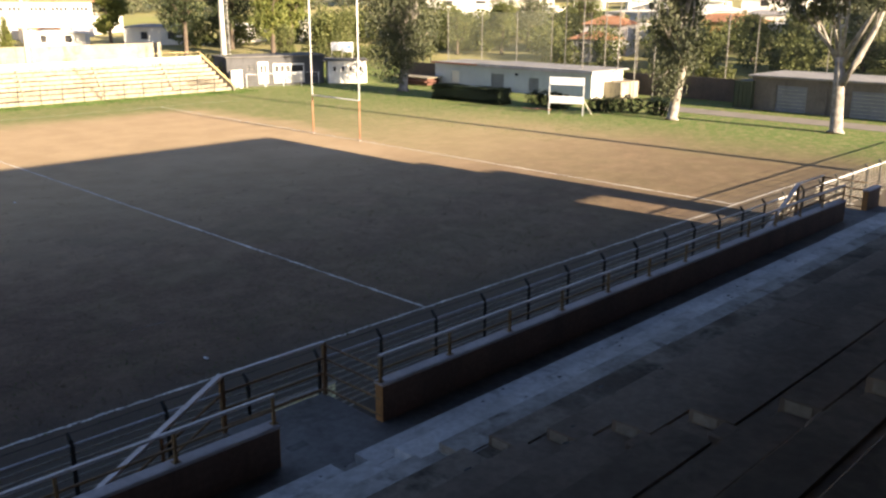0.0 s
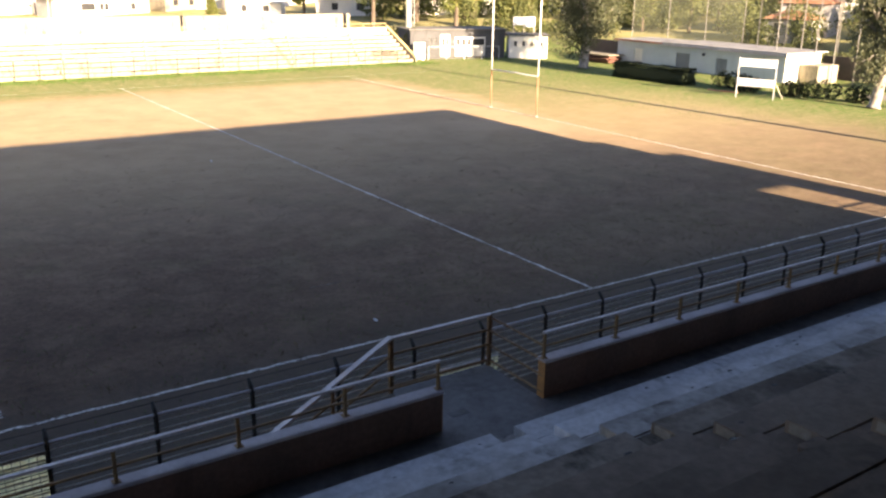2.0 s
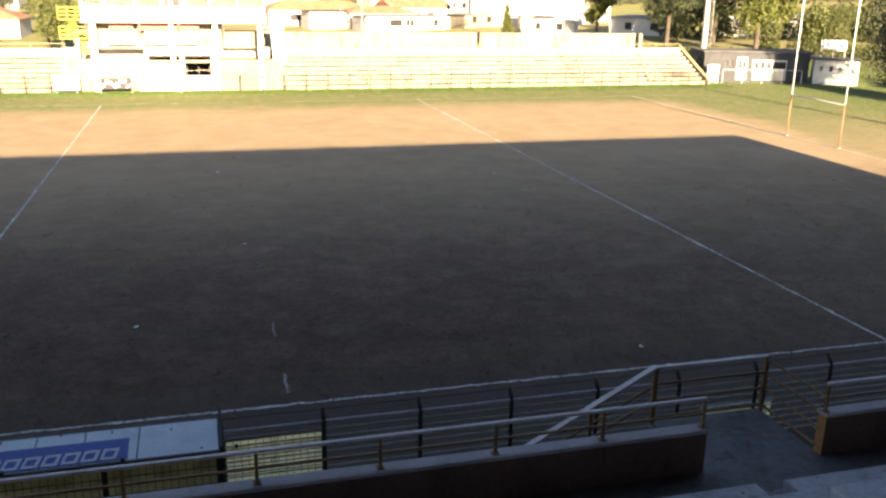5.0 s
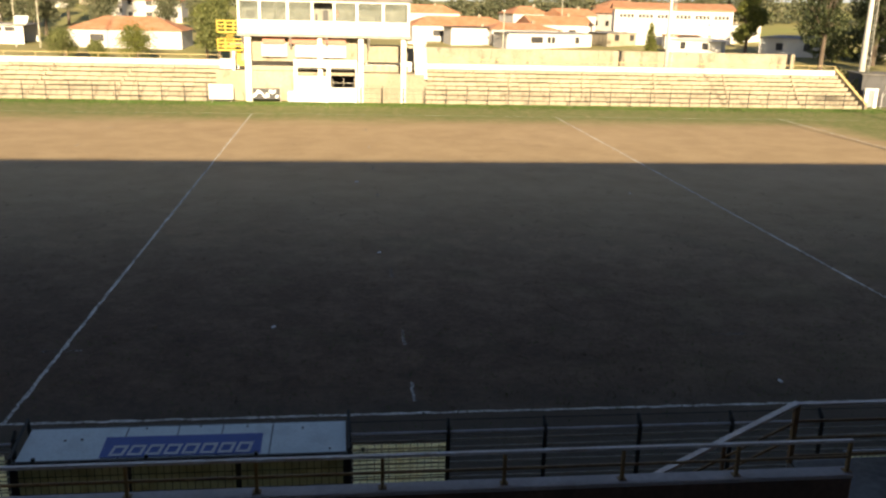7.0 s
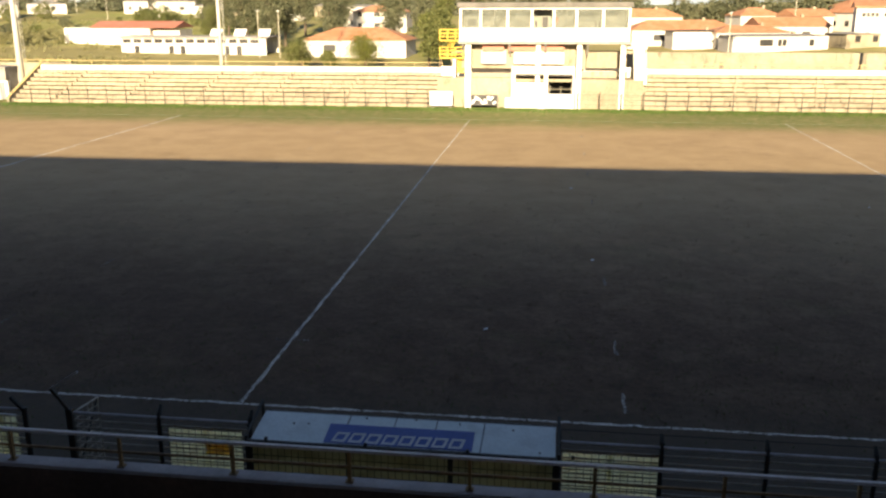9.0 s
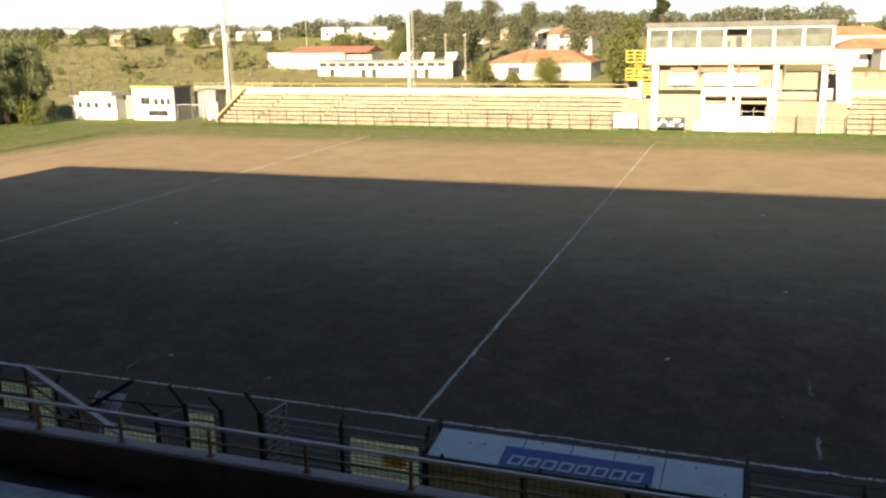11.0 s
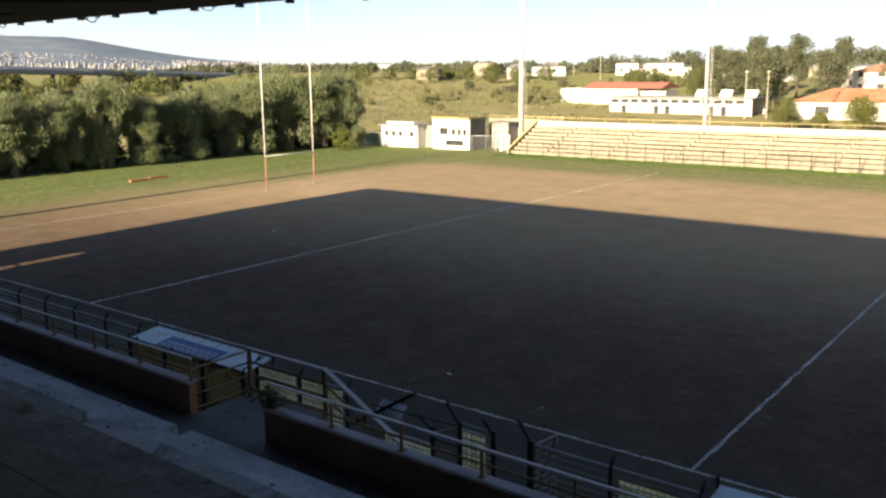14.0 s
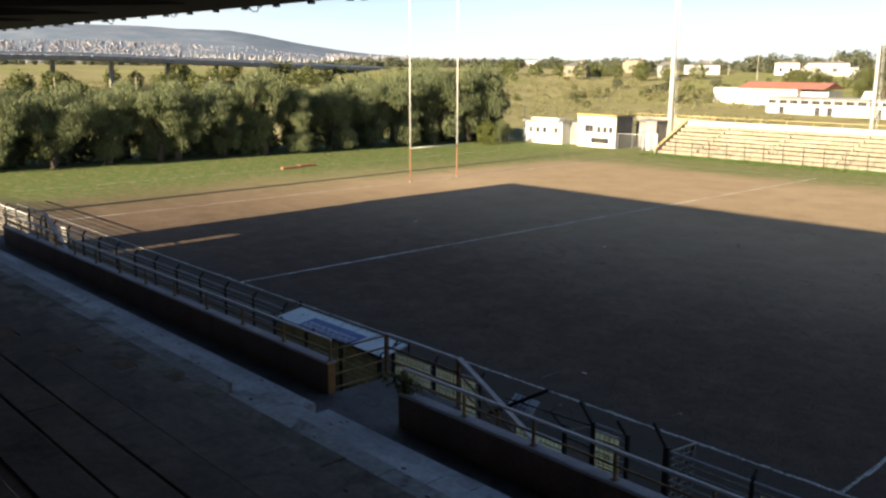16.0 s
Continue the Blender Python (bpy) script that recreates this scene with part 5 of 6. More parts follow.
chain_fence(-58.6, 71.3, -55.2, 71.8, 1.9, "grey chain link fence by the huts")
chain_fence(-79.5, 70.4, -73.6, 70.5, 1.8, "grey chain link fence by the huts")
chain_fence(67.2, 70.9, 76.2, 68.6, 1.6, "grey chain link fence before the changing rooms")

# changing rooms behind the terrace corner
ob = hut(72.1, 71.6, 12.6, 5.0, 3.45, "long grey rendered changing rooms with white panels", [(-3.9, -3.5, 1.9, 2.5), (-3.3, -2.9, 1.9, 2.5)], turn=-14.0, wall=M_WALLSHADE, roof=M_DARKGREY, name="changing_rooms")
for x0, x1, z1, panes in ((-2.4, -1.15, 2.9, ((-2.2, -1.82), (-1.7, -1.32))), (-0.5, 3.6, 2.6, ((-0.3, 0.22), (0.42, 0.97), (1.15, 1.65), (1.9, 3.45)))):
    panel = part("white_panel", slab(x0, x1, -0.06, -0.01, 0.25, z1), M_WPAINT, ob, "white painted front panel")
    for a, b in panes:
        part("window", slab(a, b, -0.09, -0.062, 1.6, min(2.5, z1 - 0.2)), M_DARK, panel)
sign = thing("billboard", 82.0, 71.0, 0, "white and blue boards raised behind the kiosk", "billboard", "", "", -20.0)
for x in (-1.4, 0.0, 1.4):
    part("post", slab(x - 0.05, x + 0.05, -0.05, 0.05, 0, 4.9), M_WIRE, sign)
part("board", slab(-1.5, 0.0, -0.1, -0.051, 3.9, 4.95), M_WHITE, sign, "white board")
part("board", slab(0.04, 1.5, -0.1, -0.051, 3.7, 4.95), M_BLUEW, sign, "pale blue patterned board")
part("blue_shape", bevel(box(bmesh.new(), 0.4, 1.2, -0.112, -0.1, 4.05, 4.6), 0.004), M_BLUE, sign)
hut(80.3, 67.9, 4.9, 3.6, 2.8, "white rendered kiosk with small dark windows", [(-1.8, -1.45, 1.5, 2.1), (-0.75, -0.4, 1.5, 2.1), (0.25, 0.6, 1.5, 2.1), (1.4, 1.75, 1.5, 2.1)], turn=-33.0, roof=M_DARKGREY, name="kiosk")


def clubhouse():
    """Long low blue-grey building with a red edged roof."""
    c = thing("clubhouse", 86.6, 35.0, 0, "long pale blue rendered clubhouse with low roof", "building", "", "", -90.0, 1.12)
    part("front_wall", window_hole_wall(bmesh.new(), -14.1, 0.0, 0, 0.2, 0, 2.55, [(-12.6, -10.8, 0.1, 1.75), (-7.5, -6.2, 0.25, 1.6)]), M_BLUEW, c)
    part("side_range_wall", window_hole_wall(bmesh.new(), -21.0, -14.1, 0.1, 0.3, 0, 2.45, [(-18.5, -17.3, 0.02, 1.75)]), M_BLUEW, c)
    part("grey_door", slab(-18.5, -17.3, 0.2, 0.25, 0.02, 1.75), M_WPAINT, c)
    part("shutter", slab(-12.6, -10.8, 0.08, 0.14, 0.1, 1.75), M_GREYDOOR, c)
    part("shutter", slab(-7.5, -6.2, 0.08, 0.14, 0.25, 1.6), M_GREYDOOR, c)
    part("end_wall", slab(0.0, 0.2, 0.0, 5.2, 0, 2.5), M_WPAINT, c, "white end wall")
    part("back_wall", slab(-21.0, 0.0, 5.0, 5.2, 0, 2.45), M_BLUEW, c)
    part("far_wall", slab(-21.0, -20.8, 0.3, 5.0, 0, 2.4), M_GREYW, c)
    part("roof", slab(-14.1, 0.6, -0.5, 5.7, 2.56, 2.7, 0.02), M_SHEET, c, "grey flat roof")
    part("fascia", slab(-14.1, 0.62, -0.54, -0.5, 2.36, 2.72), M_CAP, c, "pale fascia board")
    part("low_roof", slab(-21.3, -14.12, -0.26, 5.7, 2.47, 2.6, 0.02), M_SHEET, c, "grey roof sheets")
    part("red_edge", slab(-21.3, -14.12, -0.31, -0.262, 2.44, 2.63), M_REDROOF, c, "faded red roof edge")
    part("air_unit", slab(-9.2, -8.9, -0.16, -0.02, 1.7, 1.95), M_DARK, c)
    part("lean_to", slab(0.25, 2.2, 2.0, 5.0, 0, 1.6), M_RUBBLE, c, "low tan lean-to")


clubhouse()


def scoreboard():
    s = thing("scoreboard", 73.9, 28.6, 0, "old white scoreboard frame on two posts", "scoreboard", "", "", -70.0, 1.0)
    for x in (-1.62, 1.62):
        part("post", slab(x - 0.035, x + 0.035, -0.035, 0.035, 0, 3.5), M_GALV, s)
    part("board", slab(-1.6, 1.6, -0.05, 0.03, 2.72, 3.42, 0.01), M_WHITE, s)
    part("board", slab(-1.6, 1.6, -0.05, 0.03, 1.05, 1.72, 0.01), M_WHITE, s)
    part("brace", bar((1.55, 0, 1.6), (2.1, 1.2, 0.05), 0.06, 0.06), M_WIRE, s)


scoreboard()


def garages():
    g = thing("garage_block", 90.6, 12.9, 0, "low rendered garage block with grey shutters", "building", "", "", -90.0, 1.18)
    part("front_wall", window_hole_wall(bmesh.new(), -5.0, 20.0, 0, 0.25, 0, 2.7, [(-2.9, -0.4, 0.02, 2.1), (3.0, 6.4, 0.02, 2.05), (10.0, 13.4, 0.02, 2.05)]), M_GARAGE, g, "blotched grey rendered wall")
    for a, b in ((-2.9, -0.4), (3.0, 6.4), (10.0, 13.4)):
        d = part("shutter", slab(a, b, 0.1, 0.16, 0.02, 2.1), M_GREYDOOR, g)
        for k in range(7):
            part("slat", slab(a + 0.03, b - 0.03, 0.085, 0.1, 0.1 + 0.28 * k, 0.12 + 0.28 * k), M_WIRE, d)
    part("side_wall", slab(-5.0, -4.75, 0.25, 6.0, 0, 2.7), M_GARAGE, g)
    part("side_wall", slab(19.75, 20.0, 0.25, 6.0, 0, 2.7), M_GARAGE, g)
    part("back_wall", slab(-5.0, 20.0, 5.8, 6.0, 0, 2.7), M_GARAGE, g)
    part("roof", slab(-5.2, 20.4, -0.4, 6.3, 2.7, 2.86, 0.02), M_SHEET, g)


garages()
box_ = thing("steel_container", 90.6, 19.4, 0, "dark green steel container beside the garages", "container")
part("body", slab(-0.6, 2.4, -0.9, 0.9, 0.1, 2.75, 0.02), M_GREENBOX, box_)
for y in (-0.86, -0.43, 0.0, 0.43, 0.86):
    part("rib", slab(-0.66, -0.6, y - 0.03, y + 0.03, 0.15, 2.7), M_GREENBOX, box_)
part("plinth", slab(-0.55, 2.3, -0.85, 0.85, 0.0, 0.1), M_CONC, box_)
tagged(part("wall_boundary", slab(94.8, 95.1, 18.0, 36.0, 0, 2.4), M_BROWNW), "dark brown boundary wall behind the trees", "wall", "", "structure")
tagged(part("wall_boundary", slab(89.5, 89.8, 56.0, 67.2, 0, 2.35), M_BROWNW), "dark brown boundary wall beside the clubhouse", "wall", "", "structure")
tagged(part("wall_boundary", slab(71.5, 150.0, 88.6, 89.0, 0, 1.8), M_DARKGREY), "grey boundary wall behind the terrace corner", "wall", "", "structure")
tagged(part("wall_boundary", slab(-53.0, -24.0, 79.4, 79.7, 0, 3.3), M_BROWNW), "dark boundary wall behind the terrace", "wall", "", "structure")
tagged(part("wall_boundary", slab(16.0, 68.0, 92.6, 93.1, 0, 4.6), M_RUBBLE), "old blotched concrete wall behind the terrace", "wall", "", "structure")
tagged(part("wall_boundary", slab(-60.6, -49.0, 78.0, 78.3, 0, 3.8), M_CREAM), "cream wall behind the huts", "wall", "", "structure")

r = thing("wall_rail", -54.8, 78.15, 3.8, "yellow steel rail along a cream wall", "railing", "terrace rails")
part("top_rail", pipe([(-5.8, 0, 0.3), (5.8, 0, 0.3)], 0.04, 6), M_PALEYEL, r)
for x in (-5.7, -2.85, 0.0, 2.85, 5.7):
    part("post", slab(x - 0.03, x + 0.03, -0.03, 0.03, 0, 0.3), M_PALEYEL, r)
b = thing("dumped_boat", 85.36, 60.07, 0, "rusty red upturned tub beside the wall", "tub", size=1.1)
part("hull", bevel(box(bmesh.new(), -1.2, 1.2, -2.6, 2.6, 0.1, 0.9), 0.35, 3), M_TUB, b)
part("rim", slab(-1.25, 1.25, -2.65, 2.65, 0.88, 0.98, 0.03), M_RUBBLE, b)
for x, y in ((75.36, 34), (75.79, 32.74)):
    tagged(part("plank", slab(x - 0.15, x + 0.15, y - 0.9, y + 0.9, 0.0, 0.08, 0.01), M_POSTR), "red painted plank lying on grass", "plank", "planks on grass")
for x, y in ((-66.25, 27.62), (-66.84, 30.05)):
    tagged(part("plank", slab(x - 0.2, x + 0.2, y - 1.0, y + 1.0, 0.0, 0.22, 0.01), M_POSTR), "red painted beam lying on grass", "plank", "planks on grass")


# ---- ball net with tall poles ----
def ball_net():
    f = thing("ball_net", 84.0, 55.0, 0, "tall thin ball net on slim poles", "net")
    path = [(94.4, 63.8), (97.4, 60.4), (100.6, 57), (103.8, 53.6), (104.9, 48.1), (105.3, 41.2), (105, 33.1), (103.9, 24.9), (102.9, 16.6), (101.8, 8.3)]
    bm = bmesh.new()
    for (xa, ya), (xb, yb) in zip(path, path[1:]):
        bm.faces.new([bm.verts.new((x - 84, y - 55, z)) for x, y, z in ((xa, ya, 0.1), (xb, yb, 0.1), (xb, yb, 8.7), (xa, ya, 8.7))])
    part("netting", bm, M_NET, f, "dark see-through netting")
    for x, y in path:
        part("net_pole", pipe([(x - 84, y - 55, 0), (x - 84, y - 55, 8.9)], 0.05, 6), M_POLE, f)


ball_net()
for x, y, z in ((90.08, 41.03, 12.0), (88.96, 37.79, 12.0), (91.3, 36.48, 11.0), (90.83, 34.42, 12.0), (90.66, 32.17, 11.5), (90.61, 29.79, 12.0), (98.24, 31.75, 12.0), (97.69, 25.28, 8.0)):
    tagged(part("net_pole", pipe([(x, y, 0), (x, y, 1.13 * z)], 0.055, 6), M_POLE), "slim tall steel pole by the clubhouse", "pole", "net poles")


# ---- trees ----
def limb(bm, rng, a, b, r0, r1, sag=0.4):
    a, b = Vector(a), Vector(b)
    mid = (a + b) / 2 + Vector((rng.uniform(-sag, sag), rng.uniform(-sag, sag), rng.uniform(0, sag)))
    tube(bm, [a, mid, b], [r0, (r0 + r1) / 2, r1], 7)


def tree(name, x, y, label, tall, trunk, radius, balls, leaves, size, leaf, bark, hang=0.5, shell=0.45, lean=(0, 0), seed=1, z=0.0, slim=0.5, grown=1.0):
    """Trunk with limbs into lumps of small leaves. balls: (dx, dy, z, radius across, radius up)."""
    t = thing(name, x, y, z, label, "tree", "trees", size=grown)
    rng = random.Random(seed)
    bm = bmesh.new()
    top = Vector((lean[0], lean[1], trunk))
    tube(bm, [(0, 0, 0), (0.05, 0, 0.25), (lean[0] * 0.4, lean[1] * 0.4, trunk * 0.5), top], [radius * 1.7, radius * 1.15, radius, radius * 0.75], 9)
    for bx_, by, bz, br, bh in balls:
        limb(bm, rng, top * rng.uniform(0.75, 1.0), (bx_, by, bz), radius * 0.36, radius * 0.1, 0.5)
        for _ in range(3):
            limb(bm, rng, (bx_ * 0.7, by * 0.7, (bz + trunk) / 2), (bx_ + rng.uniform(-br, br) * 0.7, by + rng.uniform(-br, br) * 0.7, bz + rng.uniform(-0.3, 0.7) * bh), radius * 0.2, 0.02, 0.3)
    part("trunk", bm, bark, t, "", True)
    g = np.random.default_rng(seed)
    pts = clumps(g, leaves, [(a, b, c, r, r, h) for a, b, c, r, h in balls], shell)
    me = quads("crown", leaf_quads(g, pts, size, size * slim, hang), leaf)
    crown = new("crown", me)
    crown.parent = t
    return t


def lumps(seed, n, spread, low, high, r0, r1, squash=0.9):
    rng = random.Random(seed)
    out = []
    for k in range(n):
        f = k / max(1, n - 1)
        z = low + (high - low) * f
        s = spread * (1 - 0.55 * abs(2 * f - 0.8))
        a = rng.uniform(0, 6.28)
        r = rng.uniform(r0, r1)
        out.append((math.cos(a) * s * rng.uniform(0.3, 1), math.sin(a) * s * rng.uniform(0.3, 1), z, r, r * squash))
    return out


tree("eucalyptus_tree", 78.14, 55.21, "tall dense eucalyptus with pale trunk on grass", 16, 4.0, 0.45, lumps(11, 20, 3.4, 3.6, 15, 1.6, 2.7, 1.2), 23000, 0.27, M_EUCDARK, M_BARK, 0.9, 0.3, (0.4, 0.2), 11, grown=1.1)
tree("eucalyptus_tree", 77.9, 19.9, "tall eucalyptus with pale leaning trunk and drooping leaves", 16, 4.2, 0.35, lumps(12, 13, 2.1, 3.6, 15, 1.0, 1.8, 1.3), 14000, 0.25, M_EUCDARK, M_BARK, 1.2, 0.25, (0.3, -0.5), 12, grown=1.12)
tree("eucalyptus_tree", 80.09, 6.46, "forked eucalyptus with white limbs and high crown", 16, 5.2, 0.4, [(1.2, 3.2, 8.6, 1.8, 1.5), (0.5, 5.0, 9.8, 1.8, 1.5), (0.3, 1.2, 9.0, 1.6, 1.6), (-0.6, -2.6, 9.6, 1.6, 1.4), (0, 0.5, 12, 2.4, 2), (0, 3.5, 12.5, 2.4, 2), (0, -3, 13, 2.2, 2)], 13000, 0.26, M_EUCDARK, M_BARK, 1.0, 0.3, (0.2, 0.4), 13, grown=1.14)
bm = bmesh.new()
tube(bm, [(0, 0, 3.4), (0.1, -0.8, 5.0), (0.2, -1.7, 7.2), (0.2, -2.4, 9.6)], [0.3, 0.24, 0.18, 0.1], 8)
part("eucalyptus_limb", bm, M_BARK, [o for o in bpy.data.objects if o.name.startswith("eucalyptus_tree") and abs(o.location.y - 6.46) < 0.1][0], "white bare limb", True)

# row of weeping olive-green trees along the left end
FORMS = []
for s in range(4):
    rng = random.Random(40 + s)
    balls = []
    for k in range(9):
        a = rng.uniform(0, 6.28)
        r = rng.uniform(0.6, 2.7)
        balls.append((math.cos(a) * r, math.sin(a) * r, rng.uniform(3.6, 5.9), rng.uniform(0.9, 1.5), rng.uniform(0.9, 1.4)))
    for k in range(5):
        a = rng.uniform(0, 6.28)
        r = rng.uniform(0.5, 1.7)
        balls.append((math.cos(a) * r, math.sin(a) * r, rng.uniform(1.4, 2.8), rng.uniform(0.6, 1.0), rng.uniform(1.0, 1.6)))
    balls += [(0, 0, 5.9, 1.9, 1.4), (-1.6, 0.4, 1.3, 1.6, 1.3)]
    FORMS.append(tree("pepper_tree", -82.0 + 0.3 * s, 4.8 + 5.4 * s, "dense weeping olive-green tree in a row along the pitch end", 8.0, 2.2, 0.3, balls, 20000, 0.27, M_WEEP, M_BARKD, 2.2, 0.35, (0.2, 0.1), 40 + s, slim=0.2, grown=1.06))
rng = random.Random(9)
k = 0
for col, edge in enumerate((-82.3, -87.4)):
    y = -14.0 if col == 0 else -12.0
    while y < 71:
        if not (col == 0 and 4.0 < y < 22.5):
            k += 1
            m = pose(edge + 0.055 * y + rng.uniform(-0.8, 0.8), y, 0, 0, 0, rng.uniform(0, 360))
            s = rng.uniform(0.95, 1.16) * (1.16 if y > 58 else 1.0)
            copy_thing(FORMS[k % 4], m @ Matrix.Diagonal((s, s, s * rng.uniform(0.98, 1.14), 1)))
        y += rng.uniform(4.4, 5.9)
copy_thing(FORMS[1], pose(-75.0, 67.2, 0, 0, 0, 60) @ Matrix.Diagonal((0.45, 0.45, 0.4, 1)))


def shrub(name, x, y, wide, deep, tall, label, leaf, leaves, size, z=0.0, turn=0.0, group="", grown=1.1):
    """A low clipped or loose bush: woody stems and leaves down to the ground."""
    s = thing(name, x, y, z, label, "shrub", group, "", turn, grown)
    seed = int(abs(x * 7 + y * 13))
    g = np.random.default_rng(seed)
    rng = random.Random(seed)
    for _ in range(5):
        bm = bmesh.new()
        limb(bm, rng, (rng.uniform(-0.3, 0.3) * wide, 0, 0), (rng.uniform(-0.4, 0.4) * wide, rng.uniform(-0.3, 0.3) * deep, tall * 0.7), 0.04, 0.015, 0.1)
        part("stem", bm, M_BARKD, s)
    n = max(3, int(wide / 0.8))
    balls = [((i + 0.5) / n * wide - wide / 2, 0, tall * 0.5, max(0.5, wide / n * 0.8), deep / 2, tall * 0.52) for i in range(n)]
    crown = new("foliage", quads("foliage", leaf_quads(g, clumps(g, leaves, balls, 0.6), size, size * 0.6, 0.1), leaf))
    crown.parent = s




def clipped_hedge(x, y, long, deep, tall, turn):
    """A dense clipped hedge: a leafy block with a slightly uneven face."""
    h = thing("hedge", x, y, 0, "long dark clipped hedge before the clubhouse", "shrub", "", "", turn)
    g = np.random.default_rng(8)
    bm = bevel(box(bmesh.new(), -long / 2, long / 2, -deep / 2, deep / 2, 0.05, tall), 0.3, 3)
    part("twig_core", bm, M_HEDGE, h)
    n = 11000
    p = g.uniform(-1, 1, (n, 3))
    q = np.sign(p) * np.abs(p) ** 0.5
    face = g.choice(3, n, p=(0.12, 0.45, 0.43))
    q[np.arange(n), face] = np.sign(p[np.arange(n), face])
    q *= 1 + g.normal(0, 0.012, (n, 1))
    pts = q * np.array([long / 2, deep / 2, tall / 2]) + np.array([0, 0, tall / 2 + 0.03])
    pts[:, 2] += 0.05 * np.sin(1.7 * pts[:, 0]) + 0.03 * np.sin(4.1 * pts[:, 0])
    leaves = new("foliage", quads("foliage", leaf_quads(g, pts, 0.11, 0.08, 0.1), M_HEDGE))
    leaves.parent = h


clipped_hedge(75.95, 42.5, 9.4, 1.7, 1.55, -88.0)
for x, y, w, h in ((78.14, 34.39, 3.0, 1.4), (77.18, 31.92, 2.0, 1.3), (78.28, 27.65, 2.0, 1.3), (79.2, 25.55, 2.6, 1.4), (80, 22.53, 1.8, 1.3)):
    shrub("garden_shrub", x, y, w, 1.5, h, "rounded dark green shrub on the lawn", M_HEDGE, 1800, 0.15, turn=-80.0, group="lawn shrubs")
shrub("garden_shrub", 67.4, 74.6, 2.4, 1.8, 3.1, "light green shrub beside the mast", M_OLIVE, 1500, 0.2)

shrub("garden_shrub", -73.1, 62.5, 2.2, 1.8, 2.6, "yellow-green bush at the foot of the tree row", M_LIGHTLEAF, 1500, 0.2)
shrub("weed_clump", -5.95, -8.62, 0.55, 0.4, 0.42, "dull green weed growing on the parapet end", M_OLIVE, 260, 0.1, z=CAP_Z - 0.02, grown=1.0)

# ---- trees further off ----
OFF = [
    # x, y, height, spread, leaf, name
    (82.4, 111.6, 17, 6.0, M_PINE, "pine_tree"), (93.5, 115.5, 16, 5.5, M_PINE, "pine_tree"),
    (88.9, 96.6, 15, 4.2, M_LIGHTLEAF, "willow_tree"), (97, 102.9, 14, 4.0, M_LIGHTLEAF, "willow_tree"),
    (86.4, 89.7, 5.5, 2.4, M_OLIVE, "olive_tree"), (96.5, 87.8, 6.4, 2.5, M_OLIVE, "olive_tree"), (103.6, 82.5, 6, 3.0, M_OLIVE, "olive_tree"),
    (108.6, 75.7, 6.2, 4.0, M_OLIVE, "olive_tree"), (118.4, 69.6, 9.5, 4.2, M_EUC, "eucalyptus_tree"), (112, 69.6, 7.5, 3.0, M_OLIVE, "olive_tree"), (125.4, 63.8, 8.0, 3.6, M_OLIVE, "olive_tree"),
    (122.7, 55.1, 5.2, 2.8, M_OLIVE, "olive_tree"), (128.3, 47.5, 7.5, 3.2, M_EUC, "eucalyptus_tree"), (120.9, 33.5, 5.4, 2.8, M_OLIVE, "olive_tree"), (116.5, 26.5, 5.4, 2.6, M_OLIVE, "olive_tree"),
    (115.4, 17.4, 6.5, 3.2, M_EUC, "eucalyptus_tree"), (112.6, 9.9, 6.0, 3.2, M_OLIVE, "olive_tree"), (123.4, 20.3, 12, 4.5, M_EUC, "eucalyptus_tree"),
    (-53.7, 169.2, 13, 6.5, M_EUC, "eucalyptus_tree"), (-40.4, 167.3, 12.5, 5.5, M_EUC, "eucalyptus_tree"), (-62.8, 177.2, 12.5, 6, M_EUC, "eucalyptus_tree"),
    (-10.9, 121.1, 10.0, 5.0, M_OLIVE, "olive_tree"), (-5.7, 125, 8.0, 3.0, M_EUC, "eucalyptus_tree"), (-13.9, 129.1, 9.2, 3.0, M_LIGHTLEAF, "willow_tree"),
    (-24.3, 126.4, 5.8, 5.2, M_LIGHTLEAF, "round_bush"), (-34.5, 123.3, 5.2, 3.8, M_OLIVE, "round_bush"), (-29.4, 122.3, 3.2, 2.2, M_OLIVE, "round_bush"),
    (51.7, 103.1, 8.4, 1.7, M_LIGHTLEAF, "cypress_tree"), (80.2, 133.8, 12, 3.6, M_LIGHTLEAF, "willow_tree"),
    (-52.7, 173.3, 13, 4.5, M_EUC, "eucalyptus_tree"), (-28.2, 173.4, 14, 5, M_EUC, "eucalyptus_tree"), (-13.7, 151.1, 11, 4, M_OLIVE, "olive_tree"), (-67, 167.1, 9, 3.5, M_OLIVE, "olive_tree"), (-74, 195.1, 13, 3.6, M_EUC, "eucalyptus_tree"), (-65.8, 198.2, 15, 5, M_EUC, "eucalyptus_tree"), (-57.6, 206.3, 15.5, 5, M_EUC, "eucalyptus_tree"), (-48.4, 208.3, 14.5, 5.5, M_EUC, "eucalyptus_tree"), (-81.1, 201, 10, 3.5, M_EUC, "eucalyptus_tree"),
    (-19.8, 164.1, 12.5, 4, M_EUC, "eucalyptus_tree"), (-6.7, 131.1, 16, 2.6, M_PINE, "pine_tree"), (-87.2, 180.9, 7, 3.5, M_OLIVE, "olive_tree"),
]
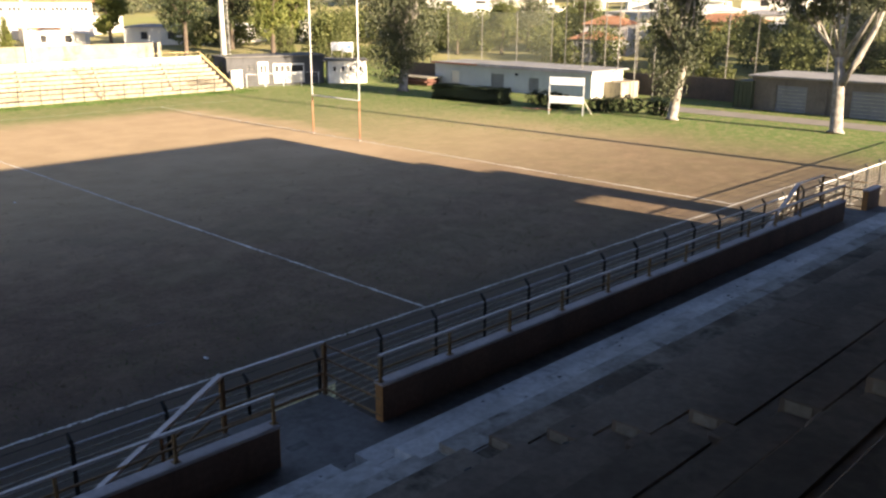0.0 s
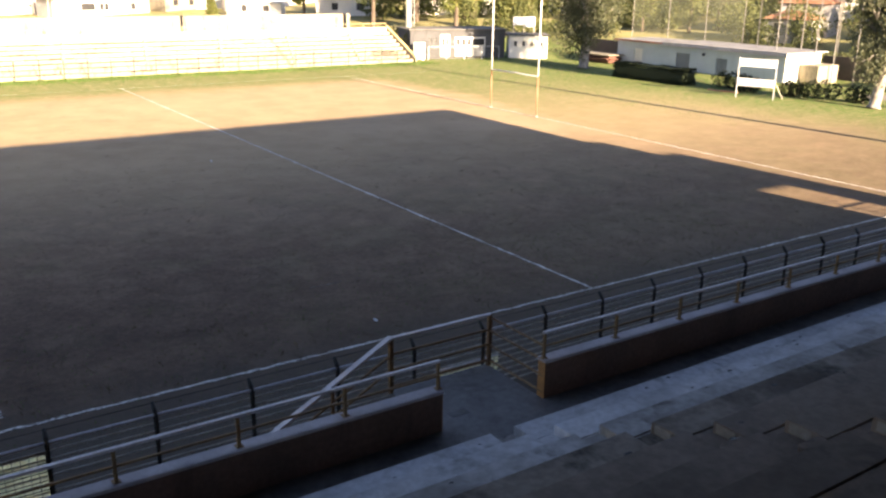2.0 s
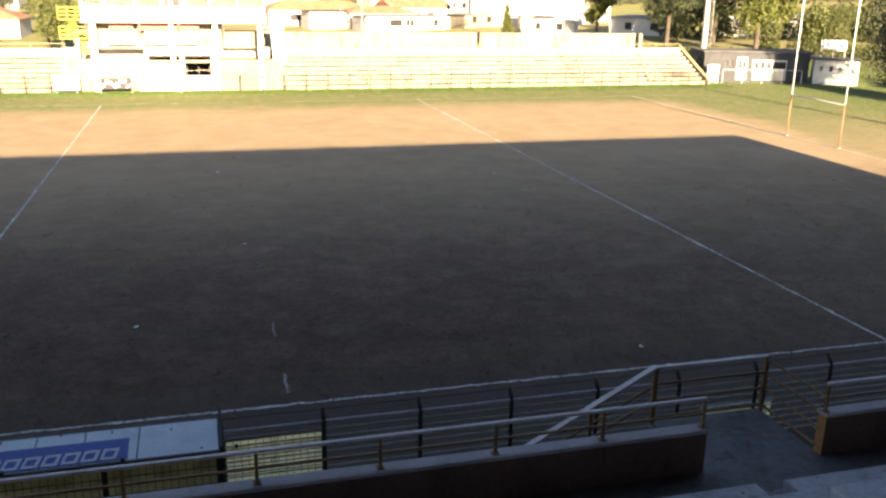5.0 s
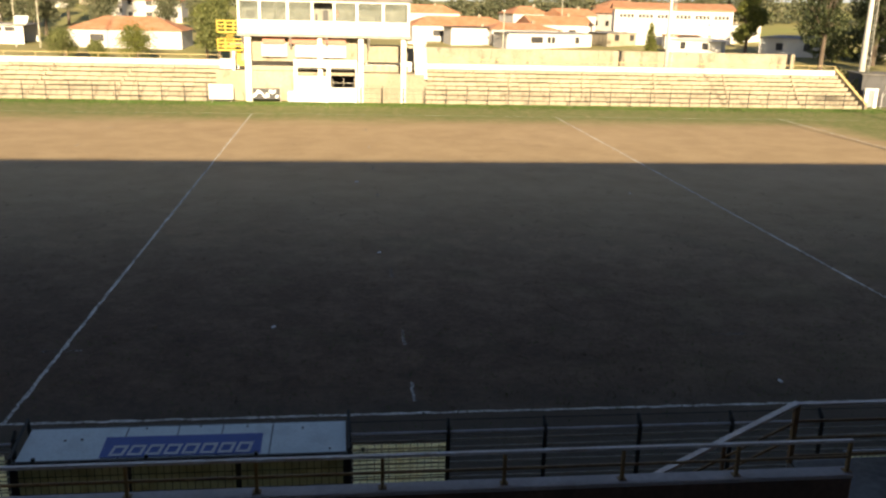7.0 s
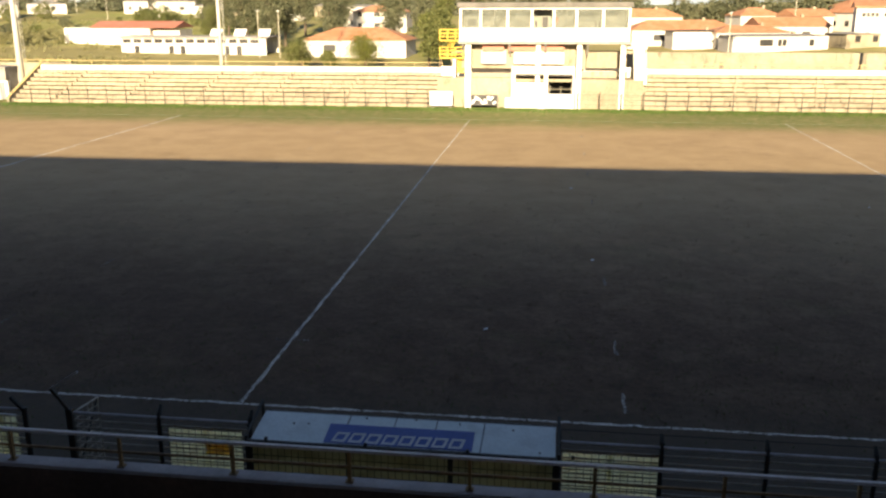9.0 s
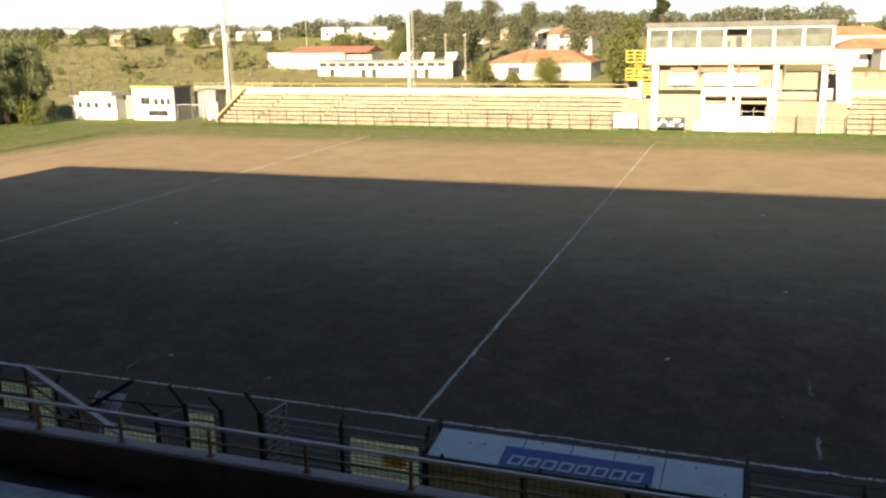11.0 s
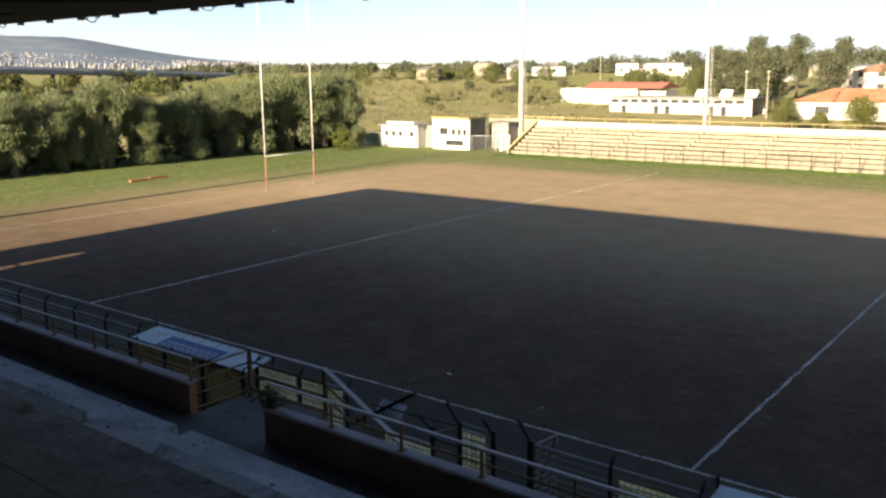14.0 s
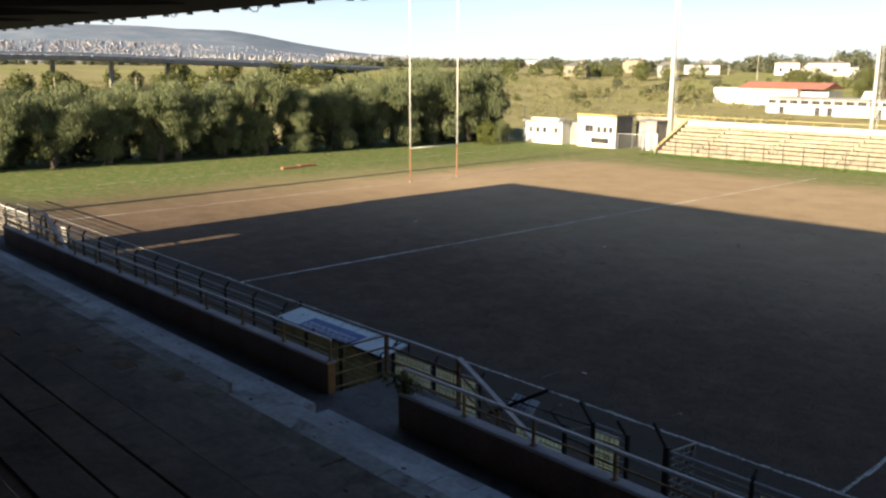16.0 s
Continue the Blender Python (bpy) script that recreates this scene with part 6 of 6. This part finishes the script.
for k, (x, y, h, w, leaf, name) in enumerate(OFF):
    grown = 1.13 if x > 80 and y < 105 else 1.0
    low = 0.12 * h if h < 8 else 0.22 * h
    if name == "cypress_tree":
        balls = [(0, 0, 1.2 + 0.9 * i, 1.6 - 0.17 * i, 0.9) for i in range(8)]
    else:
        balls = lumps(60 + k, 13, w * 0.62, low + w * 0.3, h - w * 0.28, w * 0.3, w * 0.5, 0.9)
    words = {"pine_tree": "tall dark pine beyond the ground wall", "willow_tree": "light yellow-green drooping tree", "olive_tree": "rounded grey-green olive tree beyond the fence", "eucalyptus_tree": "open crowned dark eucalyptus in the distance", "round_bush": "round light green garden bush", "cypress_tree": "narrow yellow-green conifer by a wall"}[name]
    tree(name, x, y, words, h, h * 0.35, 0.14 + h * 0.012, balls, 7500, 0.22 if h < 10 else 0.42, leaf, M_BARKD, 0.7 if name != "willow_tree" else 1.4, 0.3, (0.2, 0.1), 60 + k, rise(x, y), grown=grown)


def far_wood(name, x0, y0, x1, y1, deep, tall, count, size, label, seed, leaf=None, thick=0.16):
    """A distant band of trees: countless lumps of foliage on the land."""
    g = np.random.default_rng(seed)
    length = math.hypot(x1 - x0, y1 - y0)
    n = max(6, int(length / (tall * thick)))
    balls = []
    for _ in range(n):
        f = g.uniform()
        o = g.uniform(-deep, deep) / 2
        x, y = x0 + (x1 - x0) * f + o * (y1 - y0) / length, y0 + (y1 - y0) * f - o * (x1 - x0) / length
        h = tall * g.uniform(0.55, 1.0)
        balls.append((x, y, rise(x, y) + h * 0.5, h * g.uniform(0.35, 0.7), h * 0.5, h * 0.52))
    me = quads(name, leaf_quads(g, clumps(g, count, balls, 0.5), size, size * 0.7, 0.2), leaf or M_FARWOOD)
    tagged(new(name, me), label, "woodland", "", "stuff")


far_wood("far_wood", -566, 393, -253, 600, 60, 5.5, 32000, 1.30, "dark line of distant woodland", 1)
far_wood("far_wood", -263, 590, 63, 561, 60, 13, 36400, 1.50, "dark line of distant woodland", 2)
far_wood("far_wood", 9, 263, 132, 235, 26, 8.5, 41600, 0.65, "dark trees behind the red roofed houses", 3, M_EUC, 0.22)
far_wood("far_wood", 122, 231, 333, 103, 30, 10, 36400, 0.75, "dark trees behind the houses", 4, M_EUC, 0.25)
far_wood("far_wood", -162, 300, -19, 291, 30, 7, 23400, 0.75, "low trees among distant buildings", 5, None, 0.3)
far_wood("far_wood", -334, 247, -152, 301, 30, 5, 20800, 0.70, "low bushes on the far meadow", 6, None, 0.4)
far_wood("far_wood", -145, -62, -211, 128, 36, 5.4, 34000, 0.5, "grey-green bushes below the elevated road", 21, M_OLIVE, 0.5)
far_wood("far_wood", -208, 204, -142, 236, 34, 5.0, 16000, 0.42, "grey-green trees round the ruined farmhouses", 22, M_OLIVE, 0.7)
far_wood("far_wood", -132, 150, -99, 173, 26, 3.0, 12000, 0.3, "tall dry bushes on open land", 23, M_DRY, 0.6)
far_wood("undergrowth", -86.2, -14, -82.0, 70, 3.0, 3.6, 26000, 0.34, "dark leafy undergrowth behind the tree row", 24, M_EUC, 0.3)
far_wood("far_wood", -422, 72, -304, 328, 40, 2.6, 23400, 0.90, "distant trees beyond the viaduct", 7, None, 0.3)
far_wood("far_wood", 130, 95, 150, -23, 30, 5.5, 28000, 0.45, "trees behind the garages", 8, M_OLIVE, 0.25)
far_wood("far_wood", -116, 241, -71, 226, 14, 5, 13000, 0.45, "dark trees behind the red roofed shed", 12, M_OLIVE, 0.3)
far_wood("far_wood", 90, 132, 152, 82, 16, 7, 31200, 0.45, "trees behind the changing rooms", 13, M_OLIVE, 0.3)
far_wood("far_wood", 109, 61, 116, 6, 8, 5.2, 30000, 0.30, "trees beyond the ball net", 14, M_OLIVE, 0.3)
far_wood("meadow_bushes", -240, 118, -80, 190, 110, 2.6, 9000, 0.35, "scattered olive bushes on open land", 25, M_OLIVE, 1.6)
far_wood("meadow_bushes", -150, 190, -60, 215, 50, 3.2, 7000, 0.4, "scattered dark bushes on open land", 26, M_EUC, 1.4)
far_wood("undergrowth", 72, 96, 118, 78, 10, 2.8, 16000, 0.32, "green undergrowth between the trees beyond the wall", 27, M_OLIVE, 0.3)
far_wood("undergrowth", 92, 66, 108, 30, 6, 1.9, 12000, 0.26, "low green undergrowth by the ball net", 28, M_OLIVE, 0.35)
far_wood("meadow_scrub", -243, 122, -91, 201, 100, 0.8, 30000, 0.35, "dry yellow-green scrub on open land", 9, M_DRY, 0.12)
far_wood("meadow_scrub", -172, 94, -63, 121, 34, 0.8, 22000, 0.26, "dry scrub behind the huts", 10, M_DRY, 0.15)
far_wood("meadow_scrub", -260, -25, -102, 80, 110, 0.9, 22000, 0.35, "dry scrub beyond the tree row", 11, M_DRY, 0.15)


# ---- houses behind the terrace ----
def house(x, y, wide, deep, eave, ridge, label, turn=0.0, wall=None, roof=None, hip=True, windows=((-0.3, 0.12), (0.1, 0.12)), name="house"):
    b = thing(name, x, y, rise(x, y), label, "house", "distant houses", "", turn)
    h, d = wide / 2, deep / 2
    wall, roof = wall or M_HOUSEW, roof or M_ROOF
    storeys = 2 if eave > 5 else 1
    part("wall", slab(-h, h, -d, d, -1.0, eave), wall, b)
    o = 0.5
    bm = bmesh.new()
    a = [bm.verts.new(p) for p in ((-h - o, -d - o, eave), (h + o, -d - o, eave), (h + o, d + o, eave), (-h - o, d + o, eave))]
    e = min(d, h * 0.8) if hip else 0.0
    r = [bm.verts.new((-h - o + (e if hip else 0), 0, ridge)), bm.verts.new((h + o - (e if hip else 0), 0, ridge))]
    for f in ((a[0], a[1], r[1], r[0]), (a[2], a[3], r[0], r[1]), (a[1], a[2], r[1]), (a[3], a[0], r[0]), (a[3], a[2], a[1], a[0])):
        bm.faces.new(f)
    part("roof", bm, roof, b, "terracotta tiled roof" if roof is M_ROOF else "")
    for s in range(storeys):
        for f, w in windows:
            z = 1.0 + 3.0 * s
            win = part("window", slab(f * wide, f * wide + w * wide, -d - 0.03, -d + 0.02, z, z + 1.3), M_DARK, b)
            part("sill", slab(f * wide - 0.1, f * wide + w * wide + 0.1, -d - 0.12, -d - 0.02, z - 0.1, z), wall, win)
    part("chimney", slab(h * 0.4, h * 0.4 + 0.6, -0.3, 0.3, eave, ridge + 0.5), M_RUBBLE, b)
    return b


house(-30.8, 152.4, 20, 12, 3.1, 5.4, "low white house with hipped terracotta roof")
house(-41.2, 227.4, 15, 10, 5.2, 7.0, "white two storey house with terracotta roof", windows=((-0.4, 0.08), (-0.1, 0.1), (0.15, 0.1), (0.36, 0.08)))
house(35, 188.8, 24, 10, 3.3, 5.4, "long white house with terracotta roof", 8)
house(58.5, 190.5, 15, 10, 3.4, 5.4, "white house with terracotta roof", 10, hip=False)
house(47.3, 178.6, 16, 9, 3.2, 4.6, "low white house with terracotta roof", 12)
house(67.8, 212.4, 10, 9, 4.0, 5.8, "white gabled house with terracotta roof", 20, hip=False)
house(80.4, 214, 10, 9, 4.2, 6.2, "white gabled house with terracotta roof", -60, hip=False)
house(57.6, 222.6, 11, 9, 4.0, 6.0, "white house with terracotta roof", 15)
house(89.6, 239.9, 14, 9, 4.0, 6.0, "white house with terracotta roof", 15)
house(29.2, 232.8, 22, 9, 3.6, 5.8, "white house with terracotta roof", 6)
house(36.5, 176.8, 11, 6, 3.6, 3.9, "plain white flat shed", 10, roof=M_BROWNW, windows=())
house(50.8, 168.6, 20, 7, 3.0, 3.3, "low white flat roofed house", 14, roof=M_SHEET, windows=((-0.22, 0.14), (-0.03, 0.04), (0.02, 0.04), (0.3, 0.05)))
house(68.1, 172.1, 10, 7, 2.6, 3.0, "low rough grey shed among houses", 20, wall=M_RUBBLE, roof=M_SHEET)
house(92.5, 171.7, 15, 7, 3.9, 4.1, "low pale annex beside the school", 20, roof=M_SHEET, windows=())
house(150, 52.5, 13, 10, 3.2, 4.6, "orange rendered house with terracotta roof beyond the net", -75, wall=M_OCHREW, windows=((-0.3, 0.14), (0.1, 0.14)))
house(141, 45.0, 9, 7, 1.6, 2.8, "low cream house with grey roof among trees", -70, wall=M_CREAM, roof=M_SHEET)
house(121, 56, 6.4, 6, 4.4, 5.6, "cream house with terracotta roof among trees", -70)
house(114, 53.6, 6, 5, 2.8, 3.9, "small house with terracotta roof among trees", -70)
house(262, 92, 26, 14, 2.0, 2.6, "white industrial shed in the distance", -60, roof=M_SHEET)
house(262, 124, 22, 12, 3.0, 3.5, "white industrial shed in the distance", -60, roof=M_SHEET)
house(262, 60, 20, 12, 2.6, 3.2, "white industrial shed in the distance", -70, roof=M_SHEET)
house(255, 150, 24, 14, 3.0, 3.6, "white industrial shed in the distance", -60, roof=M_SHEET)
house(190, 150, 22, 12, 4.6, 5.2, "white industrial shed beyond the trees", -45, roof=M_SHEET)
house(150.6, 8.9, 30, 14, 7.0, 7.6, "large white industrial shed", -80, roof=M_SHEET)

rng = random.Random(77)
for k in range(16):
    f = k / 15
    x, y = 150 + rng.uniform(-6, 16), 8 + 112 * f + rng.uniform(-3, 3)
    w, e = rng.uniform(6, 13), rng.uniform(2.2, 4.6)
    house(x, y, w, rng.uniform(6, 9), e, e + rng.uniform(0.4, 0.9), "plain white shed among trees beyond the ground", -60 + rng.uniform(-25, 25), wall=rng.choice((M_WPAINT, M_WPAINT, M_HOUSEW)), roof=rng.choice((M_SHEET, M_WPAINT, M_WPAINT)), windows=((-0.3, 0.1), (0.15, 0.12)), name="shed")
for x, y, w, e in ((92, 138, 12, 3.2), (106, 130, 9, 2.8), (118, 122, 11, 3.4), (129, 113, 9, 2.6), (76, 146, 10, 2.6), (138, 104, 10, 3.0)):
    house(x, y, w, 7, e, e + 0.5, "plain white shed beyond the boundary wall", -30 + rng.uniform(-15, 15), wall=M_WPAINT, roof=rng.choice((M_SHEET, M_WPAINT)), windows=((-0.25, 0.1), (0.15, 0.12)), name="shed")
for k in range(22):
    x, y = 190 + rng.uniform(0, 45), 15 + 185 * k / 21 + rng.uniform(-4, 4)
    w, e = rng.uniform(8, 16), rng.uniform(2.0, 4.4)
    house(x, y, w, rng.uniform(6, 10), e, e + rng.uniform(0.4, 0.8), "plain white shed in the distance", -60 + rng.uniform(-25, 25), wall=M_WPAINT, roof=rng.choice((M_WPAINT, M_SHEET)), windows=((-0.2, 0.12),), name="shed")

for k in range(14):
    x, y = -205 + 13.5 * k + rng.uniform(-5, 5), 235 + rng.uniform(0, 75)
    w, e = rng.uniform(5, 11), rng.uniform(2.0, 3.6)
    house(x, y, w, rng.uniform(6, 9), e, e + rng.uniform(0.4, 1.4), "pale house on the far plain", rng.uniform(0, 50), wall=rng.choice((M_HOUSEW, M_HOUSEW, M_CREAM)), roof=rng.choice((M_SHEET, M_SHEET, M_ROOF)), windows=((-0.25, 0.12), (0.12, 0.1)))


def school():
    s = thing("school", 79.2, 167.9, rise(79.2, 167.9), "long white two storey school with red roof", "building", "", "", -14.0)
    part("wall", slab(-12.5, 12.5, 0, 11, -1, 7.6), M_HOUSEW, s)
    bm = bmesh.new()
    prism(bm, [(-0.6, 7.6), (5.5, 8.9), (11.6, 7.6), (11.6, 7.4), (-0.6, 7.4)], -13.0, 13.0)
    part("roof", bm, M_ROOF, s, "low terracotta roof")
    for g in range(6):
        for k in range(4):
            x = -11.4 + g * 4.0 + k * 0.8
            part("window", slab(x, x + 0.62, -0.04, 0.02, 5.6, 6.4), M_DARK, s)
    part("window", slab(-10.4, -9.6, -0.04, 0.02, 1.6, 2.6), M_DARK, s)
    part("lean_roof", slab(-2.5, 5.0, -9.0, -2.0, 2.2, 2.4), M_ROOF, s)
    part("lean_wall", slab(-2.3, 4.8, -8.6, -2.2, -1.0, 2.2), M_HOUSEW, s)


school()


def long_white_building():
    b = thing("long_building", -64, 149, rise(-64, 149), "long low white building with solar water heaters on its roof", "building")
    part("wall", window_hole_wall(bmesh.new(), -15, 15, 0, 0.3, -0.5, 3.2, [(-14.6 + 2.2 * k, -12.9 + 2.2 * k, 2.1, 2.85) for k in range(13)]), M_HOUSEW, b)
    part("dark_back", slab(-15, 15, 0.34, 0.5, -0.5, 3.2), M_DARK, b)
    part("back_wall", slab(-15, 15, 7.7, 8, -0.5, 3.2), M_WPAINT, b)
    part("roof", slab(-15.5, 15.8, -0.8, 8.3, 3.2, 3.4), M_SHEET, b)
    for x in (-12.2, -5.0, -2.6, 6.5, 9.0):
        part("door", slab(x, x + 1.0, -0.05, -0.01, -0.3, 1.6), M_DARK, b)
    for x in (3.5, 8.5, 13.5):
        p = part("solar_panel", bar((x, 3.2, 3.4), (x, 4.5, 4.7), 2.4, 0.1), M_WHITE, b, "tilted pale solar panel")
        part("panel_leg", slab(x - 1.0, x - 0.9, 4.3, 4.4, 3.4, 4.5), M_WIRE, p)
        part("panel_leg", slab(x + 0.9, x + 1.0, 4.3, 4.4, 3.4, 4.5), M_WIRE, p)
    s = thing("red_roof_shed", -91.3, 166.8, rise(-91.3, 166.8), "white shed with a faded red roof", "building")
    part("wall", slab(-10, 10, 0, 10, -1, 3.6), M_HOUSEW, s)
    bm = bmesh.new()
    prism(bm, [(-0.4, 3.6), (5, 5.0), (10.4, 3.6)], -4.0, 16.0)
    part("roof", bm, M_REDROOF, s)
    part("annex", slab(10, 16, 2, 9, -1, 3.2), M_WPAINT, s)


long_white_building()
for x, y, w, t, e, m, lab in ((-180, 214, 7.5, 30, 3.6, M_RUBBLE, "pale ruined farmhouse on the meadow"), (-183, 252, 6.5, 25, 4.4, M_RUBBLE, "pale ruined farmhouse on the meadow"), (-274, 290, 6, 40, 2.0, M_CREAM, "small white shed in the distance"), (-138, 277, 8, 25, 4.0, M_HOUSEW, "white house in the distance"), (-126, 283, 13, 20, 4.0, M_HOUSEW, "white house in the distance"), (-106, 271, 16, 15, 3.4, M_HOUSEW, "white warehouse in the distance"), (-52, 255, 14, 5, 5.0, M_HOUSEW, "white warehouse in the distance"), (-162, 262, 12, 30, 3.0, M_HOUSEW, "white house in the distance"), (-93, 263, 22, 18, 2.2, M_CREAM, "low pale wall of a yard in the distance"), (-208, 290, 10, 30, 3.0, M_HOUSEW, "white house in the distance"), (-304, 328, 10, 40, 4.0, M_HOUSEW, "white house in the distance")):
    house(x, y, w, 8, e, e + 0.6, lab, t, wall=m, roof=M_SHEET)
for x, y, h in ((-151.9, 262.4, 13), (-119.6, 270.8, 12), (-47.7, 141.2, 8.5), (-44.1, 142.3, 8.5), (-129.7, 240.6, 12.5), (-60.4, 251.3, 12), (39, 150.7, 8), (61.6, 196.5, 9)):
    p = thing("street_lamp", x, y, rise(x, y), "thin pale pole with a small lamp head", "lamp post", "distant lamp posts")
    part("pole", pipe([(0, 0, 0), (0, 0, h)], [0.09, 0.06], 6), M_WIRE, p)
    part("lamp_head", slab(-0.3, 0.3, -0.1, 0.1, h, h + 0.12, 0.03), M_WHITE, p)


# ---- viaduct, town and hills ----
def viaduct():
    path = [(-172, -33), (-187, 17), (-198, 57), (-216, 108), (-243, 163), (-289, 238), (-344, 317)]
    v = thing("viaduct", -200, 80, 0, "long grey elevated road on concrete piers", "viaduct")
    tops = [12.4, 12.7, 12.8, 11.7, 10.6, 9.5, 8.8]
    for (xa, ya), (xb, yb), za, zb in zip(path, path[1:], tops, tops[1:]):
        a, b = Vector((xa + 200, ya - 80, za)), Vector((xb + 200, yb - 80, zb))
        part("deck", bar(a - Vector((0, 0, 1.0)), b - Vector((0, 0, 1.0)), 9.0, 1.0), M_GREYW, v, "grey concrete deck")
        part("guard_rail", bar(a, b, 0.25, 0.55), M_GALV, v)
        n = 3
        for k in range(n):
            c = a + (b - a) * (k + 0.5) / n
            part("pier", slab(c.x - 0.45, c.x + 0.45, c.y - 0.45, c.y + 0.45, -1.0, c.z - 1.4), M_GREYW, v)


viaduct()


def crest(f):
    """Height of the skyline, from the open plain in the north to the high ridge in the west."""
    return float(np.interp(28 + 90 * f, (40, 47, 50.3, 53.2, 55.3, 57.4, 60.9, 65.5, 71, 75, 118), (8, 26, 46, 56, 70, 87, 112, 130, 136, 122, 90)))


def hills():
    """A long low range behind the town."""
    bm = bmesh.new()
    last = None
    for k in range(61):
        a = radians(28 + k * 1.5)
        f = k / 60
        r = 3000
        x, y = -math.sin(a) * r, math.cos(a) * r
        e = crest(f) + (4 * math.sin(23 * f) + 2.5 * math.sin(57 * f) + 1.5 * math.sin(91 * f)) * min(1.0, max(0.0, (f - 0.2) / 0.1))
        cols = []
        for j in range(7):
            g = j / 6
            rr = r - 1300 * (1 - g)
            h = 4 + e * g ** 1.3
            cols.append(bm.verts.new((x / r * rr, y / r * rr, h + (5 * math.sin(13 * f + 9 * g) * g))))
        back = bm.verts.new((x * 1.2, y * 1.2, -5))
        cols.append(back)
        if last:
            for j in range(7):
                bm.faces.new((last[j], cols[j], cols[j + 1], last[j + 1]))
        last = cols
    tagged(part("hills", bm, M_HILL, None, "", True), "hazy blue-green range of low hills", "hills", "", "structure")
    rng = random.Random(5)
    bm = bmesh.new()
    for k in range(9000):
        a = radians(32 + 60 * rng.random())
        f = (math.degrees(a) - 28) / 90
        g = rng.random() ** 1.7 * 0.62
        e = crest(f)
        rr = 3000 - 1300 * (1 - g)
        if g < 0.25:
            rr -= rng.uniform(0, 700)
        x, y = -math.sin(a) * rr, math.cos(a) * rr
        z = 4 + e * g ** 1.3 + (8 if g < 0.25 else 0) + (8 if f < 0.3 else 0)
        w, h = rr * rng.uniform(0.0004, 0.0011), rr * rng.uniform(0.0005, 0.0012) * (2.2 if rng.random() < 0.07 else 1)
        h *= 0.6 + 0.8 * min(1.0, max(0.0, (f - 0.05) / 0.3))
        box(bm, x - w, x + w, y - w, y + w, z - 10, z + h)
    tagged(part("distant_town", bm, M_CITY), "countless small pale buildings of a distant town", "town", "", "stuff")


hills()


# ---- litter and grass ----
for x, y in ((20.37, 1.33), (5.95, 6.23), (-9.31, 2.06), (9.63, 14.69), (-21.61, 19.5), (-34.97, 16.96), (24.13, 26.31), (8.92, 29.37)):
    bm = bmesh.new()
    box(bm, -0.09, 0.09, -0.045, 0.045, 0, 0.05)
    bevel(bm, 0.018, 2)
    for v in bm.verts:
        v.co.z += 0.02 * math.sin(40 * v.co.x)
        v.co.z = max(0.0, v.co.z)
    ob = tagged(part("litter", bm, M_LITTER), "crumpled white litter on the bare pitch", "litter", "litter on the pitch")
    ob.matrix_basis = pose(x, y, 0.0, 0, 0, 40 * x)


for k in range(9):
    tagged(part("field_post", pipe([(-105.0 + 1.4 * k, 9.5 * k - 1.0, 0), (-105.0 + 1.4 * k, 9.5 * k - 1.0, 8.6)], 0.09, 6), M_CREAM), "pale concrete post beyond the tree row", "post", "field posts")


tagged(part("field_post", pipe([(-74.9, 71.8, 0), (-74.9, 71.8, 7.6)], 0.06, 6), M_POLE), "thin dark pole beside the huts", "post", "field posts")


def grass(name, count, place, size, label, seed, leaf=None):
    g = np.random.default_rng(seed)
    pts = place(g, count)
    d = g.normal(size=(count, 3)) * 0.35
    d[:, 2] = 1
    s = np.cross(d, g.normal(size=(count, 3)))
    s /= np.linalg.norm(s, axis=1)[:, None]
    k = g.uniform(0.5, 1.5, (count, 1)) * size
    pts = pts - np.array([0, 0, 0.01])
    c = np.stack([pts - s * k * 0.18, pts + s * k * 0.18, pts + d * k + s * k * 0.05, pts + d * k - s * k * 0.05], 1)
    tagged(new(name, quads(name, c, leaf or M_GRASS)), label, "grass", "", "stuff")


grass("grass", 26000, lambda g, n: np.stack([g.uniform(-52, 66, n), 69.3 - np.abs(g.normal(0, 1.6, n)), np.zeros(n)], 1), 0.13, "green grass tufts along the terrace foot", 1)
grass("grass", 14000, lambda g, n: np.stack([g.uniform(60, 83, n), g.uniform(20, 72, n), np.zeros(n)], 1), 0.07, "short green grass on the lawn", 2)
grass("grass", 14000, lambda g, n: np.stack([g.uniform(-81, -62, n), g.uniform(0, 70, n), np.zeros(n)], 1), 0.07, "short green grass by the tree row", 3)
grass("grass", 9000, lambda g, n: np.stack([g.uniform(-30, 40, n), g.uniform(-4.5, 6.0, n), np.zeros(n)], 1), 0.05, "sparse weeds along the near touch line", 4)


def clumped(g, n):
    """Weeds in small tufts, thicker towards the right and the near side."""
    c = n // 12
    x, y = g.uniform(-30, 47, c), np.abs(g.normal(0, 13, c)) + 0.2
    r = g.uniform(0.06, 0.32, c)
    k = g.integers(0, c, n)
    o = g.normal(size=(n, 2))
    return np.stack([x[k] + o[:, 0] * r[k], y[k] + o[:, 1] * r[k], np.zeros(n)], 1)


grass("weeds", 50000, clumped, 0.045, "low brown and green weeds in tufts on the bare pitch", 6, M_WEEDS)
